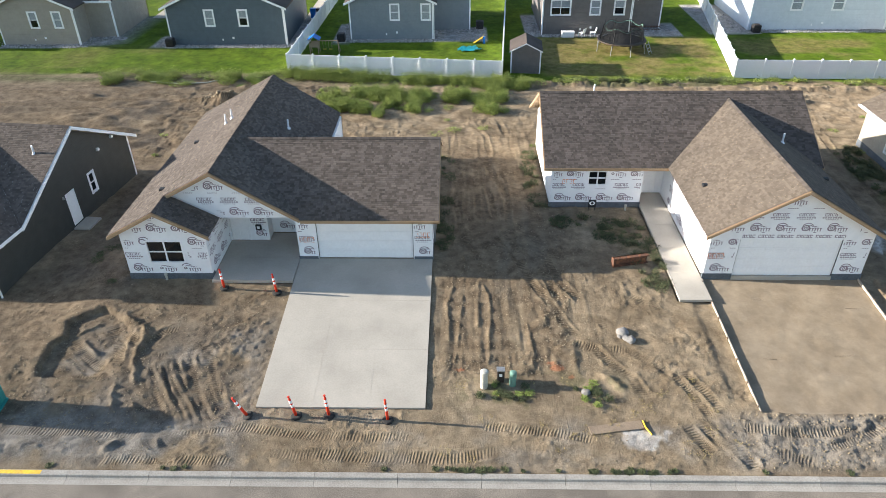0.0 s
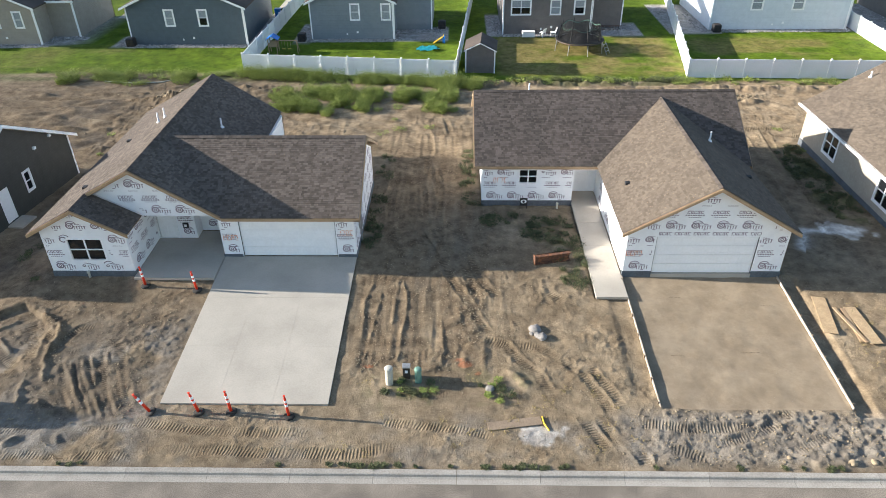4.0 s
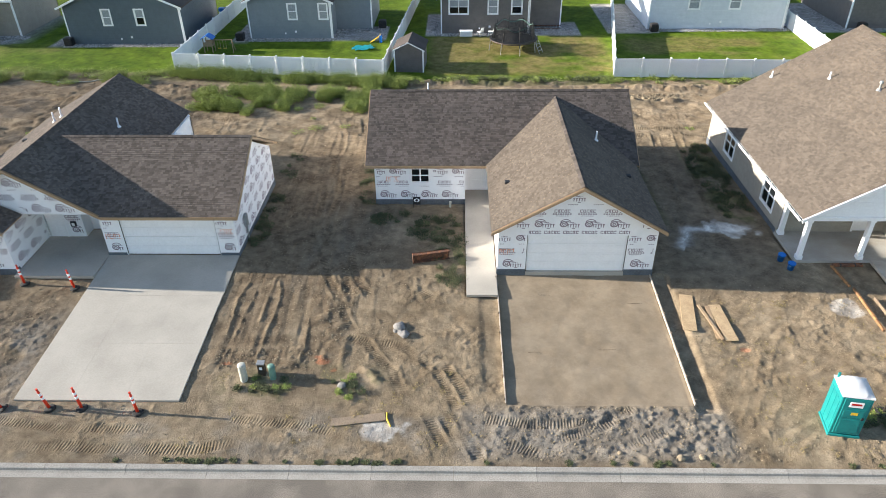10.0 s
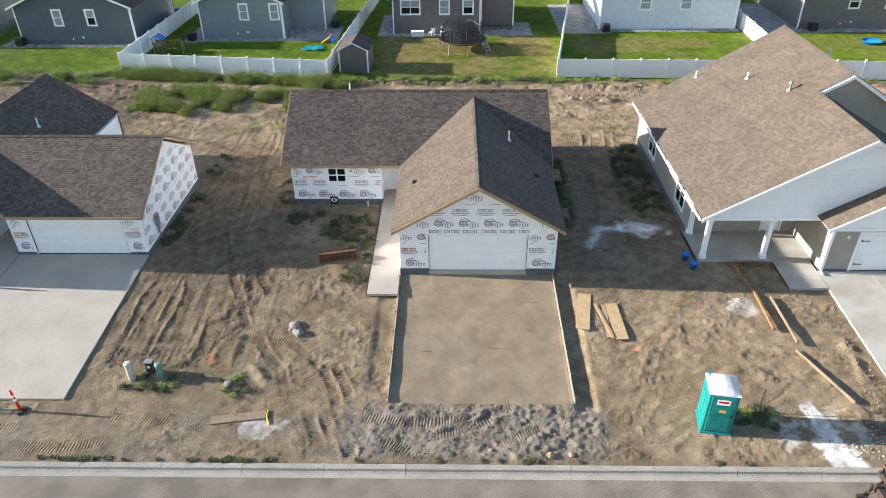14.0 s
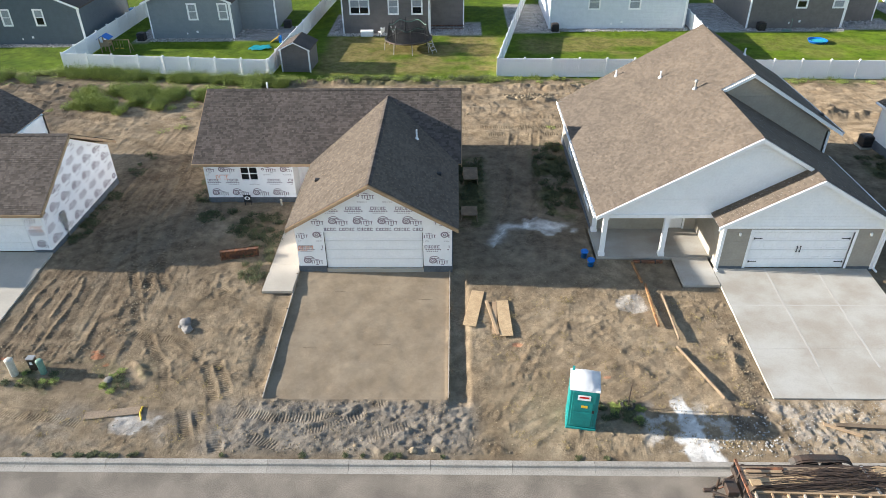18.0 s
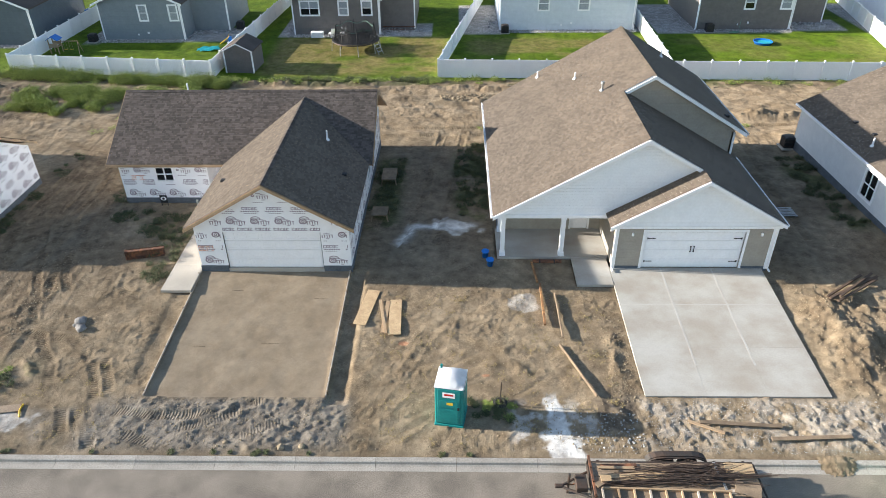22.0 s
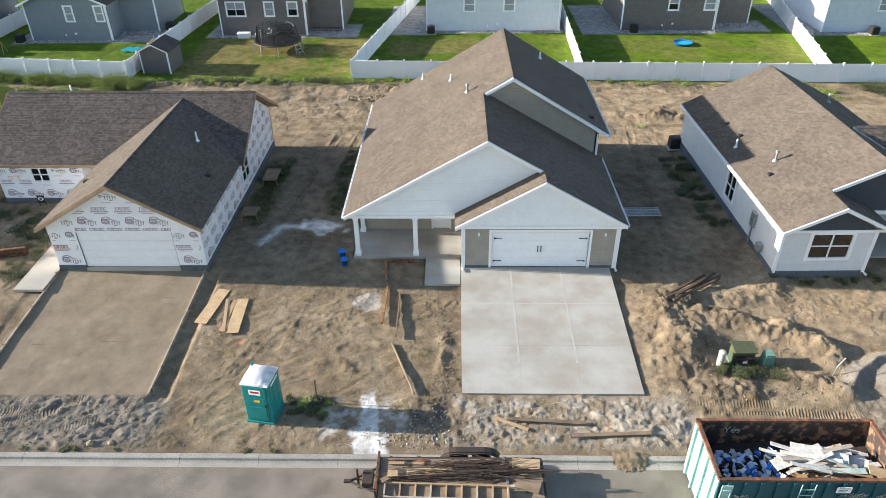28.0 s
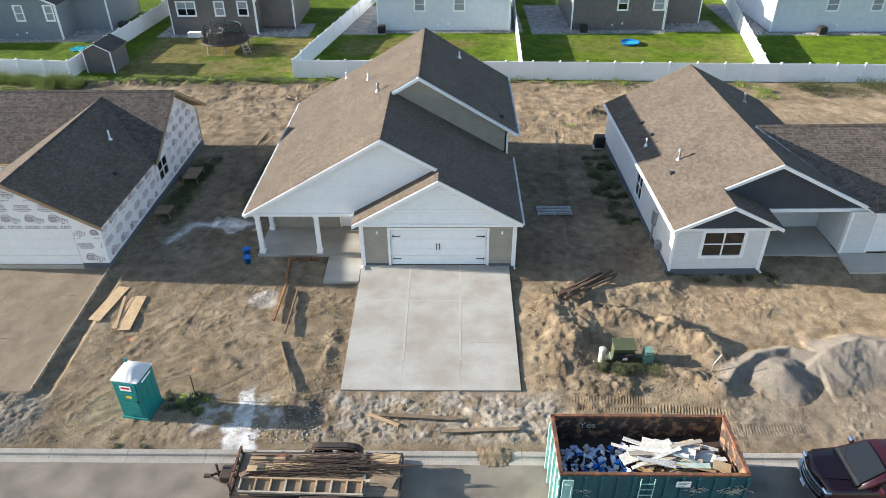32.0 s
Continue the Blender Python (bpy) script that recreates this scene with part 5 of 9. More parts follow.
slope(H2, [(22.33, 11.7, BE), (22.33, 19.2, BE), (18.13, 22.72, BG), (18.13, 11.7, BG)], SHING_T, BARE, 12)
slope(H2, [(7.1, 18.62, BE), (22.5, 18.62, BE), (22.5, 23.2, BR), (7.1, 23.2, BR)], SHING_G, BARE, 13)
slope(H2, [(22.5, 27.78, BE), (7.1, 27.78, BE), (7.1, 23.2, BR), (22.5, 23.2, BR)], SHING_G, BARE, 14)
ridge_cap(H2, (18.13, 11.7, BG), (18.13, 22.8, BG), SHING_G)
ridge_cap(H2, (7.1, 23.2, BR), (22.5, 23.2, BR), SHING_G)
part("rake_board", beam((18.13, 11.67, BG - 0.04), (13.93, 11.67, BE - 0.04), 0.04, 0.17), BARE, H2)
part("rake_board", beam((18.13, 11.67, BG - 0.04), (22.33, 11.67, BE - 0.04), 0.04, 0.17), BARE, H2)
part("fascia", B(7.1, 14.0, 18.57, 18.61, BE - 0.17, BE - 0.02), BARE, H2)
for xx in (7.07, 22.53):
    part("rake_board", beam((xx, 23.2, BR - 0.04), (xx, 18.62, BE - 0.04), 0.04, 0.17), BARE, H2)
    part("rake_board", beam((xx, 23.2, BR - 0.04), (xx, 27.78, BE - 0.04), 0.04, 0.17), BARE, H2)
prints(H2, "x", 12.05, -1, ROWS_W(14.3, 15.7), lambda u, v: 14.33 < u < 15.66 and 0.18 < v < 2.4, 11)
prints(H2, "x", 12.05, -1, ROWS_W(20.6, 22.0), lambda u, v: 20.62 < u < 21.96 and 0.18 < v < 2.4, 12)
prints(H2, "x", 12.05, -1, [(2.24, 0, 15.6, 20.4, 0.9)], lambda u, v: 15.7 < u < 20.6 and 2.2 < v < 2.44, 12)
prints(H2, "x", 12.05, -1, ROWS_G(14.6, 22.0), lambda u, v: v > 2.48 and v < 4.6 - abs(u - 18.13) * 0.585, 13)
prints(H2, "x", 19.0, -1, ROWS_W(7.55, 12.75), lambda u, v: 7.6 < u < 12.7 and 0.2 < v < 2.4 and not (9.5 < u < 10.85 and 1.1 < v < 2.3), 14)
prints(H2, "y", 22.0, 1, ROWS_W(12.2, 19.0), lambda u, v: 12.15 < u < 18.95 and 0.2 < v < 2.4, 15)
prints(H2, "y", 22.02, 1, ROWS_W(19.0, 27.2) + ROWS_G(19.0, 27.2), lambda u, v: 19.05 < u < 27.1 and 0.2 < v < 5.0 - abs(u - 23.2) * 0.63 and not (19.5 < u < 21.2 and 0.6 < v < 2.2), 16)
prints(H2, "y", 14.3, -1, ROWS_W(12.2, 19.0), lambda u, v: 12.15 < u < 18.95 and 0.2 < v < 2.4, 17)
scrawl(H2, 14.35, 12.05, 1.05, 3)
scrawl(H2, 8.2, 19.0, 1.35, 4)
roof_vent(H2, 20.0, 19.0, BG - 1.87 * 0.58, "pipe")
roof_vent(H2, 14.9, 15.6, BE + 0.97 * 0.58, "box")
roof_vent(H2, 21.3, 16.2, BE + 1.03 * 0.58, "box")
roof_vent(H2, 10.5, 24.2, 4.7, "pipe", 0.6)

# ---- finished house with white gables and a taupe garage ----
H3 = thing("house", "finished house with white gables, taupe siding, porch and white garage door", "house", "houses along the street", m=SEAT)
CE, SL = 2.55, 0.578
zl = lambda x: CE + SL * (x - 29.15)
ZR, ZB = zl(36.36), zl(37.95)
zr = lambda x: ZR - SL * (x - 36.36)
wall(H3, "x", 12.1, 35.2, 42.95, 0.0, 2.5, SIDE_T, [(36.65, 41.53, 0.0, 2.14)])
garage_door(H3, 36.65, 41.53, 12.1, 0.03, 2.13, WHITE, True)
gable(H3, "x", 12.06, [(34.95, 2.5), (43.15, 2.5), (39.13, 4.9)], SIDE_W)
part("trim_board", B(34.95, 43.2, 12.02, 12.08, 2.38, 2.52), WHITE, H3)
for cx in (35.2, 42.85):
    part("corner_board", B(cx - 0.03, cx + 0.12, 12.06, 12.2, 0.0, 2.4), WHITE, H3)
wall(H3, "y", 35.2, 12.26, 15.7, 0.0, 2.5, SIDE_T)
wall(H3, "x", 15.7, 29.6, 35.2, 0.05, 2.5, SIDE_T, [(30.6, 32.2, 1.75, 2.15), (33.6, 34.5, 0.1, 2.13)])
window(H3, "x", 15.7, 30.6, 32.2, 1.75, 2.15, -1, (2, 1), WHITE, 0.06)
door = part("door", B(33.6, 34.5, 15.76, 15.81, 0.1, 2.13), WHITE, H3, "white entry door")
part("door_trim", B(33.5, 33.6, 15.66, 15.72, 0.1, 2.2), WHITE, H3)
part("door_trim", B(34.5, 34.6, 15.66, 15.72, 0.1, 2.2), WHITE, H3)
part("light_fixture", B(32.85, 32.95, 15.6, 15.7, 1.75, 1.95, None, 0.02), STEEL, H3)
wall(H3, "y", 29.6, 15.86, 27.7, 0.0, 2.5, SIDE_T, [(16.8, 18.4, 0.6, 2.15), (23.1, 24.7, 0.6, 2.15)])
for a, b in ((16.8, 18.4), (23.1, 24.7)):
    window(H3, "y", 29.6, a, b, 0.6, 2.15, -1, (2, 2), WHITE, 0.07)
wall(H3, "y", 42.95, 12.26, 19.2, 0.0, 2.5, SIDE_T, into=-1)
wall(H3, "y", 42.95, 19.2, 27.7, 0.0, 4.25, SIDE_T, into=-1)
wall(H3, "x", 27.7, 29.76, 42.79, 0.0, 2.5, SIDE_T, into=-1)
gable(H3, "x", 27.7, [(29.76, 2.5), (42.79, 2.5), (42.79, 4.2), (37.95, 7.3)], SIDE_T, into=-1)
gable(H3, "x", 19.2, [(35.9, 5.9), (42.95, 2.5), (42.95, 4.3), (37.95, ZB - 0.2), (36.2, 6.45)], SIDE_T)
gable(H3, "x", 13.12, [(29.45, 2.5), (42.9, 2.5), (36.36, ZR - 0.22)], SIDE_W)
part("trim_board", B(29.3, 35.2, 13.06, 13.3, 2.34, 2.52), WHITE, H3, "white porch beam")
part("porch_ceiling", B(29.6, 35.2, 13.3, 15.7, 2.44, 2.48), WHITE, H3)
for cx, cy in ((29.7, 13.22), (32.75, 13.22), (29.7, 15.5)):
    col = part("porch_post", B(cx - 0.11, cx + 0.11, cy - 0.11, cy + 0.11, 0.05, 2.36), WHITE, H3)
    part("post_base", B(cx - 0.15, cx + 0.15, cy - 0.15, cy + 0.15, 0.05, 0.26, None, 0.01), WHITE, col)
    part("post_cap", B(cx - 0.14, cx + 0.14, cy - 0.14, cy + 0.14, 2.22, 2.36, None, 0.01), WHITE, col)
part("foundation", B(35.17, 36.5, 12.07, 12.2, -0.3, 0.14), FOUND, H3, "dark grey concrete footing")
part("foundation", B(41.68, 42.98, 12.07, 12.2, -0.3, 0.14), FOUND, H3)
part("foundation", B(29.57, 29.63, 15.9, 27.7, -0.4, 0.14), FOUND, H3)
slope(H3, [(29.15, 12.9, CE), (29.15, 19.0, CE), (36.36, 19.0, ZR), (36.36, 12.9, ZR)], SHING_T, WHITE, 21)
slope(H3, [(29.15, 19.0, CE), (29.15, 28.0, CE), (37.95, 28.0, ZB), (37.95, 19.0, ZB)], SHING_T, WHITE, 22)
slope(H3, [(43.26, 12.9, zr(43.26)), (43.26, 19.2, zr(43.26)), (36.36, 19.2, ZR), (36.36, 12.9, ZR)], SHING_T, WHITE, 23)
slope(H3, [(43.26, 11.8, zr(43.26)), (43.26, 12.9, zr(43.26)), (39.13, 12.9, zr(39.13)), (39.13, 11.8, zr(39.13))], SHING_T, WHITE, 24)
slope(H3, [(34.8, 11.8, zr(39.13) - SL * 4.33), (34.8, 13.1, zr(39.13) - SL * 4.33), (39.13, 13.1, zr(39.13)), (39.13, 11.8, zr(39.13))], SHING_T, WHITE, 25)
slope(H3, [(43.5, 18.85, 4.3), (43.5, 28.0, 4.3), (37.95, 28.0, ZB), (37.95, 18.85, ZB)], SHING_T, WHITE, 26)
ridge_cap(H3, (36.36, 12.9, ZR), (36.36, 19.0, ZR), SHING_T)
ridge_cap(H3, (37.95, 18.85, ZB), (37.95, 28.0, ZB), SHING_T)
ridge_cap(H3, (39.13, 11.8, zr(39.13)), (39.13, 12.9, zr(39.13)), SHING_T)
for a, b in (((36.36, 12.87, ZR - 0.03), (29.15, 12.87, CE - 0.03)), ((36.36, 12.87, ZR - 0.03), (39.3, 12.87, zr(39.3) - 0.03)), ((39.13, 11.77, zr(39.13) - 0.03), (43.26, 11.77, zr(43.26) - 0.03)), ((39.13, 11.77, zr(39.13) - 0.03), (34.8, 11.77, zr(39.13) - SL * 4.33 - 0.03)), ((37.95, 18.82, ZB - 0.03), (43.5, 18.82, 4.27)), ((37.95, 18.82, ZB - 0.03), (36.3, 18.82, zl(36.3) - 0.03))):
    part("rake_board", beam(a, b, 0.05, 0.19), WHITE, H3)
for x, y0, y1, z in ((29.1, 12.95, 28.0, CE - 0.02), (43.31, 11.85, 19.2, zr(43.26) - 0.02), (43.55, 18.9, 28.0, 4.28)):
    bm = B(x - 0.06, x + 0.06, y0, y1, z - 0.13, z - 0.10)
    s = -1 if x < 40 else 1
    box(bm, x + s * 0.06 - 0.01, x + s * 0.06 + 0.01, y0, y1, z - 0.13, z)
    k = y0 + 0.3
    while k < y1:
        box(bm, x - 0.06, x + 0.06, k, k + 0.025, z - 0.01, z + 0.01)
        k += 0.6
    part("gutter", bm, WHITE, H3)
downspout(H3, 42.98, 12.0, 0, 2.4)
downspout(H3, 35.16, 12.0, 0, 2.4)
part("corner_board", B(42.87, 42.99, 19.14, 19.3, 2.5, 4.2), WHITE, H3)
for sx in (36.0, 42.3):
    part("light_fixture", B(sx - 0.05, sx + 0.05, 12.0, 12.1, 1.95, 2.12, None, 0.015), WHITE, H3)
for vx, vy, k in ((32.66, 27.1, "pipe"), (34.53, 23.8, "pipe"), (35.5, 20.4, "cap"), (40.2, 26.0, "pipe"), (42.6, 19.9, "box")):
    roof_vent(H3, vx, vy, zl(vx) if vx < 37.9 else ZB - 0.59 * (vx - 37.95), k, 0.4)

# ---- pale house with navy gables ----
H4 = thing("house", "finished pale grey house with navy gables and tan shingle roof", "house", "houses along the street", m=Matrix.Translation((50.3, 10.7, 0.3)) @ Matrix.Rotation(radians(1.2), 4, "Z") @ Matrix.Translation((-50.3, -11.3, 0)) @ Matrix.Diagonal((1, 0.991, 1, 1)))
DE, DS = 2.55, 0.49
dl = lambda x: DE + DS * (x - 50.42)
DR = dl(55.75)
wall(H4, "x", 11.5, 50.62, 55.12, -0.05, 2.45, SIDE_L, [(52.05, 54.1, 0.82, 2.28)])
window(H4, "x", 11.5, 52.05, 54.1, 0.82, 2.28, -1, (2, 2), WHITE, 0.09)
gable(H4, "x", 11.5, [(50.62, 2.45), (55.12, 2.45), (53.1, dl(53.1) - 0.2)], SIDE_N)
part("trim_board", B(50.57, 55.5, 11.46, 11.52, 2.33, 2.47), WHITE, H4)
for cx in (50.60, 55.02):
    part("corner_board", B(cx, cx + 0.13, 11.465, 11.6, 0.0, 2.33), WHITE, H4)
wall(H4, "y", 50.62, 11.66, 27.4, -0.05, 2.45, SIDE_L, [(17.55, 18.85, 0.5, 2.15)])
window(H4, "y", 50.62, 17.55, 18.85, 0.5, 2.15, -1, (2, 2), WHITE, 0.08)
part("meter_box", B(50.45, 50.62, 14.3, 14.75, 0.9, 1.75, None, 0.02), STEEL, H4, "grey electric meter box")
part("conduit", TUBE((50.53, 14.5, -0.1), (50.53, 14.5, 0.9), 0.05), STEEL, H4)
part("gas_meter", B(50.3, 50.6, 12.9, 13.3, 0.3, 0.75, None, 0.05), STEEL, H4)
wall(H4, "y", 55.12, 11.66, 15.6, -0.05, 2.45, SIDE_L, into=-1)
wall(H4, "x", 15.6, 55.12, 59.9, 0.0, 2.45, SIDE_L, [(56.0, 56.9, 0.1, 2.1)])
part("door", B(56.0, 56.9, 15.65, 15.7, 0.1, 2.1), WHITE, H4, "white entry door")
wall(H4, "y", 59.9, 13.1, 15.6, 0.0, 2.45, SIDE_L)
wall(H4, "x", 12.94, 59.9, 67.5, 0.0, 2.45, SIDE_L, [(61.3, 66.18, 0.0, 2.14)])
garage_door(H4, 61.3, 66.18, 12.94, 0.03, 2.13, WHITE)
part("corner_board", B(59.86, 60.0, 12.9, 13.1, 0.0, 2.4), WHITE, H4)
gable(H4, "x", 13.2, [(53.6, 2.5), (60.9, 2.5), (60.8, 2.62), (55.75, DR - 0.2), (53.3, dl(53.3) - 0.2)], SIDE_N)
part("trim_board", B(55.4, 60.9, 13.12, 13.2, 2.38, 2.56), WHITE, H4)
wall(H4, "x", 27.4, 50.62, 60.3, -0.05, 2.45, SIDE_L, into=-1)
gable(H4, "x", 27.4, [(50.62, 2.45), (60.5, 2.45), (55.75, DR - 0.2)], SIDE_L, into=-1)
wall(H4, "y", 60.3, 15.6, 27.4, -0.05, 2.45, SIDE_L, into=-1)
part("foundation", B(50.59, 55.15, 11.47, 11.6, -0.7, 0.10), FOUND, H4, "dark grey concrete footing")
part("foundation", B(50.59, 50.65, 11.6, 27.4, -0.8, 0.12), FOUND, H4)
slope(H4, [(50.42, 12.95, DE), (50.42, 27.8, DE), (55.75, 27.8, DR), (55.75, 12.95, DR)], SHING_T, WHITE, 31)
slope(H4, [(50.42, 11.2, DE), (50.42, 12.95, DE), (53.1, 12.95, dl(53.1)), (53.1, 11.2, dl(53.1))], SHING_T, WHITE, 32)
slope(H4, [(55.7, 11.2, dl(53.1) - DS * 2.6), (55.7, 13.2, dl(53.1) - DS * 2.6), (53.1, 13.2, dl(53.1)), (53.1, 11.2, dl(53.1))], SHING_T, WHITE, 33)
slope(H4, [(60.9, 12.95, DR - DS * 5.15), (60.9, 27.8, DR - DS * 5.15), (55.75, 27.8, DR), (55.75, 12.95, DR)], SHING_T, WHITE, 34)
slope(H4, [(60.75, 12.6, 2.6), (68.2, 12.6, 2.6), (68.2, 17.9, 5.05), (56.3, 17.9, 5.05)], SHING, WHITE, 35)
slope(H4, [(68.2, 23.2, 2.6), (60.75, 23.2, 2.6), (56.3, 17.9, 5.05), (68.2, 17.9, 5.05)], SHING, WHITE, 36)
wall(H4, "y", 67.5, 13.1, 22.8, 0.0, 2.45, SIDE_L, into=-1)
gable(H4, "y", 67.5, [(13.1, 2.45), (22.7, 2.45), (17.9, 5.0)], SIDE_L, into=-1)
wall(H4, "x", 22.8, 60.3, 67.34, 0.0, 2.45, SIDE_L, into=-1)
ridge_cap(H4, (55.75, 12.95, DR), (55.75, 27.8, DR), SHING_T)
ridge_cap(H4, (56.4, 17.9, 5.06), (68.2, 17.9, 5.06), SHING)
for a, b in (((55.75, 12.92, DR - 0.03), (53.2, 12.92, dl(53.2) - 0.03)), ((55.75, 12.92, DR - 0.03), (60.9, 12.92, DR - DS * 5.15 - 0.03)), ((53.1, 11.17, dl(53.1) - 0.03), (50.42, 11.17, DE - 0.03)), ((53.1, 11.17, dl(53.1) - 0.03), (55.7, 11.17, dl(53.1) - DS * 2.55 - 0.03))):
    part("rake_board", beam(a, b, 0.05, 0.19), WHITE, H4)
part("gutter", B(50.31, 50.43, 11.2, 27.8, DE - 0.14, DE - 0.03), WHITE, H4)
part("gutter", B(60.9, 68.2, 12.5, 12.6, 2.45, 2.57), WHITE, H4)
downspout(H4, 55.19, 11.55, -0.1, 2.3)
for vx, vy, k in ((52.2, 17.15, "cap"), (51.2, 20.0, "pipe"), (51.6, 16.1, "box"), (51.66, 22.9, "box"), (51.75, 20.95, "box")):
    roof_vent(H4, vx, vy, dl(vx), k, 0.5)
roof_vent(H4, 58.2, 24.2, DR - DS * 2.45, "cap", 0.45)

# ---- dark house at the near end of the row ----
H0 = thing("house", "dark grey house with white trim and brown shingle roof", "house", "houses along the street",
           m=Matrix.Translation((-19.7, 19.0, -0.70)) @ Matrix.Rotation(-math.atan(0.1), 4, "Z"))  # set lower, and a little askew
wall(H0, "y", 0.0, -5.5, 5.5, -0.25, 2.5, SIDE_G, [(-1.70, -0.76, 0.05, 2.07), (0.67, 1.25, 0.95, 2.17)], into=-1)
gable(H0, "y", 0.0, [(-5.5, 2.5), (5.5, 2.5), (0, 5.3)], SIDE_G, into=-1)
door = part("door", B(-0.08, -0.04, -1.70, -0.76, 0.05, 2.07), WHITE, H0, "white side door")
window(H0, "y", 0.0, 0.67, 1.25, 0.95, 2.17, 1, (1, 2), WHITE, 0.07)
wall(H0, "x", -5.5, -14, -0.16, -0.25, 2.5, SIDE_G)
wall(H0, "x", 5.5, -14, -0.16, -0.25, 2.5, SIDE_G, into=-1)
wall(H0, "y", -14, -5.34, 5.34, -0.25, 2.5, SIDE_G)
slope(H0, [(-5.4, -5.9, 2.52), (0.38, -5.9, 2.52), (0.38, 0, 5.55), (-5.4, 0, 5.55)], SHING, WHITE, 41)
slope(H0, [(0.38, 5.9, 2.52), (-14.4, 5.9, 2.52), (-14.4, 0, 5.55), (0.38, 0, 5.55)], SHING, WHITE, 42)
slope(H0, [(-14.4, -5.9, 2.52), (-5.4, -5.9, 2.52), (-5.4, 0, 5.55), (-14.4, 0, 5.55)], SHING, WHITE, 45)
ridge_cap(H0, (-14.4, 0, 5.55), (0.38, 0, 5.55), SHING)
slope(H0, [(0.38, -8.9, 2.53), (0.38, -5.95, 2.53), (-5.4, 0, 5.56), (-5.4, -8.9, 5.56)], SHING, WHITE, 43)
slope(H0, [(-11.2, -8.9, 2.53), (-11.2, -5.95, 2.53), (-5.4, 0, 5.56), (-5.4, -8.9, 5.56)], SHING, WHITE, 44)
gable(H0, "x", -8.5, [(-10.8, 2.5), (0.0, 2.5), (-5.4, 5.3)], SIDE_G)
wall(H0, "x", -8.5, -10.8, -0.16, -0.25, 2.5, SIDE_G)
wall(H0, "y", 0.0, -8.5, -5.5, -0.25, 2.5, SIDE_G, into=-1)
wall(H0, "y", -10.8, -8.34, -5.5, -0.25, 2.5, SIDE_G)
part("fascia", B(0.38, 0.42, -8.9, -5.9, 2.36, 2.53), WHITE, H0)
part("rake_board", beam((0.42, 0, 5.53), (0.42, -5.9, 2.5), 0.05, 0.2), WHITE, H0)
part("rake_board", beam((0.42, 0, 5.53), (0.42, 5.9, 2.5), 0.05, 0.2), WHITE, H0)
part("corner_board", B(-0.1, 0.02, 5.4, 5.53, -0.25, 2.5), WHITE, H0)
downspout(H0, 0.1, -8.4, -0.25, 2.5)
part("door_step", B(0.03, 0.95, -1.9, -0.55, -0.4, 0.03, None, 0.01), CONC, H0, "concrete door step")
for y, z in ((3.7, 3.15), (2.1, 3.02)):
    part("floodlight", B(0.0, 0.16, y, y + 0.2, z, z + 0.17, None, 0.02), WHITE, H0, "small white floodlight")
part("door_lamp", B(0.0, 0.1, -2.0, -1.88, 1.92, 2.08, None, 0.02), STEEL, H0, "small wall lamp")
roof_vent(H0, -0.9, -1.75, 4.6, "pipe", 0.5)

# ---- concrete flatwork ----
slab("driveway", "clean pale concrete driveway in panels", [(-5.9 + 2.28 * i, -5.9 + 2.28 * (i + 1), 3.24 + 3.27 * j, 3.24 + 3.27 * (j + 1)) for i in range(3) for j in range(3)], -0.60, 0.02, 3.24, 13.05, CONC)
slab("porch_slab", "grey concrete porch and entry walk", [(-9.93, -7.9, 11.1, 13.1), (-7.9, -5.92, 11.1, 13.1), (-9.93, -7.9, 13.1, 15.5), (-7.9, -5.92, 13.1, 15.5)], 0.0, 0.06, 11.1, 15.5, CONC)
slab("driveway", "blotchy pale concrete driveway in panels", [(35.1 + 2.54 * i, 35.1 + 2.54 * (i + 1), 3.28 + 2.8 * j, 3.28 + 2.8 * (j + 1)) for i in range(3) for j in range(3)], -0.60, 0.02, 3.28, 11.68, CONC_STAIN)
slab("entry_walk", "pale concrete entry walk", [(33.28, 35.08, 10.3, 12.56)], -0.06, 0.03, 10.3, 12.56, CONC_STAIN)
slab("porch_slab", "pale concrete porch floor with joints", [(29.45, 31.4, 12.57, 15.37), (31.4, 33.3, 12.57, 15.37), (33.3, 35.18, 12.57, 15.37)], 0.05, 0.07, 12.57, 15.37, CONC_STAIN)
slab("entry_walk", "pale concrete walk to the entry", [(12.75, 14.25, 9.78, 12.0), (12.75, 14.25, 12.0, 14.2), (12.75, 14.25, 14.2, 16.5), (12.75, 14.25, 16.5, 20.1)], -0.09, 0.08, 9.78, 20.1, CONC)
slab("porch_slab", "grey concrete porch floor", [(55.1, 59.8, 12.3, 15.1)], 0.28, 0.33, 12.3, 15.1, CONC)
slab("driveway", "grey concrete garage apron", [(59.8, 67, 10.9, 12.4)], 0.18, 0.31, 10.9, 12.4, CONC)

PALEC = mat("dry_pale_concrete", (0.45, 0.435, 0.40), (0.40, 0.37, 0.33), 0.9, 16, 0.88, bump=0.03, depth=0.004, grain=0.18)
sealed = tagged(new("dried_bands"), "pale dried bands along the joints of a new concrete drive", "pavement", kind="structure")
for bx_ in (37.64, 40.18):
    part("band", prism([(bx_ - 0.045, 5.0, -0.4735), (bx_ + 0.045, 5.0, -0.4735), (bx_ + 0.045, 11.6, 0.0135), (bx_ - 0.045, 11.6, 0.0135)], (0, 0, 0.004)), PALEC, sealed)
part("band", prism([(35.2, 8.84, -0.1905), (42.6, 8.84, -0.1905), (42.6, 8.92, -0.1846), (35.2, 8.92, -0.1846)], (0, 0, 0.004)), PALEC, sealed)

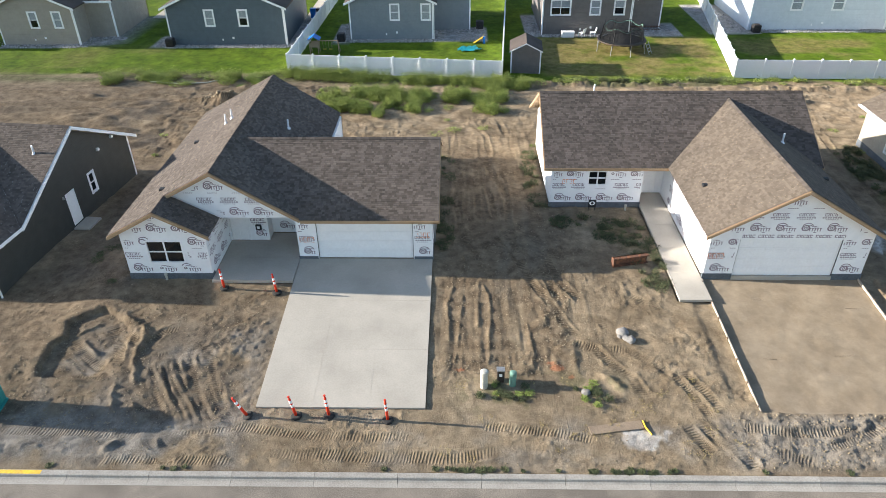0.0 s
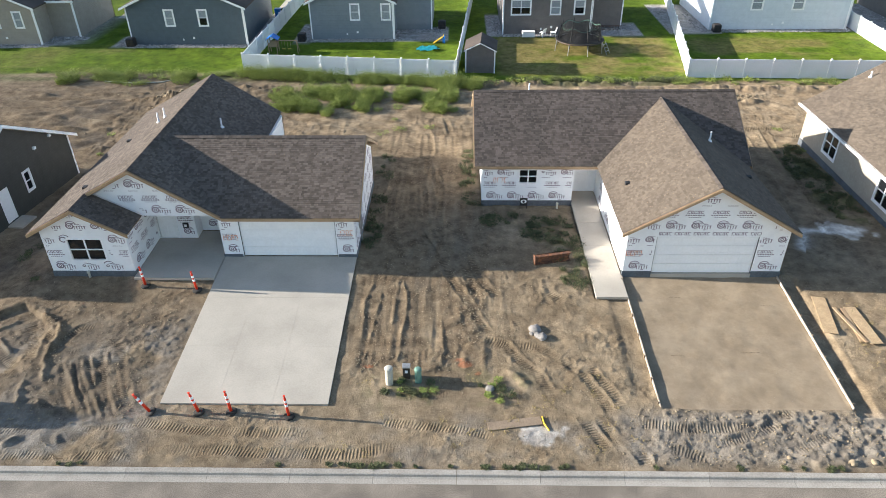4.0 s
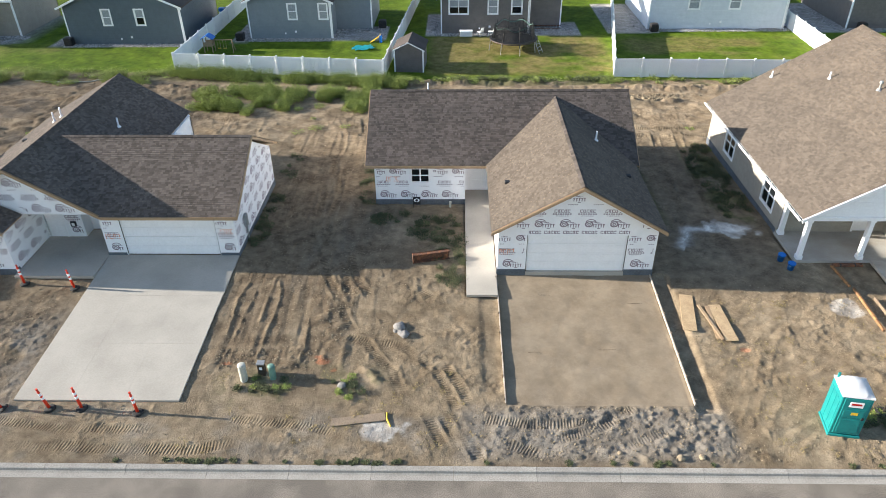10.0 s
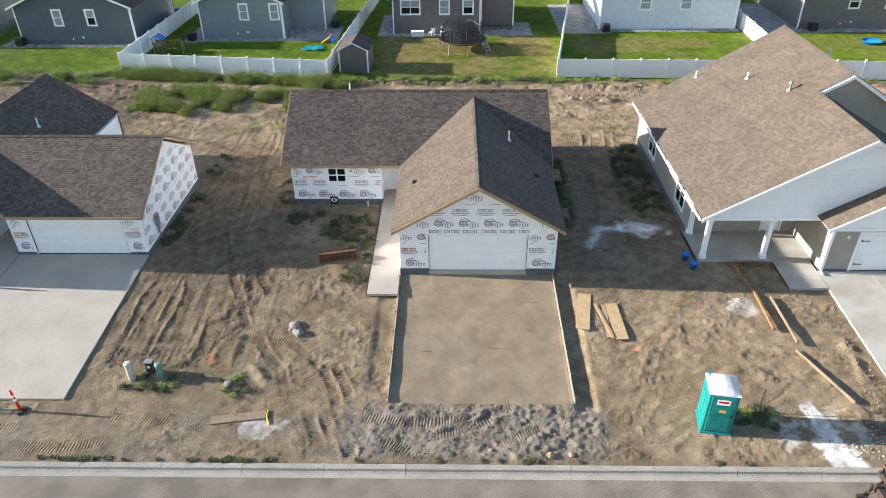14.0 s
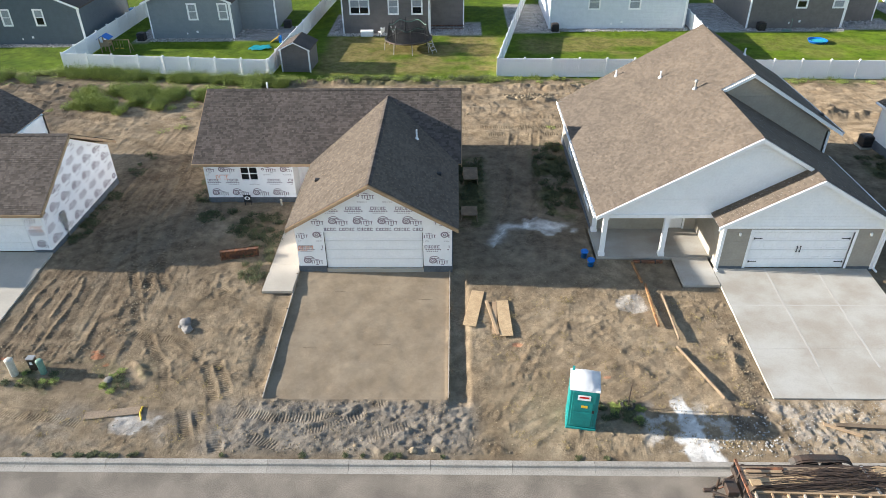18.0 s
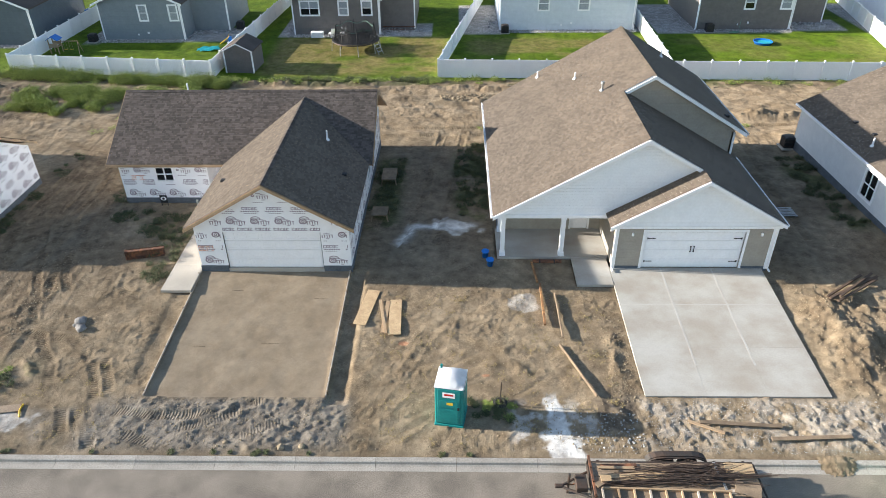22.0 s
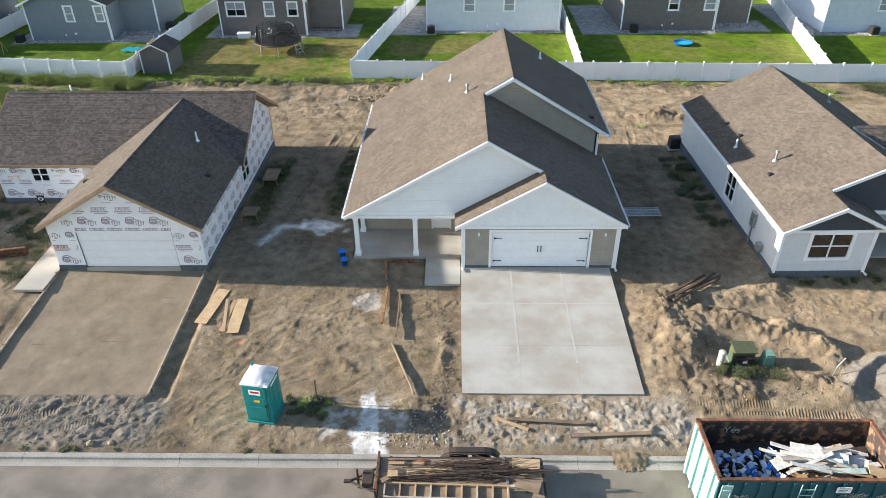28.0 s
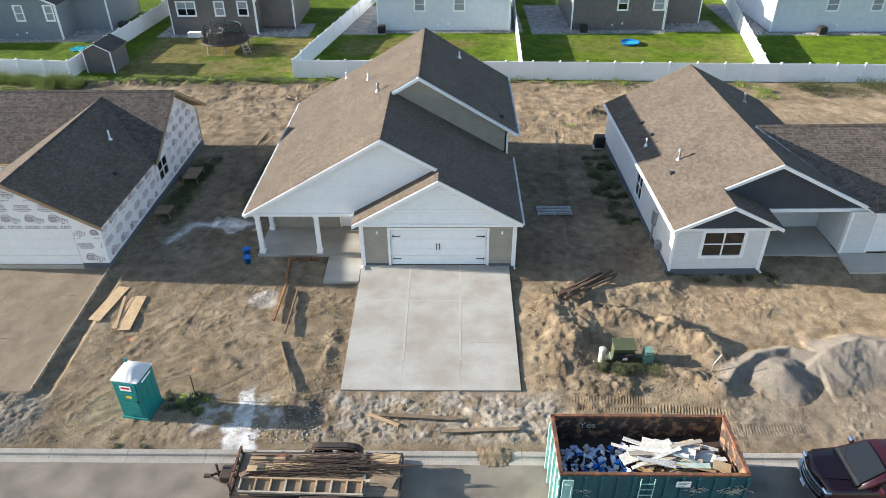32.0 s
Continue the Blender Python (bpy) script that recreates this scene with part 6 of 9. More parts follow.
# ---- vinyl fences behind the lots ----
def fence(name_label, a, b, first_post=True, group="white vinyl fences"):
    a, b = Vector(a), Vector(b)
    root = thing("fence", name_label, "fence", group)
    L = (b - a).length
    n = max(1, round(L / 2.32))
    d = (b - a) / n
    turn = Matrix.Rotation(math.atan2(d.y, d.x), 4, "Z")
    w = d.length
    post = B(-0.065, 0.065, -0.065, 0.065, -0.1, 1.66)
    box(post, -0.08, 0.08, -0.08, 0.08, 1.66, 1.69)
    bmesh.ops.create_cone(post, cap_ends=True, segments=4, radius1=0.10, radius2=0.0, depth=0.07, matrix=Matrix.Translation((0, 0.0, 1.725)) @ Matrix.Rotation(radians(45), 4, "Z"))
    line, k = [], 0.06
    while k < w - 0.06:
        e = min(k + 0.148, w - 0.06)
        line += [(k, -0.012), (e - 0.004, -0.012), (e - 0.002, -0.006)]
        k += 0.15
    pan = prism([(x, y, 0.10) for x, y in line + [(w - 0.06, 0.012), (0.06, 0.012)]], (0, 0, 1.40))
    rail_lo, rail_hi = B(0.065, w - 0.065, -0.03, 0.03, 0.03, 0.17), B(0.065, w - 0.065, -0.03, 0.03, 1.46, 1.60)
    protos = {}
    for nm, bm in (("post", post), ("panel", pan), ("rail", rail_lo), ("top_rail", rail_hi)):
        bmesh.ops.recalc_face_normals(bm, faces=bm.faces)
        me = bpy.data.meshes.new(nm)
        bm.to_mesh(me)
        bm.free()
        me.materials.append(VINYL)
        protos[nm] = me
    for k in range(n + 1):
        p = a + d * k
        z = level(p.y)
        names = (["post"] if (k > 0 or first_post) else []) + (["panel", "rail", "top_rail"] if k < n else [])
        for nm in names:
            o = new(nm, protos[nm])
            o.parent = root
            o.matrix_basis = Matrix.Translation((p.x, p.y, z)) @ turn
    return root


fence("white vinyl privacy fence behind a lawn, weeds at its foot", (-12.7, 42.9, 0), (6.0, 41.15, 0))
fence("white vinyl privacy fence running back between two lawns", (-12.7, 42.9, 0), (-12.1, 70, 0), False)
fence("white vinyl privacy fence running back between two lawns", (6.0, 41.15, 0), (8.0, 70, 0), False)
fence("white vinyl privacy fence along the bare construction lots", (25.75, 41.25, 0), (93, 39.1, 0))
fence("white vinyl privacy fence running back beside a lawn", (25.75, 41.25, 0), (30.8, 70, 0), False)
fence("white vinyl privacy fence running back beside a lawn", (45.7, 40.72, 0), (46.8, 70, 0), False)
fence("white vinyl privacy fence running back beside a lawn", (66.5, 40.01, 0), (72.3, 70, 0), False)


# ---- houses across the back gardens ----
LAWN_Z = -0.25


def back_house(x0, x1, y, siding, label, wins, jog=None, roofm=None, turned_roof=True):
    """A one-storey house seen from behind: walls, openings, white trim, roof; jog is a set-back stretch (x0, x1, depth)."""
    h = thing("house", label, "house", "houses behind the gardens")
    z0, z1 = LAWN_Z - 0.1, LAWN_Z + 3.65
    holes = [(a, b, LAWN_Z + c, LAWN_Z + d) for a, b, c, d, _ in wins]
    wall(h, "x", y, x0, x1, z0, z1, siding, holes)
    for a, b, c, d, g in wins:
        # most panes take the pale grey that paints in the reflected sky
        window(h, "x", y, a, b, LAWN_Z + c, LAWN_Z + d, -1, g, WHITE, 0.08, (SKY_BLIND, SKY_BLIND) if (int(a * 7) % 4) else (GLASSM, SKY_BLIND))
    wall(h, "y", x0, y + 0.16, y + 11, z0, z1, siding)
    wall(h, "y", x1, y + 0.16, y + (jog[2] if jog else 11), z0, z1, siding, into=-1)
    xe = x1
    if jog:
        wall(h, "x", y + jog[2], x1 - 0.16, jog[1], z0, z1, siding)
        wall(h, "y", jog[1], y + jog[2] + 0.16, y + 11, z0, z1, siding, into=-1)
        xe = jog[1]
        part("corner_board", B(jog[1] - 0.11, jog[1] + 0.02, y + jog[2] - 0.02, y + jog[2] + 0.14, z0, z1), WHITE, h)
    wall(h, "x", y + 11, x0, xe, z0, z1, siding, into=-1)
    for cx in (x0, x1 - 0.11):
        part("corner_board", B(cx - 0.01, cx + 0.12, y - 0.02, y + 0.14, z0, z1), WHITE, h)
    mid = (x0 + x1) / 2
    top = z1 + (x1 - x0) / 2 * 0.42
    gable(h, "x", y, [(x0, z1), (x1, z1), (mid, top)], siding)
    rm = roofm or SHING_G
    e = z1 - 0.05
    for s, xx in ((-1, x0 - 0.4), (1, x1 + 0.4)):
        deck = part("roof", prism([(xx, y - 0.4, e - 0.1), (xx, y + 11.4, e - 0.1), (mid, y + 11.4, top + 0.12), (mid, y - 0.4, top + 0.12)], (0, 0, 0.12)), rm, h)
        part("rake_board", beam((mid, y - 0.43, top + 0.2), (xx, y - 0.43, e - 0.0), 0.05, 0.2), WHITE, h)
    if jog:
        part("roof", prism([(x1 - 0.3, y + jog[2] - 0.4, e), (xe + 0.4, y + jog[2] - 0.4, e), (xe + 0.4, y + 8, e + 2.2), (x1 - 0.3, y + 8, e + 2.2)], (0, 0, 0.12)), rm, h)
        part("gutter", B(x1, xe + 0.4, y + jog[2] - 0.5, y + jog[2] - 0.4, e - 0.1, e + 0.1), WHITE, h)
    downspout(h, x1 + 0.07, y - 0.02, LAWN_Z, z1 - 0.1)
    part("wall_vent", B(mid + 0.4, mid + 0.6, y - 0.05, y, LAWN_Z + 0.6, LAWN_Z + 0.8, None, 0.01), WHITE, h)
    part("outlet_cover", B(mid - 0.6, mid - 0.48, y - 0.06, y, LAWN_Z + 0.45, LAWN_Z + 0.62, None, 0.01), WHITE, h)
    # band of river rock round the foot
    rr = random.Random(int(x0 * 10) + 500)
    vs, fs = [], []
    for _ in range(900):
        u = rr.uniform(x0 - 1.2, x1 + 1.0)
        v = y - rr.uniform(0.0, 1.0) if u < x1 else y + rr.uniform(-0.8, (jog[2] if jog else 1.0))
        if u < x0:
            v = y + rr.uniform(-0.9, 6.0)
        rock(vs, fs, rr, u, v, LAWN_Z + 0.02, rr.uniform(0.05, 0.11))
    if jog:
        for _ in range(260):
            rock(vs, fs, rr, rr.uniform(x1, jog[1] + 1.0), y + jog[2] - rr.uniform(0, 1.1), LAWN_Z + 0.03, rr.uniform(0.07, 0.14))
    bed = mesh_ob("rock_border", vs, fs, RIVER)
    tagged(bed, "grey river rock border along a house foundation", "gravel", kind="stuff")
    return h


def rock(vs, fs, rr, x, y, z, r, sq=0.65):
    """A small uneven stone, added to a list of vertices and faces."""
    i = len(vs)
    a0 = rr.uniform(0, 6.28)
    for k in range(5):
        a = a0 + k * 1.2566 + rr.uniform(-0.25, 0.25)
        q = r * rr.uniform(0.75, 1.15)
        vs.append((x + q * math.cos(a), y + q * math.sin(a), z - r * 0.3))
    for k in range(5):
        a = a0 + k * 1.2566 + rr.uniform(-0.3, 0.3)
        q = r * rr.uniform(0.5, 0.75)
        vs.append((x + q * math.cos(a), y + q * math.sin(a), z + r * sq * rr.uniform(0.6, 1.1)))
    for k in range(5):
        j = (k + 1) % 5
        fs.append((i + k, i + j, i + 5 + j, i + 5 + k))
    fs.append((i + 5, i + 6, i + 7, i + 8, i + 9))


G1, G3 = (1, 2), (2, 2)
back_house(-42.7, -35.05, 51.2, BEIGE, "beige house with white trim and paired windows behind a lawn", [(-39.45, -38.65, 1.68, 3.18, G1), (-37.1, -36.3, 1.68, 3.18, G1)], (-35.05, -32.4, 2.6))
back_house(-25.9, -14.5, 51.0, BLUEG, "dark blue-grey house with white trim behind a lawn", [(-22.15, -21.3, 1.85, 3.35, G1), (-18.9, -18.05, 1.85, 3.35, G1)])
back_house(-8.45, -0.2, 52.7, MIDG, "slate grey house with white trim behind a fence", [(-4.4, -3.55, 1.9, 3.4, G1), (-1.35, -0.5, 1.9, 3.4, G1)], (-0.2, 3.5, 3.2))
back_house(10.65, 19.5, 54.2, BRNG, "brown-grey house with white windows behind a lawn", [(11.5, 13.4, 1.95, 3.35, G3), (15.4, 16.35, 1.95, 3.35, G1), (17.75, 18.75, 1.95, 3.35, G1)], (19.5, 23.0, 2.0))
back_house(31.8, 45.6, 55.5, PALEG, "pale grey house with white trim behind a fenced lawn", [(35.7, 36.8, 2.0, 3.4, G1), (39.8, 40.9, 2.0, 3.4, G1)])
back_house(52.0, 61.6, 55.4, BRNG, "mauve-grey house with white trim behind a fenced lawn", [(56.65, 57.65, 2.05, 3.4, G1), (60.3, 61.4, 2.05, 3.4, G1)], (61.6, 66.0, 2.4))
back_house(72.3, 84.6, 54.4, PALEG, "pale grey-blue house with white trim behind a fenced lawn", [(77.4, 78.6, 2.15, 3.4, G1), (81.9, 83.0, 2.15, 3.4, G1)])
back_house(-63, -51, 51.2, MIDG, "slate grey house with white trim behind a lawn", [(-59, -58, 1.75, 3.25, G1)])


def condenser(x, y, z, label):
    root = thing("air_conditioner", label, "air conditioner", "outdoor condensers", m=Matrix.Translation((x, y, z)))
    part("pad", B(-0.5, 0.5, -0.5, 0.5, -0.02, 0.06), CONC, root)
    body = bmesh.new()
    box(body, -0.38, 0.38, -0.38, 0.38, 0.06, 0.82, None, 0.06)
    case = part("casing", body, BLACK, root, "dark louvred casing")
    for k in range(7):
        part("louvre", B(-0.39, 0.39, -0.39, 0.39, 0.13 + k * 0.095, 0.142 + k * 0.095), DSTEEL, case)
    part("fan_guard", turned([(0.31, 0.82), (0.31, 0.85), (0.06, 0.87), (0.03, 0.87)], 18), DSTEEL, root)
    return root


for x, y, z in ((50.0, 26.6, 0.0), (-25.8, 50.5, LAWN_Z), (-9.3, 52.0, LAWN_Z), (-43.8, 50.8, LAWN_Z), (32.3, 54.6, LAWN_Z), (53.2, 54.6, LAWN_Z), (77.2, 53.6, LAWN_Z), (4.5, 56.4, LAWN_Z)):
    condenser(x, y, z if z == LAWN_Z else gz(x, y) + 0.02, "dark grey air conditioner on a concrete pad beside a wall")

# garden shed, trampoline and garden things
S = thing("garden_shed", "dark grey shed with white corner boards and dark roof", "shed", m=Matrix.Translation((8.09, 42.49, level(42.4))) @ Matrix.Rotation(radians(-4), 4, "Z"))
part("body", B(-1.25, 1.25, 0, 2.9, 0, 1.95), BRNG, S)
part("gable", prism([(-1.25, 0.0, 1.95), (1.25, 0.0, 1.95), (0, 0.0, 2.55)], (0, 2.9, 0)), BRNG, S)
for sx in (-1, 1):
    part("roof_panel", prism([(0, -0.12, 2.62), (sx * 1.42, -0.12, 1.93), (sx * 1.42, 3.02, 1.93), (0, 3.02, 2.62)], (0, 0, 0.07)), SHING_G, S)
    part("corner_board", B(sx * 1.25 - 0.06, sx * 1.25 + 0.06, -0.03, 0.06, 0, 1.95), WHITE, S)
    part("rake_board", beam((0, -0.14, 2.66), (sx * 1.42, -0.14, 1.97), 0.04, 0.10), WHITE, S)
T = thing("trampoline", "round black trampoline with a net enclosure on a lawn", "trampoline", m=Matrix.Translation((17.65, 49.1, LAWN_Z)) @ Matrix.Scale(1.18, 4))
ring = bmesh.new()
for k in range(24):
    a, b = k * math.pi / 12, (k + 1) * math.pi / 12
    tube(ring, (1.9 * math.cos(a), 1.9 * math.sin(a), 0.85), (1.9 * math.cos(b), 1.9 * math.sin(b), 0.85), 0.05, None, 6, False)
part("frame_ring", ring, DSTEEL, T)
part("mat", turned([(1.62, 0.84), (1.62, 0.86)], 24), MESHB, T)
pad_ = bmesh.new()
bmesh.ops.create_circle(pad_, segments=24, radius=1.9, matrix=Matrix.Translation((0, 0.0, 0.91)))
bmesh.ops.create_circle(pad_, segments=24, radius=1.6, matrix=Matrix.Translation((0, 0.0, 0.91)))
bmesh.ops.bridge_loops(pad_, edges=pad_.edges[:])
part("edge_pad", pad_, BLACK, T)
for k in range(8):
    a = k * math.pi / 4 + 0.2
    c, s = math.cos(a), math.sin(a)
    part("leg", TUBE((1.9 * c, 1.9 * s, 0.85), (2.0 * c, 2.0 * s, 0.0), 0.03, None, 6), STEEL, T)
    p = part("net_pole", TUBE((1.8 * c, 1.8 * s, 0.5), (1.52 * c, 1.52 * s, 2.1), 0.03, None, 6), BLACK, T)
net = bmesh.new()
rim = lambda a: 1.95 + 0.12 * math.cos(6 * a)  # the top sags between the poles
for k in range(150):
    a = 2 * math.pi * k / 150
    c, s = math.cos(a), math.sin(a)
    tube(net, (1.72 * c, 1.72 * s, 0.9), (1.5 * c, 1.5 * s, rim(a)), 0.009, None, 3, False)
for k in range(16):
    t = k / 15
    for i in range(30):
        a, b = 2 * math.pi * i / 30, 2 * math.pi * (i + 1) / 30
        r = 1.72 - 0.22 * t
        tube(net, (r * math.cos(a), r * math.sin(a), 0.9 + (rim(a) - 0.9) * t), (r * math.cos(b), r * math.sin(b), 0.9 + (rim(b) - 0.9) * t), 0.008, None, 3, False)
edge = bmesh.new()
for i in range(48):
    a, b = 2 * math.pi * i / 48, 2 * math.pi * (i + 1) / 48
    tube(edge, (1.5 * math.cos(a), 1.5 * math.sin(a), rim(a) - 0.1), (1.5 * math.cos(b), 1.5 * math.sin(b), rim(b) - 0.1), 0.022, None, 4, False)
part("net_piping", edge, GREENP, T, "green piping round the net")
part("net", net, MESHB, T, "black safety net")
lad = tube(tube(bmesh.new(), (1.9, -0.85, 0.9), (2.3, -1.0, 0), 0.025, None, 6), (1.6, -1.25, 0.9), (2.0, -1.4, 0), 0.025, None, 6)
for k in range(3):
    f = 0.2 + k * 0.28
    tube(lad, (1.9 + 0.4 * f, -0.85 - 0.15 * f, 0.9 * (1 - f)), (1.6 + 0.4 * f, -1.25 - 0.15 * f, 0.9 * (1 - f)), 0.03, None, 6)
part("ladder", lad, STEEL, T)
P_ = thing("paddling_pool", "round bright blue plastic paddling pool on a lawn", "paddling pool", m=Matrix.Translation((57.16, 50.49, LAWN_Z)))
part("shell", turned([(0.78, 0.0), (0.88, 0.26), (0.92, 0.27), (0.90, 0.24), (0.78, 0.06), (0.02, 0.05)], 24), BLUEP, P_, smooth=True)
part("water", turned([(0.80, 0.12), (0.80, 0.125)], 24), AQUA, P_)
Q = thing("play_set", "small wooden play set with a blue roof and swing beam", "play set", m=Matrix.Translation((-11.3, 48.48, LAWN_Z)) @ Matrix.Diagonal((0.78, 0.78, 0.78, 1)))
for sx in (-0.5, 0.5):
    for sy in (-0.5, 0.5):
        part("post", B(sx - 0.05, sx + 0.05, sy - 0.05, sy + 0.05, 0, 1.75), BARE, Q)
part("deck", B(-0.55, 0.55, -0.55, 0.55, 0.8, 0.87), BARE, Q)
for sy in (-0.54, 0.54):
    part("side_panel", B(-0.5, 0.5, sy - 0.02, sy + 0.02, 0.9, 1.3), BARE, Q)
for sx in (-1, 1):
    part("roof_panel", prism([(0, -0.7, 2.1), (sx * 0.75, -0.7, 1.65), (sx * 0.75, 0.7, 1.65), (0, 0.7, 2.1)], (0, 0, 0.05)), BLUEP, Q, "blue canopy")
part("swing_beam", TUBE((0.5, 0, 1.45), (2.9, 0, 1.45), 0.05), BARE, Q)
for sy in (-0.5, 0.5):
    part("swing_leg", TUBE((2.85, 0, 1.45), (3.0, sy, 0), 0.045), BARE, Q)
for sx in (1.2, 1.9):
    sw = part("swing_seat", B(sx - 0.2, sx + 0.2, -0.09, 0.09, 0.42, 0.46), YELLOW, Q, "yellow seat")
    for dx in (-0.18, 0.18):
        part("rope", TUBE((sx + dx, 0, 0.44), (sx + dx, 0, 1.43), 0.015, None, 5), BARE, sw)
W_ = thing("splash_mat", "crumpled aqua plastic sheet on the lawn", "toy", m=Matrix.Translation((3.34, 49.27, LAWN_Z + 0.02)))
bm = bmesh.new()
rr = random.Random(4)
vs = [[bm.verts.new(((i - 4) * 0.24 * (1 + 0.2 * math.sin(j)), (j - 3) * 0.26 * (1 + 0.2 * math.cos(i)), 0.04 + rr.uniform(0, 0.18))) for i in range(9)] for j in range(7)]
for j in range(6):
    for i in range(8):
        if (i, j) not in ((0, 0), (7, 5), (0, 5), (7, 0), (6, 0)):
            bm.faces.new((vs[j][i], vs[j][i + 1], vs[j + 1][i + 1], vs[j + 1][i]))
bmesh.ops.solidify(bm, geom=bm.faces[:], thickness=0.02)
part("sheet", bm, AQUA, W_, smooth=True)
Y_ = thing("toy_slide", "yellow plastic toddler slide on the lawn", "toy", m=Matrix.Translation((4.36, 51.34, LAWN_Z)))
part("chute", prism([(-0.6, -0.2, 0.05), (0.3, -0.2, 0.65), (0.3, 0.2, 0.65), (-0.6, 0.2, 0.05)], (0.03, 0, -0.06)), YELLOW, Y_)
part("ladder", B(0.3, 0.55, -0.2, 0.2, 0, 0.68, None, 0.03), BLUEP, Y_)
part("handrail", TUBE((0.4, -0.22, 0.68), (0.4, -0.22, 0.95), 0.03), YELLOW, Y_)
for x, y in ((14.6, 53.3), (15.7, 53.4)):
    c = thing("garden_chair", "white plastic garden chair on the lawn", "chair", "garden chairs", m=Matrix.Translation((x, y, LAWN_Z)) @ Matrix.Rotation(radians(x * 40), 4, "Z"))
    part("seat", B(-0.25, 0.25, -0.25, 0.25, 0.40, 0.45, None, 0.015), WHITE, c)
    part("backrest", prism([(-0.25, 0.22, 0.45), (0.25, 0.22, 0.45), (0.2, 0.36, 0.9), (-0.2, 0.36, 0.9)], (0, 0.03, 0)), WHITE, c)
    for sx in (-0.21, 0.21):
        for sy in (-0.21, 0.21):
            part("leg", B(sx - 0.025, sx + 0.025, sy - 0.025, sy + 0.025, 0, 0.4), WHITE, c)
# parked car and bins glimpsed between the far houses
car = thing("car", "white parked car between two far houses", "car", m=Matrix.Translation((-29.13, 66.53, LAWN_Z)) @ Matrix.Rotation(radians(80), 4, "Z"))
part("body", prism([(-2.2, -0.9, 0.35), (2.2, -0.9, 0.35), (2.25, -0.9, 0.85), (1.2, -0.9, 0.98), (0.5, -0.9, 1.5), (-1.9, -0.9, 1.52), (-2.25, -0.9, 0.95)], (0, 1.8, 0)), WHITE, car)
part("side_window", B(-1.7, 0.5, -0.915, 0.915, 1.0, 1.38), GLASSM, car)
for sx in (-1.4, 1.4):
    for sy in (-0.8, 0.8):
        part("wheel", TUBE((sx, sy - 0.12, 0.34), (sx, sy + 0.12, 0.34), 0.34, None, 16), RUBBER, car)
for x, m_ in ((-12.9, BLACK), (-13.6, BLUEP)):
    b = thing("wheelie_bin", "lidded refuse bin beside a far house", "bin", "refuse bins", m=Matrix.Translation((x, 60.8, LAWN_Z)))
    part("body", prism([(-0.25, -0.28, 0), (0.25, -0.28, 0), (0.3, -0.28, 1.0), (-0.3, -0.28, 1.0)], (0, 0.56, 0)), m_, b)
    part("lid", B(-0.32, 0.32, -0.34, 0.32, 1.0, 1.07, None, 0.02), m_, b)
slab("driveway", "pale concrete drive between far houses", [(-31.6, -27.0, 61, 76), (-14.5, -12.5, 60, 76)], LAWN_Z + 0.05, LAWN_Z + 0.05, 60, 76, CONC)

# ---- weeds ----
def weeds(name, label, spots, material, seed, blades=70):
    """Clumps of narrow leaves on stalks, as one mass."""
    rr = random.Random(seed)
    vs, fs = [], []
    for x, y, r, h in spots:
        z = gz(x, y)
        for _ in range(int(blades * (0.5 + r))):
            a, q = rr.uniform(0, 6.283), r * math.sqrt(rr.random())
            bx, by = x + q * math.cos(a), y + q * math.sin(a)
            hh = h * rr.uniform(0.45, 1.2) * (1 - 0.45 * q / r)
            lx, ly = rr.gauss(0, 0.25) * hh + 0.3 * q * math.cos(a), rr.gauss(0, 0.25) * hh + 0.3 * q * math.sin(a)
            n = rr.randint(4, 6)
            for k in range(n):
                t = (k + 0.6) / n
                px, py, pz = bx + lx * t, by + ly * t, z + hh * t
                a2, le = rr.uniform(0, 6.283), rr.uniform(0.11, 0.22) * (1.15 - 0.5 * t) * (0.45 + h * 0.6)
                wx_, wy_ = -math.sin(a2) * le * 0.14, math.cos(a2) * le * 0.14
                ex, ey, ez = px + math.cos(a2) * le, py + math.sin(a2) * le, pz + le * rr.uniform(0.1, 0.9)
                i = len(vs)
                mx, my, mz = (px + ex) / 2, (py + ey) / 2, (pz + ez) / 2 + 0.02
                vs += [(px, py, pz), (mx + wx_, my + wy_, mz), (ex, ey, ez), (mx - wx_, my - wy_, mz)]
                fs.append((i, i + 1, i + 2, i + 3))
    return tagged(mesh_ob(name, vs, fs, material), label, "weeds", kind="stuff")


rr = random.Random(12)
tall, low, dark = [], [], []
BELT = [(-7.9, 37.3), (-6.6, 37.7), (-6.3, 35.3), (-5.6, 38.7), (-4.6, 36.9), (-3.8, 34.2), (-3.7, 38.0), (-2.9, 35.9), (-2.5, 38.0), (-1.2, 37.2), (-0.9, 34.7), (-0.6, 38.0), (1.6, 36.2), (2.7, 37.9), (4.0, 36.9), (4.3, 34.6), (5.5, 36.5), (-7.1, 35.0), (-5.5, 34.8), (4.8, 38.6)]
for bx_, by_ in BELT:  # belt of bushy weeds behind the first houses
    for k in range(4):
        tall.append((bx_ + rr.gauss(0, 0.45), float(np.interp(by_ + rr.gauss(0, 0.5), *PLAN)), rr.uniform(0.35, 0.65), rr.uniform(0.7, 1.35)))
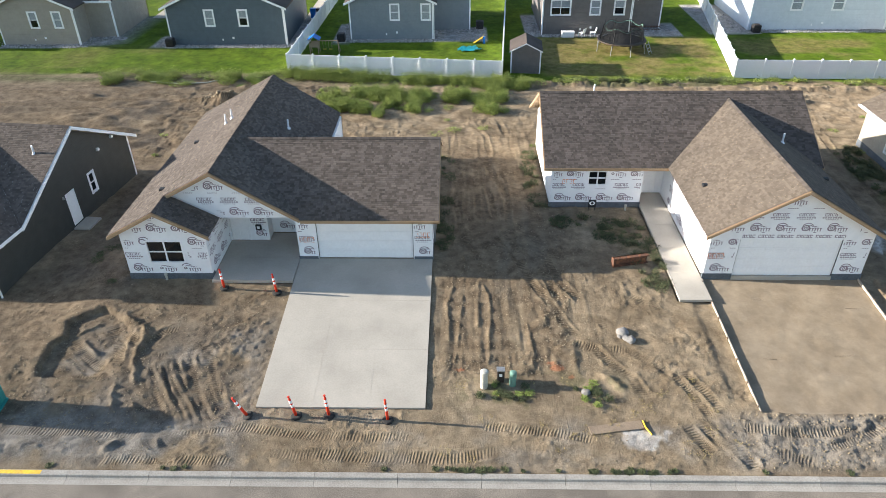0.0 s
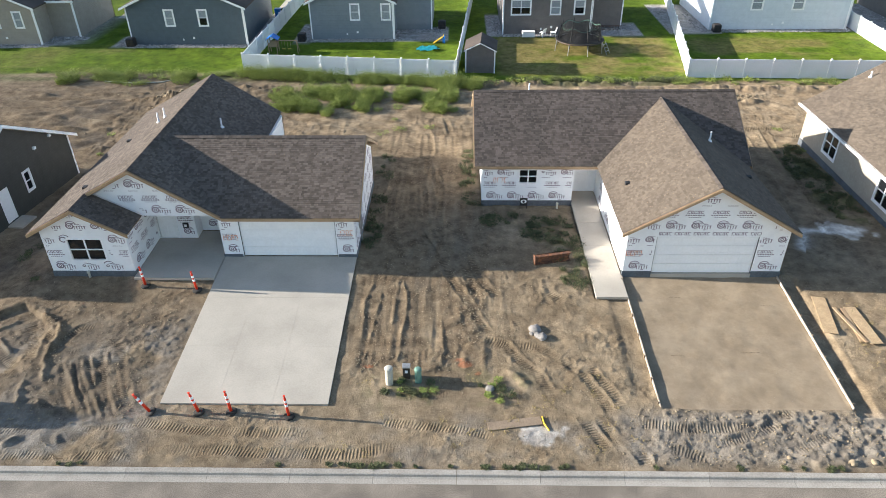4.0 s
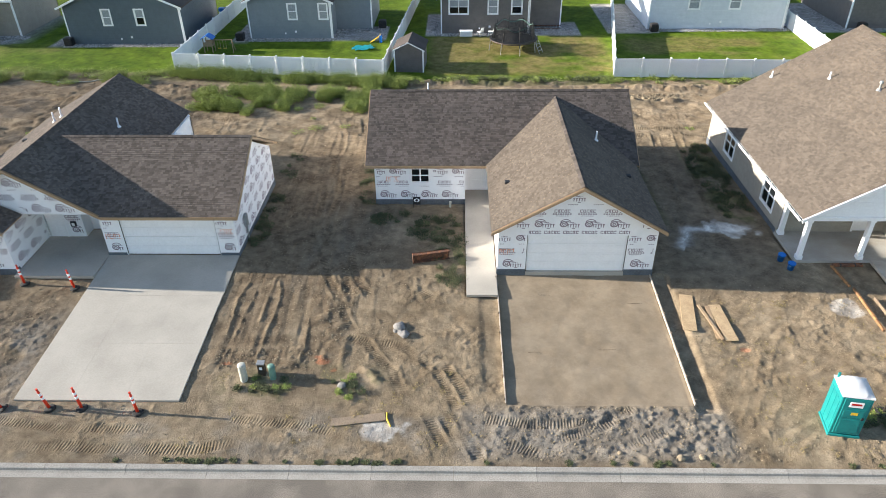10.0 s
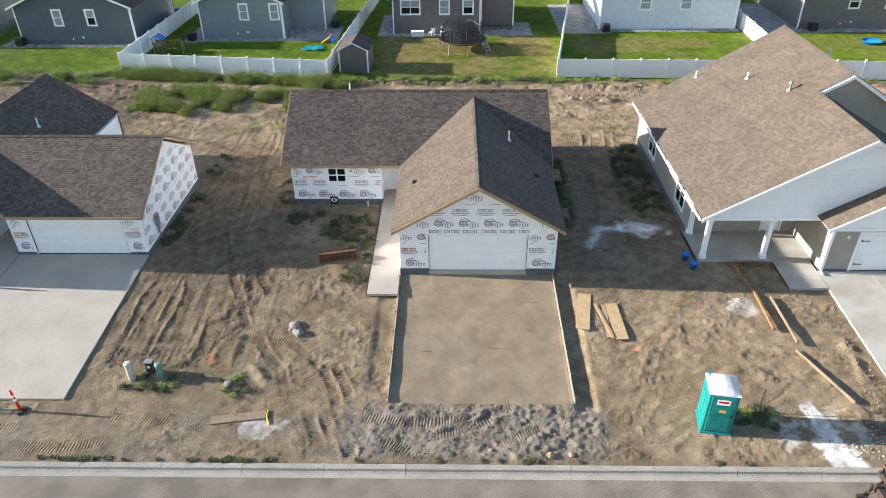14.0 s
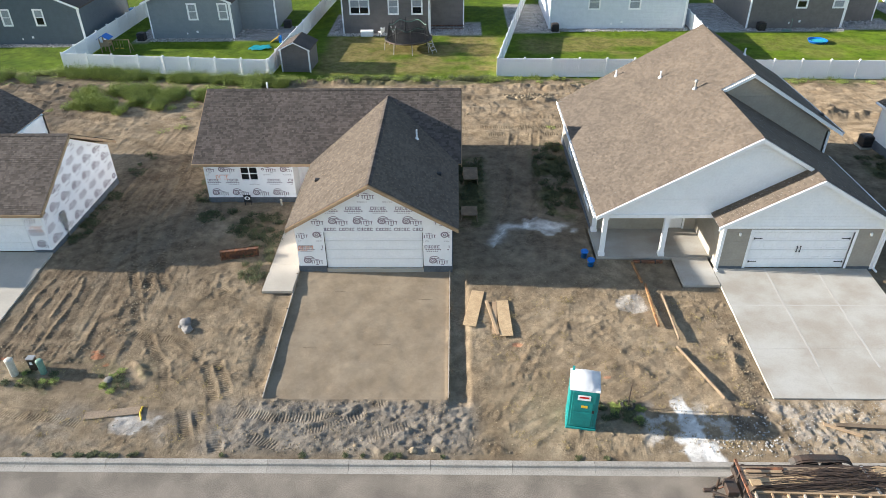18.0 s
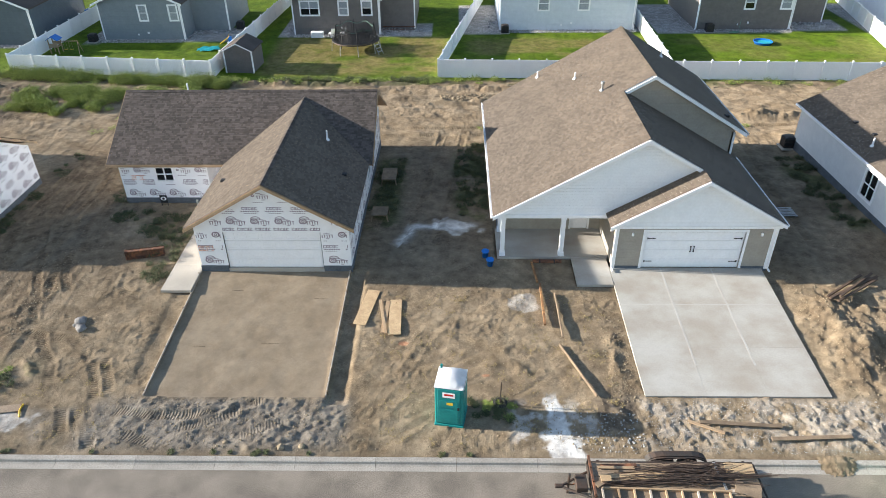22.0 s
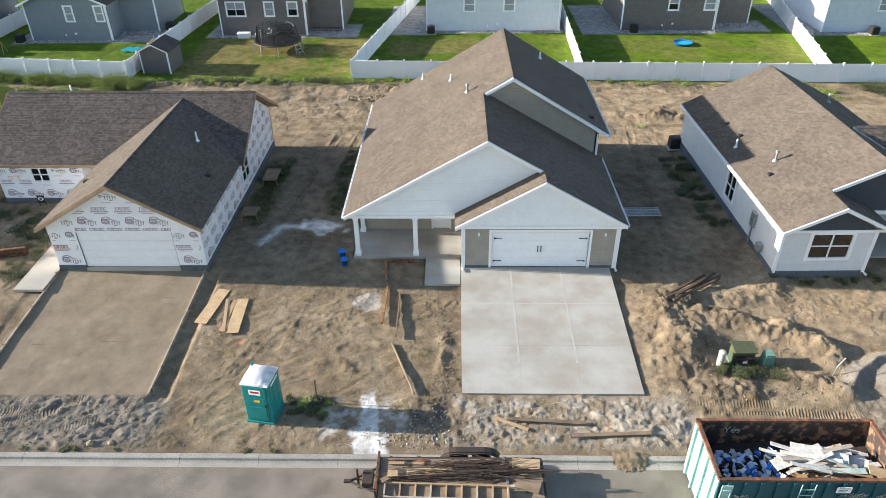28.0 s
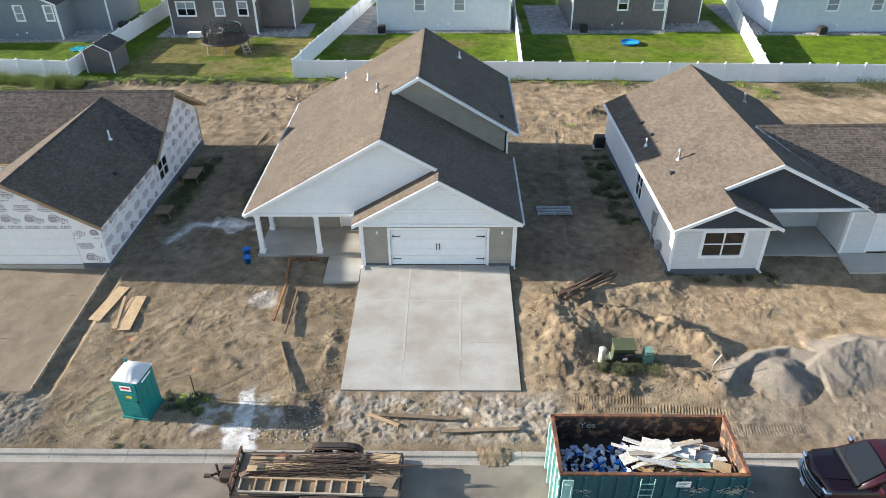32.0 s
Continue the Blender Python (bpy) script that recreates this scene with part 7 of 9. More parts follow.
for k in range(100):  # along the foot of the first fence
    x = rr.uniform(-12.8, 7.6) if k < 84 else rr.uniform(-29, -13)
    big = vn(np.array([x * 0.9]), np.array([0.5]), 6)[0] > -0.3 or x < -13
    tall.append((x, 42.7 - 0.14 * (x + 13) - rr.uniform(0.2, 1.3) if x > -13 else rr.uniform(40.0, 41.6), rr.uniform(0.4, 0.75) if big else 0.3, rr.uniform(0.7, 1.2) if big else 0.4))
for k in range(44):  # smaller ones between
    low.append((rr.uniform(-10, 6), rr.uniform(33.6, 38.6), rr.uniform(0.2, 0.45), rr.uniform(0.2, 0.5)))
for k in range(70):  # unmown edge of the dry lawn
    x = rr.uniform(9.5, 26)
    (low if k % 3 == 0 else dark).append((x, 40.4 + rr.uniform(-0.5, 0.5), rr.uniform(0.25, 0.5), rr.uniform(0.25, 0.5)))
for k in range(120):
    x = rr.uniform(-32, 60)
    low.append((x, float(np.interp(x, [-60, -14, 5.8, 9, 25, 90], [43.0, 42.8, 41.0, 40.7, 40.6, 40.0])) - rr.uniform(-0.2, 1.3), rr.uniform(0.2, 0.6), rr.uniform(0.2, 0.55)))
for k in range(20):
    dark.append((rr.uniform(66, 80), rr.uniform(36.5, 39.0), rr.uniform(0.5, 1.0), rr.uniform(0.5, 1.0)))
    low.append((rr.uniform(58, 66), rr.uniform(35.8, 39.2), rr.uniform(0.3, 0.6), rr.uniform(0.3, 0.6)))
for k in range(14):
    low.append((rr.uniform(-26, -14), rr.uniform(39, 42), rr.uniform(0.3, 0.6), rr.uniform(0.3, 0.8)))
for x0, x1, y0, y1, n, h in ((7.6, 9.4, 16.2, 17.6, 14, 0.2), (9.6, 12.4, 14.8, 17.2, 30, 0.2), (27.3, 29.2, 17, 27.4, 70, 0.28), (22.3, 23.8, 17, 25, 36, 0.25), (48.6, 50.3, 16, 25, 55, 0.25), (1.1, 2.0, 14, 26, 26, 0.22), (-17.5, -14.5, 11, 24, 30, 0.18), (11.2, 12.6, 10.6, 15.2, 24, 0.3), (6.5, 7.4, 18.5, 27, 20, 0.3)):
    for k in range(n):
        dark.append((rr.uniform(x0, x1), rr.uniform(y0, y1), rr.uniform(0.12, 0.35), h * rr.uniform(0.5, 1.3)))
for k in range(26):  # patches over the front lots
    cx_, cy_ = rr.choice(((3.9, 4.1), (5.0, 4.1), (7.6, 4.2), (7.9, 4.0), (7.2, 4.8)))
    (low if k % 3 == 0 else dark).append((cx_ + rr.gauss(0, 0.35), cy_ + rr.gauss(0, 0.25), rr.uniform(0.06, 0.2), rr.uniform(0.06, 0.24)))
for k in range(18):
    (low if k % 3 == 0 else dark).append((rr.uniform(27.7, 29.8), rr.uniform(2.0, 3.4), rr.uniform(0.1, 0.22), rr.uniform(0.05, 0.25)))
for k in range(24):
    dark.append((rr.uniform(46.2, 48.9), rr.uniform(4.2, 4.9), rr.uniform(0.1, 0.3), rr.uniform(0.15, 0.4)))
for k in range(48):
    dark.append((rr.choice((rr.uniform(-21, 31), rr.gauss(7.5, 1.6), rr.gauss(2.5, 0.8))), rr.uniform(0.2, 0.34), rr.uniform(0.03, 0.12), rr.uniform(0.015, 0.05)))
for k in range(16):
    low.append((rr.uniform(-18.5, -15.5), rr.uniform(0.4, 1.4), rr.uniform(0.1, 0.25), rr.uniform(0.1, 0.3)))
for k in range(14):
    dark.append((rr.uniform(50.4, 56), rr.uniform(10.3, 10.9), rr.uniform(0.08, 0.3), rr.uniform(0.08, 0.3)))
for k in range(34):
    low.append((rr.uniform(-20, 62), rr.uniform(26, 34), rr.uniform(0.15, 0.5), rr.uniform(0.08, 0.22)))
weeds("tall_weeds", "tall grey-green weeds on the bare ground behind the houses", tall, LEAF, 1, 120)
weeds("dark_weeds", "deep green weeds along fences and house walls", dark, LEAF_D, 2, 60)
weeds("low_weeds", "low patchy weeds on bare soil", low, LEAF, 3, 64)
straw = [(rr.uniform(23, 34), rr.uniform(0.8, 9.5), rr.uniform(0.2, 0.5), rr.uniform(0.02, 0.05)) for k in range(70)] + [(rr.uniform(1.5, 13), rr.uniform(0.5, 5), rr.uniform(0.15, 0.4), rr.uniform(0.02, 0.04)) for k in range(24)]
weeds("dry_straw", "flattened dry grass on the bare soil", straw, STRAW, 4, 14)


# ---- loose stones and clods ----
def scatter(name, label, zones, material, seed, category="stones"):
    rr = random.Random(seed)
    vs, fs = [], []
    for x0, x1, y0, y1, n, r0, r1 in zones:
        for _ in range(n):
            x, y = rr.uniform(x0, x1), rr.uniform(y0, y1)
            r = r0 + (r1 - r0) * rr.random() ** 3
            rock(vs, fs, rr, x, y, gz(x, y) + r * 0.1, r)
    return tagged(mesh_ob(name, vs, fs, material), label, category, kind="stuff")


scatter("soil_clods", "loose tan clods of earth on the lots", [(-20, 14, 0.5, 11, 3000, 0.008, 0.045), (23, 34, 0.5, 11, 2600, 0.008, 0.045), (1.6, 8.6, 5.2, 12.6, 2600, 0.008, 0.04), (1.6, 8.4, 12.6, 24, 1800, 0.010, 0.045), (-17, -7, 2, 9.5, 2400, 0.008, 0.05), (43.4, 51.5, 3.0, 10.6, 4200, 0.008, 0.05), (33.8, 34.9, 3, 8.2, 500, 0.010, 0.055), (6.2, 7.6, 6.8, 10.6, 240, 0.012, 0.06), (1.6, 6.2, 5.1, 6.2, 260, 0.012, 0.06), (13.0, 23, 0.4, 3.1, 1300, 0.010, 0.05), (-22, 60, 30, 41, 900, 0.02, 0.10), (26, 30, 35.4, 37, 160, 0.06, 0.18), (-18, -15, 35.8, 37.4, 160, 0.05, 0.18), (2, 9, 10, 30, 500, 0.012, 0.05)], CLOD, 5, "soil")
scatter("chalky_clods", "grey-white lumps of spoil in front of the drive", [(34.8, 44.4, 0.4, 3.1, 3200, 0.008, 0.030), (31.8, 34.6, 0.4, 2.4, 420, 0.012, 0.06)], CHALKCLOD, 6, "soil")
scatter("loose_gravel", "grey gravel spread over the heap and round it", [(51, 58, 0.8, 7.2, 3000, 0.008, 0.022)], STONE, 7, "gravel")
for x, y, r in ((9.66, 7.7, 0.30), (9.93, 7.19, 0.24), (9.75, 7.34, 0.18), (9.5, 7.48, 0.13), (7.5, 4.16, 0.2), (20.6, 0.53, 0.15), (18.4, 0.77, 0.10), (21.4, 0.58, 0.13)):
    rr = random.Random(int(x * 100))
    bm = bmesh.new()
    bmesh.ops.create_icosphere(bm, subdivisions=2, radius=r)
    for v in bm.verts:
        v.co *= 1 + 0.28 * noise.noise(v.co * (2.2 / r) + Vector((x, y, 0)))
        v.co.z *= 0.6
        v.co += Vector((x, y, gz(x, y) + r * 0.2))
    tagged(part("boulder", bm, STONE if y > 3 else CLOD), "rough grey lump of stone on bare soil", "stone", "loose boulders")


# ---- small board on legs by the wrapped house ----
sg = thing("yard_sign", "small black board with a white ring on short legs", "sign", m=Matrix.Translation((9.95, 18.35, gz(9.95, 18.35))))
for sx in (-0.2, 0.17):
    part("leg", B(sx, sx + 0.03, 0.0, 0.03, -0.03, 0.72), BLACK, sg)
panel = part("panel", B(-0.22, 0.22, -0.02, -0.003, 0.22, 0.72, None, 0.004), BLACK, sg)
part("ring", turned([(0.0, 0.0), (0.17, 0.0), (0.17, 0.006), (0.0, 0.006)], 20), WHITE, panel, "white ring").matrix_local = Matrix.Translation((0, -0.02, 0.5)) @ Matrix.Diagonal((1, 1, 0.72, 1)) @ Matrix.Rotation(math.pi / 2, 4, "X")
part("dot", turned([(0.0, 0.0), (0.08, 0.0), (0.08, 0.006), (0.0, 0.006)], 16), BLACK, panel, "black middle").matrix_local = Matrix.Translation((0, -0.027, 0.5)) @ Matrix.Rotation(math.pi / 2, 4, "X")

# ---- cones, pedestals, toilet ----
def cone(x, y, tilt, z=None):
    root = thing("delineator_post", "red-orange traffic post with white bands and a black rubber base", "traffic cone", "traffic posts", m=Matrix.Translation((x, y, (gz(x, y) if z is None else z))) @ Matrix.Rotation(radians(tilt[0]), 4, "X") @ Matrix.Rotation(radians(tilt[1]), 4, "Y"))
    part("base", turned([(0.24, 0.0), (0.24, 0.05), (0.2, 0.08), (0.08, 0.10)], 8), RUBBER, root)
    part("post", turned([(0.062, 0.08), (0.058, 0.55), (0.052, 1.02), (0.035, 1.06)], 12), CONE_O, root, smooth=True)
    for z0 in (0.58, 0.80):
        part("reflective_band", turned([(0.061, z0), (0.060, z0 + 0.13)], 12), WHITE, root, "white reflective band")
    part("handle", turned([(0.035, 1.06), (0.025, 1.10), (0.05, 1.12), (0.045, 1.16)], 10), CONE_O, root)


for x, y, t in ((-6.12, 2.8, (4, -22)), (-4.17, 2.8, (2, -9)), (-2.87, 2.82, (0, -4)), (-0.52, 2.63, (0, -3)), (-9.2, 10.67, (0, -3)), (-6.55, 10.35, (2, -4))):
    cone(x, y, t)


def pedestal(x, y, h, r, material, label, dome=True):
    root = thing("utility_pedestal", label, "utility pedestal", "utility pedestals", m=Matrix.Translation((x, y, gz(x, y) - 0.05)))
    part("tube", turned([(r, 0), (r, h - 0.12)], 14), material, root)
    part("cap", turned([(r * 1.08, h - 0.14), (r * 1.08, h - 0.05), (r * 0.7, h), (r * 0.2, h + 0.01)], 14), material, root)


pedestal(3.32, 4.46, 0.95, 0.16, PVC, "pale plastic cable pedestal standing in weeds")
pedestal(4.52, 4.57, 0.80, 0.14, GREENP, "pale green plastic cable pedestal standing in weeds")
m_ = thing("meter_pedestal", "dark grey utility box standing in weeds", "utility pedestal", m=Matrix.Translation((4.02, 4.81, gz(4.02, 4.81) - 0.05)))
part("body", B(-0.15, 0.15, -0.12, 0.12, 0, 0.62, None, 0.015), DSTEEL, m_)
part("lid", B(-0.17, 0.17, -0.14, 0.14, 0.62, 0.68, None, 0.01), STEEL, m_)
part("tag", B(-0.06, 0.06, -0.125, -0.12, 0.35, 0.5), WHITE, m_)
pedestal(46.37, 5.04, 0.85, 0.15, PVC, "pale plastic marker post beside a transformer")
tr = thing("transformer", "olive green pad transformer with open front beside dug earth", "transformer", m=Matrix.Translation((47.34, 5.15, gz(47.36, 5.0) - 0.05)) @ Matrix.Scale(0.84, 4))
part("pad", B(-0.62, 0.62, -0.5, 0.55, -0.1, 0.14, None, 0.01), GREENP, tr)
part("cabinet", B(-0.54, 0.54, -0.15, 0.5, 0.14, 1.0, None, 0.02), GREENM, tr)
part("lid", prism([(-0.58, -0.3, 0.95), (0.58, -0.3, 0.95), (0.58, 0.54, 1.06), (-0.58, 0.54, 1.06)], (0, 0, 0.05)), GREENM, tr)
part("door", B(-0.46, 0.46, -0.36, -0.15, 0.14, 0.66, None, 0.02), BLACK, tr, "dark open compartment")
part("label_plate", B(-0.12, 0.12, -0.366, -0.362, 0.35, 0.5), WHITE, tr)
part("warning_plate", B(0.0, 0.12, -0.366, -0.36, 0.50, 0.60), CONE_O, tr)
gb_ = thing("cable_box", "pale green ribbed cable box beside a transformer", "utility box", m=Matrix.Translation((48.36, 5.05, gz(48.36, 5.0) - 0.05)))
part("body", prism([(-0.24, -0.2, 0), (0.24, -0.2, 0), (0.18, -0.2, 0.75), (-0.18, -0.2, 0.75)], (0, 0.4, 0)), GREENP, gb_)
for k in range(5):
    part("rib", B(-0.235 + k * 0.012, 0.235 - k * 0.012, -0.225, -0.2, 0.1 + k * 0.13, 0.14 + k * 0.13), GREENP, gb_)
rod = thing("bent_rod", "thin bent metal rod stuck in the soil", "rod", m=Matrix.Translation((50.99, 4.42, gz(50.99, 4.42))))
part("shaft", tube(tube(bmesh.new(), (0, 0, -0.1), (0.05, 0, 0.5), 0.02, None, 6), (0.05, 0, 0.5), (0.3, 0.05, 0.95), 0.02, None, 6), STEEL, rod)
stake = thing("stake", "thin dark stake with a loop of wire in weeds", "stake", m=Matrix.Translation((29.1, 2.8, gz(29.1, 2.8))))
part("shaft", TUBE((0, 0, -0.1), (0.02, 0, 1.2), 0.025, None, 6), DSTEEL, stake)
part("coil", turned([(0.28, 0.02), (0.30, 0.10), (0.2, 0.14), (0.16, 0.05)], 14), RUBBER, stake)


def toilet(x, y, turn, label):
    root = thing("portable_toilet", label, "portable toilet", "portable toilets", m=Matrix.Translation((x, y, gz(x, y) - 0.02)) @ Matrix.Rotation(radians(turn), 4, "Z"))
    part("skid", B(-0.58, 0.58, -0.6, 0.6, 0, 0.12, None, 0.02), TEAL, root)
    body = part("body", B(-0.55, 0.55, -0.55, 0.57, 0.12, 2.06, None, 0.03), TEAL, root)
    for sx in (-0.55, 0.55):
        for sy in (-0.35, 0.0, 0.35):
            part("wall_rib", B(sx - 0.018, sx + 0.018, sy - 0.12, sy + 0.12, 0.25, 1.75, None, 0.012), TEAL, body)
    door = part("door", B(-0.44, 0.44, -0.585, -0.55, 0.18, 1.98, None, 0.012), TEAL, root)
    part("door_panel", B(-0.36, 0.36, -0.60, -0.585, 0.28, 0.95, None, 0.01), TEAL, door)
    part("door_panel", B(-0.36, 0.36, -0.60, -0.585, 1.05, 1.42, None, 0.01), TEAL, door)
    part("latch", B(0.34, 0.42, -0.62, -0.585, 0.98, 1.1), BLACK, door)
    sign = part("sign", B(-0.24, 0.24, -0.592, -0.586, 1.58, 1.84), WHITE, door, "white sign with a red bar")
    part("sign_bar", B(-0.18, 0.18, -0.596, -0.592, 1.68, 1.77), REDP, sign)
    part("notice", B(-0.08, 0.16, -0.604, -0.60, 1.2, 1.33), YELLOW, door, "yellow notice")
    part("side_sign", B(0.57, 0.576, -0.3, 0.35, 1.82, 1.92), WHITE, body)
    roof = bmesh.new()
    n = 7
    g = [[roof.verts.new((-0.575 + 1.15 * i / (n - 1), -0.575 + 1.17 * j / (n - 1), 2.06 + 0.30 * (1 - abs(2 * i / (n - 1) - 1) ** 2.6) * (1 - abs(2 * j / (n - 1) - 1) ** 2.6))) for i in range(n)] for j in range(n)]
    for j in range(n - 1):
        for i in range(n - 1):
            roof.faces.new((g[j][i], g[j][i + 1], g[j + 1][i + 1], g[j + 1][i]))
    bmesh.ops.solidify(roof, geom=roof.faces[:], thickness=0.03)
    part("roof", roof, VINYL, root, "translucent white domed roof", smooth=True)
    part("roof_rim", B(-0.57, 0.57, -0.57, 0.59, 2.0, 2.07, None, 0.02), VINYL, root)
    part("vent_stack", TUBE((-0.45, 0.45, 2.1), (-0.45, 0.45, 2.3), 0.05), TEAL, root)


toilet(27.12, 2.2, -9, "teal portable toilet with a white roof on bare soil")
toilet(-16.75, 3.0, 4, "teal portable toilet at the edge of the dug lot")


# ---- lumber, plywood, forms ----
def board(x0, y0, x1, y1, w, th, material, label, name="board", lift=0.0, group="loose boards"):
    L = math.hypot(x1 - x0, y1 - y0)
    z = max(gz(x0, y0), gz(x1, y1), gz((x0 + x1) / 2, (y0 + y1) / 2)) + lift + 0.01
    za, zb = max(gz(x0, y0), z - 0.12 - lift) + lift + 0.015, max(gz(x1, y1), z - 0.12 - lift) + lift + 0.015
    m = Matrix.Translation(((x0 + x1) / 2, (y0 + y1) / 2, (za + zb) / 2)) @ Matrix.Rotation(math.atan2(y1 - y0, x1 - x0), 4, "Z") @ Matrix.Rotation(-math.atan2(zb - za, L), 4, "Y")
    ob = part(name, B(-L / 2, L / 2, -w / 2, w / 2, 0, th, None, 0.004), material)
    ob.matrix_basis = m
    return tagged(ob, label, "board" if name == "board" else "plywood", group)


board(22.82, 7.48, 23.28, 10.0, 0.62, 0.02, PLY, "pale plywood offcut lying on bare soil", "plywood_sheet")
board(24.5, 6.81, 24.4, 9.27, 0.58, 0.02, PLY, "pale plywood offcut lying on bare soil", "plywood_sheet")
board(23.65, 9.22, 24.1, 6.86, 0.14, 0.04, BARE, "pale timber stud lying across plywood", lift=0.05)
board(23.95, 6.95, 24.05, 9.17, 0.2, 0.03, BARE, "pale timber offcut lying on soil", lift=0.02)
board(31.46, 10.44, 31.40, 7.41, 0.10, 0.12, ANGLE, "orange rusty steel angle lying on bare soil")
board(32.11, 9.72, 32.11, 6.56, 0.06, 0.15, OLDWOOD, "weathered timber on edge lying on bare soil")
board(31.95, 6.24, 33.1, 3.2, 0.06, 0.14, OLDWOOD, "weathered timber on edge on bare soil")
board(31.35, 10.6, 31.2, 12.3, 0.1, 0.1, ANGLE, "bent rusty steel angle near the porch")
board(36.45, 1.87, 37.71, 1.29, 0.14, 0.04, BARE, "pale timber offcut on chalky spoil", lift=0.05)
board(36.87, 1.81, 40.03, 1.66, 0.18, 0.05, OLDWOOD, "weathered form board on chalky spoil", lift=0.04)
board(39.41, 1.03, 42.47, 1.1, 0.18, 0.05, OLDWOOD, "weathered form board on chalky spoil", lift=0.04)
board(7.34, 2.16, 9.45, 2.52, 0.42, 0.03, DECK, "weathered plank lying on tyre-marked soil")
yp = thing("pipe_offcut", "short curved yellow plastic pipe lying on the soil", "pipe", m=Matrix.Translation((9.5, 2.3, gz(9.5, 2.3) + 0.04)))
part("tube", tube(tube(bmesh.new(), (0.0, 0.4, 0.02), (0.03, 0.05, 0.03), 0.035, None, 8), (0.03, 0.05, 0.03), (0.2, -0.3, 0.0), 0.035, None, 8), YELLOW, yp)
for k, (a, b, c, d) in enumerate(((44.9, 8.88, 47.7, 10.71), (45.2, 8.69, 48.0, 10.62), (45.0, 9.27, 47.4, 11.0), (45.4, 8.98, 47.9, 11.0), (45.1, 9.07, 48.1, 10.81))):
    board(a, b, c, d, 0.11, 0.09, DARKWOOD, "dark timber in a loose stack on dug earth", lift=0.04 + 0.05 * k)
st = thing("steel_box_beam", "rusty steel form box lying on weeds", "steel beam", m=Matrix.Translation((10.95, 12.79, gz(10.95, 12.79))) @ Matrix.Rotation(radians(13), 4, "Z"))
part("web", B(-0.95, 0.95, -0.03, 0.03, 0.0, 0.48), RUST, st)
part("flange", B(-0.95, 0.95, -0.22, 0.03, 0.0, 0.04), RUST, st)
part("flange", B(-0.95, 0.95, -0.22, 0.03, 0.44, 0.48), RUST, st)
part("end_plate", B(-0.97, -0.93, -0.24, 0.05, 0, 0.5), RUST, st)
lv = thing("spirit_level_box", "long orange tool case on the ground by the porch", "tool case", m=Matrix.Translation((32.0, 12.3, gz(32.0, 12.3))))
part("case", B(-0.75, 0.75, -0.09, 0.09, 0, 0.14, None, 0.02), RUST, lv)
part("strap", B(-0.4, -0.34, -0.095, 0.095, 0, 0.145), BLACK, lv)
part("strap", B(0.34, 0.4, -0.095, 0.095, 0, 0.145), BLACK, lv)
# form boards round the drive not yet poured
F_ = thing("drive_forms", "timber form boards staked round a levelled sand drive", "formwork")
for fx in (14.27, 21.9):
    part("form_board", prism([(fx - 0.022, 3.22, -0.90), (fx + 0.022, 3.22, -0.90), (fx + 0.022, 3.22, -0.60), (fx - 0.022, 3.22, -0.60)], (0, 8.3, 0.54)), FORMW, F_)
    for k in range(7):
        y = 3.4 + k * 1.3
        part("stake", B(fx + (-0.075 if fx < 18 else 0.022), fx + (-0.022 if fx < 18 else 0.075), y, y + 0.05, -0.95, -0.55 + 0.065 * (y - 3.3)), OLDWOOD, F_)
for k, (x, y) in enumerate(((16.2, 10.04), (20.4, 9.46), (18.5, 6.37), (15.4, 6.18))):
    o = part("rebar_pin", TUBE((x, y, gz(x, y) + 0.02), (x + 0.6 + 0.1 * (k % 3), y - 0.03 * (k % 2), gz(x + 0.6, y) + 0.02), 0.005, None, 5), DSTEEL)
    tagged(o, "thin steel rod lying on levelled sand", "steel rod", "loose rods")
for x, y in ((28.83, 12.79), (29.05, 12.06)):
    b = thing("bucket", "blue plastic bucket with white residue on bare soil", "bucket", "blue buckets", m=Matrix.Translation((x, y, gz(x, y))) @ Matrix.Rotation(radians(6), 4, "X"))
    part("shell", turned([(0.15, 0), (0.18, 0.40), (0.19, 0.40), (0.175, 0.39), (0.14, 0.04), (0.02, 0.03)], 16), BLUEP, b, smooth=True)
    part("rim", turned([(0.185, 0.34), (0.20, 0.36), (0.20, 0.40), (0.185, 0.41)], 16), BLUEP, b)
    part("handle", tube(tube(bmesh.new(), (-0.19, 0, 0.36), (-0.12, -0.14, 0.28), 0.008, None, 5), (-0.12, -0.14, 0.28), (0.19, 0, 0.36), 0.008, None, 5), STEEL, b)
pl = thing("slatted_pallet", "grey slatted pallet leaning flat on bare ground", "pallet", m=Matrix.Translation((45.75, 17.45, gz(45.75, 17.45))))
for k in range(6):
    part("slat", B(-1.02, 1.02, -0.5 + k * 0.18, -0.4 + k * 0.18, 0.09, 0.115), STEEL, pl)
for sx in (-0.95, 0, 0.95):
    part("runner", B(sx - 0.05, sx + 0.05, -0.5, 0.5, 0, 0.09), STEEL, pl)
for x, y, s in ((22.95, 16.88, 0.5), (23.1, 21.75, 0.8)):
    o = thing("scaffold_trestle", "rough timber trestle with planks beside a wrapped wall", "trestle", "site trestles", m=Matrix.Translation((x, y, gz(x, y))))
    part("platform", B(-0.45, 0.45, -s, s, 0.42, 0.48), OLDWOOD, o)
    for sx in (-0.4, 0.4):
        for sy in (-s + 0.08, s - 0.08):
            part("leg", TUBE((sx * 1.2, sy, 0), (sx, sy, 0.42), 0.04, None, 6), OLDWOOD, o)
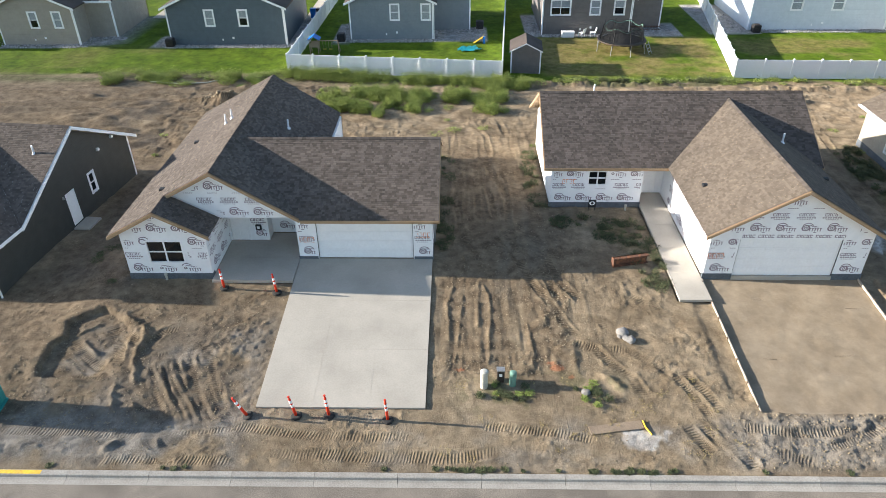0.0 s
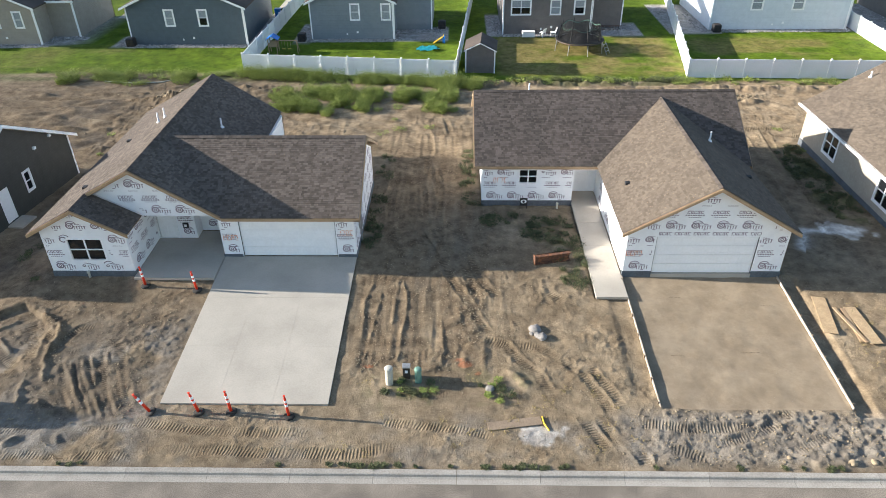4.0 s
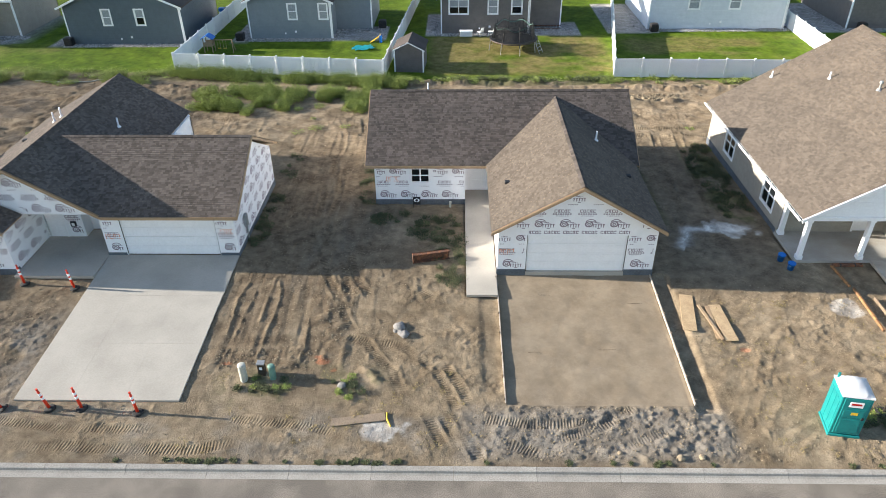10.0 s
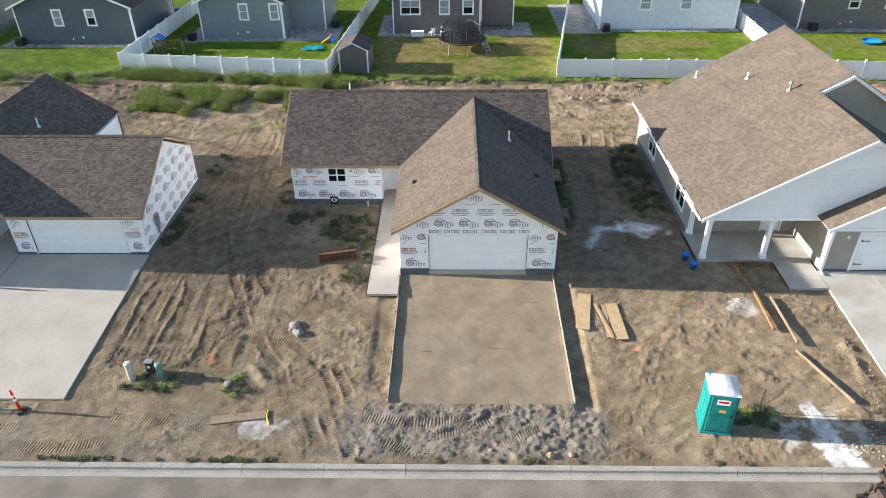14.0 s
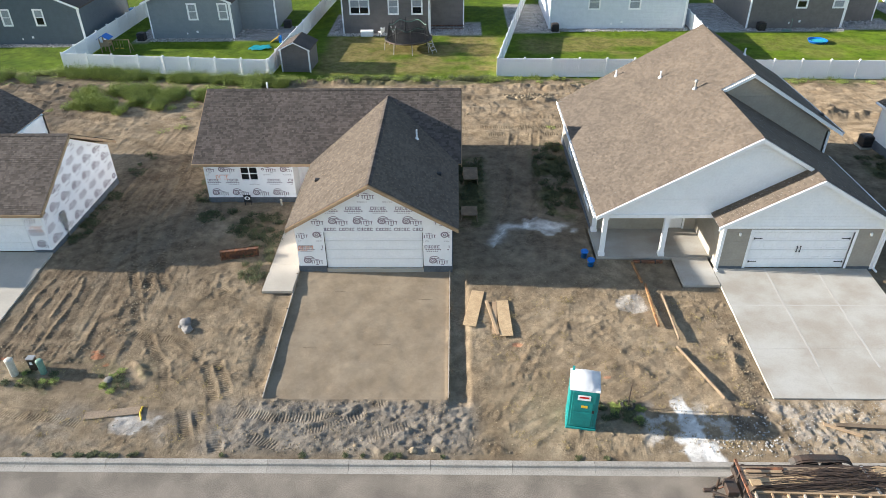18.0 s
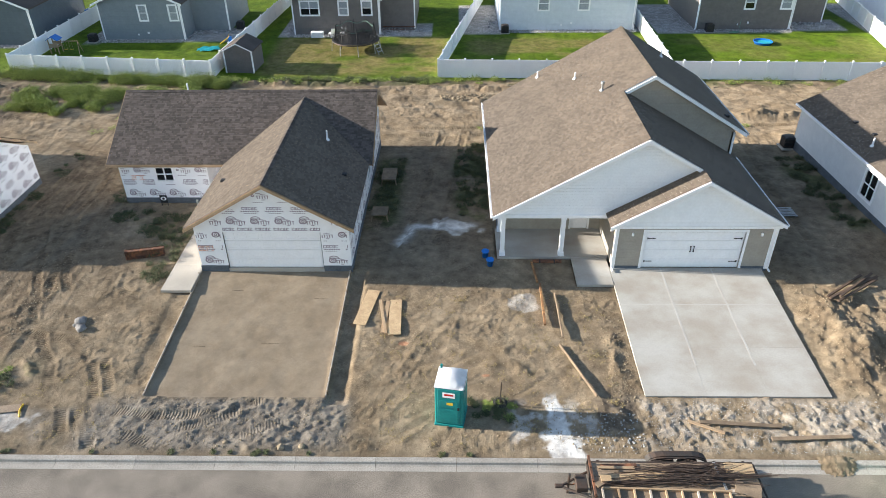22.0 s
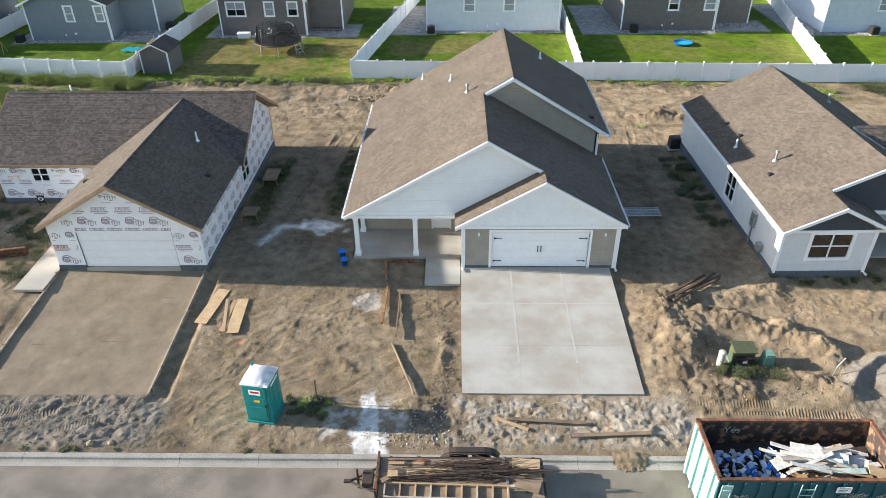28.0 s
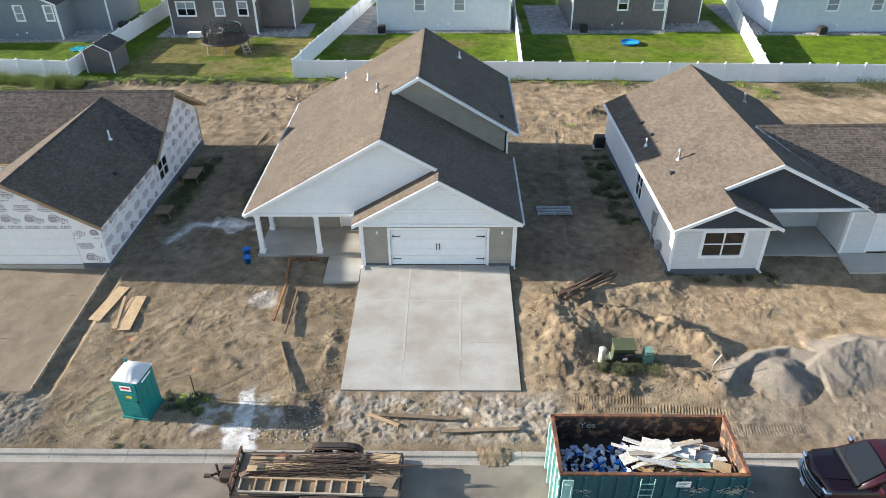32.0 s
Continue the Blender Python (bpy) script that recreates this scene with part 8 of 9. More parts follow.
for x in (11.9, 9.9):
    o = thing("pipe_stub", "white capped pipe stub standing out of the ground", "pipe", "pipe stubs", m=Matrix.Translation((x if x > 10 else -12.3, 18.4 if x > 10 else 11.4, gz(x if x > 10 else -12.3, 18.4 if x > 10 else 11.4) - 0.05)))
    part("pipe", turned([(0.06, 0), (0.06, 0.4)], 10), PVC, o)
    part("cap", turned([(0.08, 0.33), (0.08, 0.42), (0.03, 0.43)], 10), PVC, o)

# ---- trailer with rebar ----
TX, TY, TZ = 35.0, -1.42, -0.83
tl = thing("flatbed_trailer", "timber-decked flatbed trailer loaded with form panels and steel rods", "trailer", m=Matrix.Translation((TX, TY, TZ)))
for k in range(9):
    part("deck_plank", B(-2.9, 2.95, -0.97 + k * 0.206, -0.772 + k * 0.206, 0.66, 0.71, None, 0.004), DECK, tl)
for sy in (-1.02, 0.92):
    part("side_rail", B(-2.95, 3.0, sy - 0.035, sy + 0.035, 0.55, 0.70), DSTEEL, tl)
    for k in range(6):
        part("stake_pocket", B(-2.6 + k * 1.05, -2.5 + k * 1.05, sy + (0.035 if sy > 0 else -0.085), sy + (0.085 if sy > 0 else -0.035), 0.56, 0.69), DSTEEL, tl)
for sx in (-2.95, 3.0):
    part("end_rail", B(sx - 0.03, sx + 0.03, -0.98, 0.88, 0.55, 0.70 if sx > 0 else 0.80), DSTEEL, tl)
for sx in (-1.6, 0.2, 1.4):
    part("cross_member", B(sx - 0.04, sx + 0.04, -0.98, 0.88, 0.50, 0.62), DSTEEL, tl)
for sy in (-0.6, 0.6):
    part("drawbar", tube(bmesh.new(), (-2.9, sy, 0.6), (-4.0, 0, 0.5), 0.05, None, 6), DSTEEL, tl)
for sy in (-0.85, -0.3, 0.3, 0.8):
    part("rack_post", B(-2.98, -2.92, sy - 0.03, sy + 0.03, 0.70, 1.15), DSTEEL, tl)
part("rack_bar", B(-2.99, -2.91, -0.9, 0.85, 1.08, 1.15), RUST, tl, "rusty bar across the front rack")
part("tool_box", B(-3.5, -3.1, -0.35, 0.25, 0.6, 0.85, None, 0.02), DSTEEL, tl)
part("chain", tube(tube(bmesh.new(), (-3.9, 0.1, 0.5), (-3.5, 0.35, 0.15), 0.03, None, 5), (-3.5, 0.35, 0.15), (-3.1, 0.3, 0.5), 0.03, None, 5), RUST, tl)
part("coupler", B(-4.2, -3.9, -0.07, 0.07, 0.46, 0.58, None, 0.02), DSTEEL, tl)
part("jack", TUBE((-3.7, 0.12, 0.02), (-3.7, 0.12, 1.0), 0.045, None, 8), DSTEEL, tl)
for sy in (-1.18, 1.18):
    for sx in (-0.05, 0.80):
        w = part("wheel", TUBE((sx, sy - 0.1, 0.36), (sx, sy + 0.1, 0.36), 0.36, None, 18), RUBBER, tl)
        part("rim", TUBE((sx, sy - 0.105, 0.36), (sx, sy + 0.105, 0.36), 0.19, None, 12), STEEL, w)
    arch = [(-0.74, 0.52), (-0.62, 0.70), (-0.42, 0.80), (-0.15, 0.845), (0.90, 0.845), (1.16, 0.80), (1.36, 0.70), (1.48, 0.52)]
    inner = [(x * 0.96 + 0.015, z - 0.03) for x, z in arch[::-1]]
    fe = bmesh.new()
    for y0, y1, drop in ((-0.17, -0.10, 0.03), (-0.10, 0.10, 0.0), (0.10, 0.17, 0.03)):
        ring_ = [fe.verts.new((x, sy + y0, z - drop)) for x, z in arch + inner], [fe.verts.new((x, sy + y1, z - drop)) for x, z in arch + inner]
        fe.faces.new(ring_[0])
        fe.faces.new(ring_[1][::-1])
        for q in range(16):
            fe.faces.new((ring_[0][q], ring_[1][q], ring_[1][(q + 1) % 16], ring_[0][(q + 1) % 16]))
    part("fender", fe, DSTEEL, tl)
rr = random.Random(31)
fp = thing("form_panel", "pale timber form panel with cross ribs lying on a trailer", "form panel", "form panels on the trailer", m=Matrix.Translation((TX - 0.45, TY - 0.72, TZ + 0.84)) @ Matrix.Rotation(radians(-1.5), 4, "Z") @ Matrix.Rotation(radians(6), 4, "X"))
part("face", B(-2.2, 2.2, -0.28, 0.28, 0, 0.02), OLDWOOD, fp)
for sy in (-0.27, 0.27):
    part("rail", B(-2.2, 2.2, sy - 0.03, sy + 0.03, 0.02, 0.12), FORMW if sy < 0 else BARE, fp)
for k in range(9):
    part("rib", B(-2.2 + k * 0.54 - 0.03, -2.2 + k * 0.54 + 0.03, -0.24, 0.24, 0.02, 0.11), BARE if k % 3 else FORMW, fp)
for k, (x0, y0, x1, y1, w, mm) in enumerate(((-2.5, 0.72, -1.2, 0.76, 0.12, RUST), (-2.6, 0.62, -1.3, 0.6, 0.12, BARE), (1.9, 0.62, 2.9, 0.55, 0.45, PLY), (-2.6, 0.1, -0.2, 0.25, 0.3, PLY), (-0.8, -0.36, 2.0, -0.40, 0.10, FORMW), (1.5, -0.40, 2.1, -0.34, 0.12, FORMW), (-2.8, -0.2, -2.2, 0.2, 0.2, OLDWOOD), (2.0, -0.2, 2.8, -0.5, 0.5, OLDWOOD), (1.6, 0.9, 1.75, -0.9, 0.09, STEEL), (-1.9, 0.45, 1.4, 0.5, 0.09, OLDWOOD))):
    L = math.hypot(x1 - x0, y1 - y0)
    ob = part("board", B(-L / 2, L / 2, -w / 2, w / 2, 0, 0.04), mm)
    ob.matrix_basis = Matrix.Translation((TX + (x0 + x1) / 2, TY + (y0 + y1) / 2, TZ + 0.715 + 0.03 * (k % 4))) @ Matrix.Rotation(math.atan2(y1 - y0, x1 - x0), 4, "Z")
    tagged(ob, "short board lying on a trailer load", "board", "boards on the trailer")
for k in range(96):
    y0, y1 = rr.gauss(-0.05, 0.2), rr.gauss(0.12, 0.26)
    x0, x1 = rr.uniform(-2.6, 0.6), rr.uniform(1.0, 3.2)
    if k < 12:  # the long bundle
        x0, y0, x1, y1 = rr.uniform(-2.6, -2.0), -0.12 + rr.gauss(0, 0.03), rr.uniform(3.2, 3.8), 0.28 + rr.gauss(0, 0.03)
    elif k < 62:  # the tangle towards the kerb side
        x0, x1 = rr.uniform(-1.4, 0.4), rr.uniform(0.6, 2.2)
        y0, y1 = rr.uniform(0.2, 0.75), rr.uniform(0.2, 0.8)
    z = TZ + 0.76 + rr.uniform(0, 0.2)
    bm = bmesh.new()
    mx, my = (x0 + x1) / 2 + rr.uniform(-0.4, 0.4), (y0 + y1) / 2 + rr.gauss(0, 0.03 if k < 12 else 0.13)
    for a, b in (((x0, y0, z), (mx, my, z + rr.uniform(-0.03, 0.1))),):
        tube(bm, a, b, 0.010, None, 5)
        tube(bm, b, (x1, y1, z + rr.uniform(-0.04, 0.04)), 0.010, None, 5)
    o = part("reinforcing_rod", bm, ROD)
    o.matrix_basis = Matrix.Translation((TX, TY, 0))
    tagged(o, "thin rusty reinforcing rod in a tangled trailer load", "steel rod", "rods on the trailer")

# ---- dumpster ----
dm = thing("dumpster", "worn teal roll-off dumpster with rusty inside, full of building scrap", "dumpster", m=Matrix.Translation((46.47, -1.58, -0.83)))
HL, HW, HT = 3.05, 1.27, 2.50
part("floor", B(-HL, HL, -HW, HW, 0.12, 0.18), DARKRUST, dm)
for sy in (-1, 1):
    s = part("side_wall", B(-HL, HL, sy * HW - 0.03, sy * HW + 0.03, 0.1, HT), TEAL_D, dm, "teal painted steel side")
    part("lining", B(-HL + 0.04, HL - 0.04, sy * (HW - 0.035) - 0.004, sy * (HW - 0.035) + 0.004, 0.18, HT - 0.02), DARKRUST, s, "rust-brown inner face")
    part("top_rail", B(-HL - 0.05, HL + 0.05, sy * HW - 0.06, sy * HW + 0.06, HT, HT + 0.10, None, 0.01), RUST, s)
    for k in range(12):
        x = -HL + 0.30 + k * 0.53
        part("side_rib", B(x - 0.05, x + 0.05, sy * (HW + 0.03), sy * (HW + 0.11), 0.1, HT) if sy > 0 else B(x - 0.05, x + 0.05, -HW - 0.11, -HW - 0.03, 0.1, HT), TEAL_D, s)
# the sunward end takes the sunlit teal copy, the other the darker teal
for sx, mm in ((-1, TEAL_LIT), (1, TEAL_D)):
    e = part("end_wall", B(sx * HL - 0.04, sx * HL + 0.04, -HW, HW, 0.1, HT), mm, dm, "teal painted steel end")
    part("lining", B(sx * (HL - 0.045) - 0.004, sx * (HL - 0.045) + 0.004, -HW + 0.04, HW - 0.04, 0.18, HT), DARKRUST, e, "rust-brown inner face")
    part("top_rail", B(sx * HL - 0.07, sx * HL + 0.07, -HW, HW, HT, HT + 0.10, None, 0.01), RUST, e)
    for k in range(4):
        y = -0.96 + k * 0.64
        part("end_rib", B(sx * HL + (0.04 if sx > 0 else -0.13), sx * HL + (0.13 if sx > 0 else -0.04), y - 0.05, y + 0.05, 0.1, HT), mm, e)
la = bmesh.new()
for x in (-0.45, 0.0):
    tube(la, (x, -HW - 0.16, 0.2), (x, -HW - 0.16, HT), 0.02, None, 6)
for k in range(8):
    tube(la, (-0.45, -HW - 0.16, 0.3 + k * 0.28), (0.0, -HW - 0.16, 0.3 + k * 0.28), 0.018, None, 6)
part("ladder", la, TEAL_LIT, dm)
pt_ = part("name_plate", B(0.72, 1.2, -HW - 0.135, -HW - 0.125, 2.08, 2.36), WHITE, dm, "white plate with plain bars")
for k in range(3):
    part("plate_bar", B(0.78, 1.14 - 0.06 * k, -HW - 0.14, -HW - 0.136, 2.28 - 0.075 * k, 2.315 - 0.075 * k), GREENP, pt_)
rr = random.Random(9)
for cx, cz, n in ((1.5, 1.92, 30), (2.7, 1.88, 44), (3.9, 1.85, 10)):
    sc = bmesh.new()
    for k in range(n):
        a, b = cx + rr.gauss(0, 0.2) - (0 if cx < 3.5 else 6.2), cz + rr.gauss(0, 0.1)
        box(sc, -0.10, 0.10, -0.001, 0.001, -0.007, 0.007, Matrix.Translation((a, -HW - 0.116, b)) @ Matrix.Rotation(rr.uniform(-0.8, 0.8), 4, "Y"))
    part("paint_scrape", sc, PVC, dm, "pale scraped paint")
for k in range(4):
    part("wheel", TUBE((-2.9 if k < 2 else 2.9, -0.9 if k % 2 else 0.9, 0.08), (-2.9 if k < 2 else 2.9, -0.7 if k % 2 else 1.1, 0.08), 0.09, None, 10), DSTEEL, dm)
for k in range(3):
    part("door_hinge", TUBE((-HL - 0.08, -HW - 0.05, 0.3 + k * 0.9), (-HL - 0.08, -HW - 0.05, 0.55 + k * 0.9), 0.045, None, 8), TEAL_LIT, dm)
fill = bmesh.new()
nn, mmn = 22, 10
gg = [[fill.verts.new((-HL + 0.06 + (2 * HL - 0.12) * i / (nn - 1), -HW + 0.05 + (2 * HW - 0.1) * j / (mmn - 1), 1.45 + 0.16 * noise.noise(Vector((i * 0.6, j * 0.6, 3))) + 0.25 * max(0, (i - 8) / nn))) for i in range(nn)] for j in range(mmn)]
for j in range(mmn - 1):
    for i in range(nn - 1):
        fill.faces.new((gg[j][i], gg[j][i + 1], gg[j + 1][i + 1], gg[j + 1][i]))
o = part("rubble", fill, DSTEEL)
o.matrix_basis = Matrix.Translation((46.47, -1.58, -0.83))
tagged(o, "dark mixed rubble filling a dumpster", "rubble", kind="stuff")
for k in range(170):  # blue-white scraps heaped at one end
    s = rr.uniform(0.04, 0.17)
    x, y = 46.47 + rr.uniform(-2.8, -0.4), -1.66 + rr.uniform(-1.0, 0.7)
    z = -0.83 + 1.58 + 0.38 * rr.random() * (1 - abs(y + 1.85) / 1.6)
    o = part("scrap", B(-s, s, -s * rr.uniform(0.3, 0.9), s * rr.uniform(0.3, 0.9), -s * rr.uniform(0.05, 0.6), s * 0.3), (PAPER, PVC, PAPER, WHITE, BLUEP, BLACK, PAPER, BOARDW)[k % 8])
    o.matrix_basis = Matrix.Translation((x, y, z)) @ Euler((rr.uniform(-1, 1), rr.uniform(-1, 1), rr.uniform(0, 6))).to_matrix().to_4x4()
    tagged(o, "blue-white packaging scrap heaped in a dumpster", "scrap", "packaging scraps")
for k in range(46):  # boards and sheet offcuts
    x, y = 46.47 + rr.uniform(-0.2, 2.6), rr.uniform(-0.9, 0.95)
    L, w = rr.uniform(0.7, 2.3), rr.choice((0.12, 0.16, 0.2, 0.42))
    room = min(2.8 - abs(x - 46.47), 1.5)
    L = min(L, 2 * room * 0.9) if room > 0.2 else 0.3
    o = part("board_offcut", B(-L / 2, L / 2, -w / 2, w / 2, 0, 0.03), (BOARDW, BOARDW, FORMW, BOARDW, PLY if k % 2 else CARDB, BOARDW, SHEETG)[k % 7])
    o.matrix_basis = Matrix.Translation((x, -1.66 + y * (0.8 if L < 1 else 0.55), -0.83 + 1.76 + 0.010 * k)) @ Euler((rr.uniform(-0.2, 0.2), rr.uniform(-0.12, 0.12), rr.uniform(-0.5, 0.4))).to_matrix().to_4x4()
    tagged(o, "white board offcut thrown in a dumpster", "board", "offcuts in the dumpster")
for x, y, s in ((46.5, -1.9, 0.30), (46.95, -2.2, 0.22), (48.3, -1.15, 0.3)):
    o = part("cardboard_box", B(-s, s, -s * 0.7, s * 0.7, 0, s, None, 0.01), CARDB)
    o.matrix_basis = Matrix.Translation((x, y, -0.83 + 1.64)) @ Matrix.Rotation(s * 9, 4, "Z")
    tagged(o, "crushed brown cardboard box in a dumpster", "box", "boxes in the dumpster")
yes = bpy.data.curves.new("chalk_word", "FONT")
yes.body, yes.size, yes.extrude, yes.align_x = "Yes", 0.42, 0.001, "CENTER"
yo = new("chalk_word", yes)
dg = bpy.context.evaluated_depsgraph_get()
ym = bpy.data.meshes.new_from_object(yo.evaluated_get(dg))
bpy.data.objects.remove(yo)
yo = new("chalk_word", ym)
ym.materials.append(PVC)
yo.parent = dm
yo.matrix_basis = Matrix.Translation((-1.75, HW - 0.046, 1.98)) @ Matrix.Rotation(math.pi / 2, 4, "X")
up = part("door_panel", B(-HL + 0.05, -HL + 0.42, -HW - 0.15, -HW - 0.11, 0.3, HT - 0.1, None, 0.01), TEAL_LIT, dm, "pale teal door panel")
part("pull_bar", tube(tube(tube(bmesh.new(), (-HL + 0.12, -HW - 0.17, 2.2), (-HL + 0.36, -HW - 0.17, 2.2), 0.02, None, 6), (-HL + 0.36, -HW - 0.17, 2.2), (-HL + 0.36, -HW - 0.17, 1.5), 0.02, None, 6), (-HL + 0.36, -HW - 0.17, 1.5), (-HL + 0.12, -HW - 0.17, 1.5), 0.02, None, 6), TEAL_LIT, up)

# ---- maroon pickup parked at the kerb ----
tk = thing("pickup_truck", "dark maroon pickup truck with chrome grille parked at the kerb", "pickup truck", m=Matrix.Translation((55.45, -1.46, -0.83)))
def loft(secs, name, material, parent, label="", smooth=True):
    """A body drawn through outlines, each a list of points."""
    bm = bmesh.new()
    rings = [[bm.verts.new(p) for p in s] for s in secs]
    for a, b in zip(rings, rings[1:]):
        for k in range(len(a)):
            bm.faces.new((a[k], a[(k + 1) % len(a)], b[(k + 1) % len(b)], b[k]))
    bm.faces.new(rings[0])
    bm.faces.new(rings[-1][::-1])
    return part(name, bm, material, parent, label, smooth)


def sect(x, w, z0, z1, crown=0.05):
    return [(x, -w, z0), (x, -w * 1.02, (z0 + z1) / 2), (x, -w * 0.96, z1 - 0.06), (x, -w * 0.8, z1), (x, 0, z1 + crown), (x, w * 0.8, z1), (x, w * 0.96, z1 - 0.06), (x, w * 1.02, (z0 + z1) / 2), (x, w, z0)]


def nose(x, w, z0, z1, crown=0.05, bow=0.0):
    return [(px + bow * (py / w) ** 2, py, pz) for px, py, pz in sect(x, w, z0, z1, crown)]


loft([nose(-2.92, 0.80, 0.60, 1.06, 0.03, 0.22), nose(-2.85, 0.90, 0.50, 1.14, 0.04, 0.20), nose(-2.55, 0.97, 0.45, 1.20, 0.05, 0.10), nose(-1.85, 1.0, 0.45, 1.25), sect(-1.5, 1.0, 0.45, 1.26), sect(1.2, 1.0, 0.45, 1.24), sect(3.0, 1.0, 0.5, 1.22)], "body", MAROON, tk)
part("hood_scoop", prism([(-2.7, -0.42, 1.19), (-2.7, 0.42, 1.19), (-1.8, 0.55, 1.29), (-1.8, -0.55, 1.29)], (0, 0, 0.035)), MAROON, tk, smooth=False)
loft([sect(-1.78, 0.93, 1.15, 1.24, 0.05), sect(-0.85, 0.82, 1.15, 1.88), sect(-0.45, 0.80, 1.15, 1.95), sect(1.2, 0.80, 1.15, 1.95), sect(1.6, 0.84, 1.15, 1.3)], "cab", MAROON, tk)
part("windscreen", prism([(-1.66, -0.78, 1.36), (-1.66, 0, 1.40), (-1.66, 0.78, 1.36), (-0.88, 0.66, 1.89), (-0.88, 0, 1.94), (-0.88, -0.66, 1.89)], (-0.03, 0, 0.03)), GLASSM, tk)
part("cowl", prism([(-1.84, -0.84, 1.28), (-1.84, 0.84, 1.28), (-1.68, 0.80, 1.36), (-1.68, -0.80, 1.36)], (0, 0, 0.02)), BLACK, tk, "black cowl grille")
for sy in (-1, 1):
    part("side_window", prism([(-1.05, sy * 0.895, 1.30), (1.1, sy * 0.865, 1.30), (1.0, sy * 0.80, 1.78), (-0.65, sy * 0.80, 1.78)], (0, sy * 0.02, 0)), GLASSM, tk)
    part("headlight", B(-2.80, -2.55, sy * 0.80 - 0.14, sy * 0.80 + 0.14, 0.88, 1.05, None, 0.03), CHROME, tk, "clear headlight")
    part("wing_mirror", B(-1.15, -0.98, sy * 1.14 - 0.13, sy * 1.14 + 0.13, 1.28, 1.50, None, 0.04), CHROME if sy > 0 else MAROON, tk)
    part("door_handle", B(-0.2, 0.02, sy * 1.02 - 0.03, sy * 1.02 + 0.03, 1.05, 1.09), CHROME, tk)
    for sx in (-1.95, 1.9):
        w = part("wheel", TUBE((sx, sy * 0.86 - 0.13, 0.39), (sx, sy * 0.86 + 0.13, 0.39), 0.39, None, 22), RUBBER, tk)
        part("rim", TUBE((sx, sy * 0.87 - 0.13, 0.39), (sx, sy * 0.87 + 0.13, 0.39), 0.24, None, 14), CHROME, w)


def bowed(z0, z1, x, w, th, material, name, label=""):
    """A bar across the nose, bowed with it."""
    bm = bmesh.new()
    rows = []
    for k in range(13):
        y = -w + 2 * w * k / 12
        xx = x + 0.22 * (y / 0.9) ** 2
        rows.append([bm.verts.new(p) for p in ((xx, y, z0), (xx, y, z1), (xx + th, y, z1), (xx + th, y, z0))])
    for a, b in zip(rows, rows[1:]):
        for q in range(4):
            bm.faces.new((a[q], b[q], b[(q + 1) % 4], a[(q + 1) % 4]))
    bm.faces.new(rows[0])
    bm.faces.new(rows[-1][::-1])
    return part(name, bm, material, tk, label)


bowed(0.62, 1.05, -2.955, 0.66, 0.06, BLACK, "grille", "black grille mesh")
for k in range(3):
    bowed(0.68 + k * 0.145, 0.745 + k * 0.145, -2.99, 0.72, 0.04, CHROME, "grille_bar", "chrome bar")
bowed(0.40, 0.60, -3.06, 0.96, 0.16, CHROME, "front_bumper", "chrome bumper")
part("number_plate", B(-3.075, -3.062, -0.15, 0.15, 0.43, 0.57), WHITE, tk)
for sy in (-0.35, 0.3):
    part("wiper", tube(bmesh.new(), (-1.72, sy, 1.40), (-1.45, sy + 0.45, 1.56), 0.012, None, 5), BLACK, tk)
# a spill of soil over the kerb
bm = bmesh.new()
sx_, sy_ = np.linspace(40.5, 42.4, 40), np.linspace(-0.85, 0.24, 26)
zk = np.interp(sy_, [-0.85, -0.43, -0.20, -0.13, -0.10, 0.10, 0.24], [-0.83, -0.825, -0.84, -0.80, -0.70, -0.695, -0.72])
grid = {}
for a, gx in enumerate(sx_):
    for b, gy in enumerate(sy_):
        hh = 0.12 * (1 - ((gx - 41.45) / 0.75) ** 2 - (max(0.0, 0.05 - gy) / 0.62) ** 2) + 0.05 * noise.noise(Vector((gx * 4, gy * 4, 1))) + 0.035 * noise.noise(Vector((gx * 11, gy * 11, 2)))
        if hh > 0:
            grid[a, b] = bm.verts.new((gx, gy, zk[b] + min(hh, 0.12)))
for a, b in list(grid):
    q = [(a, b), (a + 1, b), (a + 1, b + 1), (a, b + 1)]
    if all(k in grid for k in q):
        bm.faces.new([grid[k] for k in q])
tagged(part("soil_spill", bm, SOIL, smooth=True), "small fan of earth spilt over the kerb", "soil")
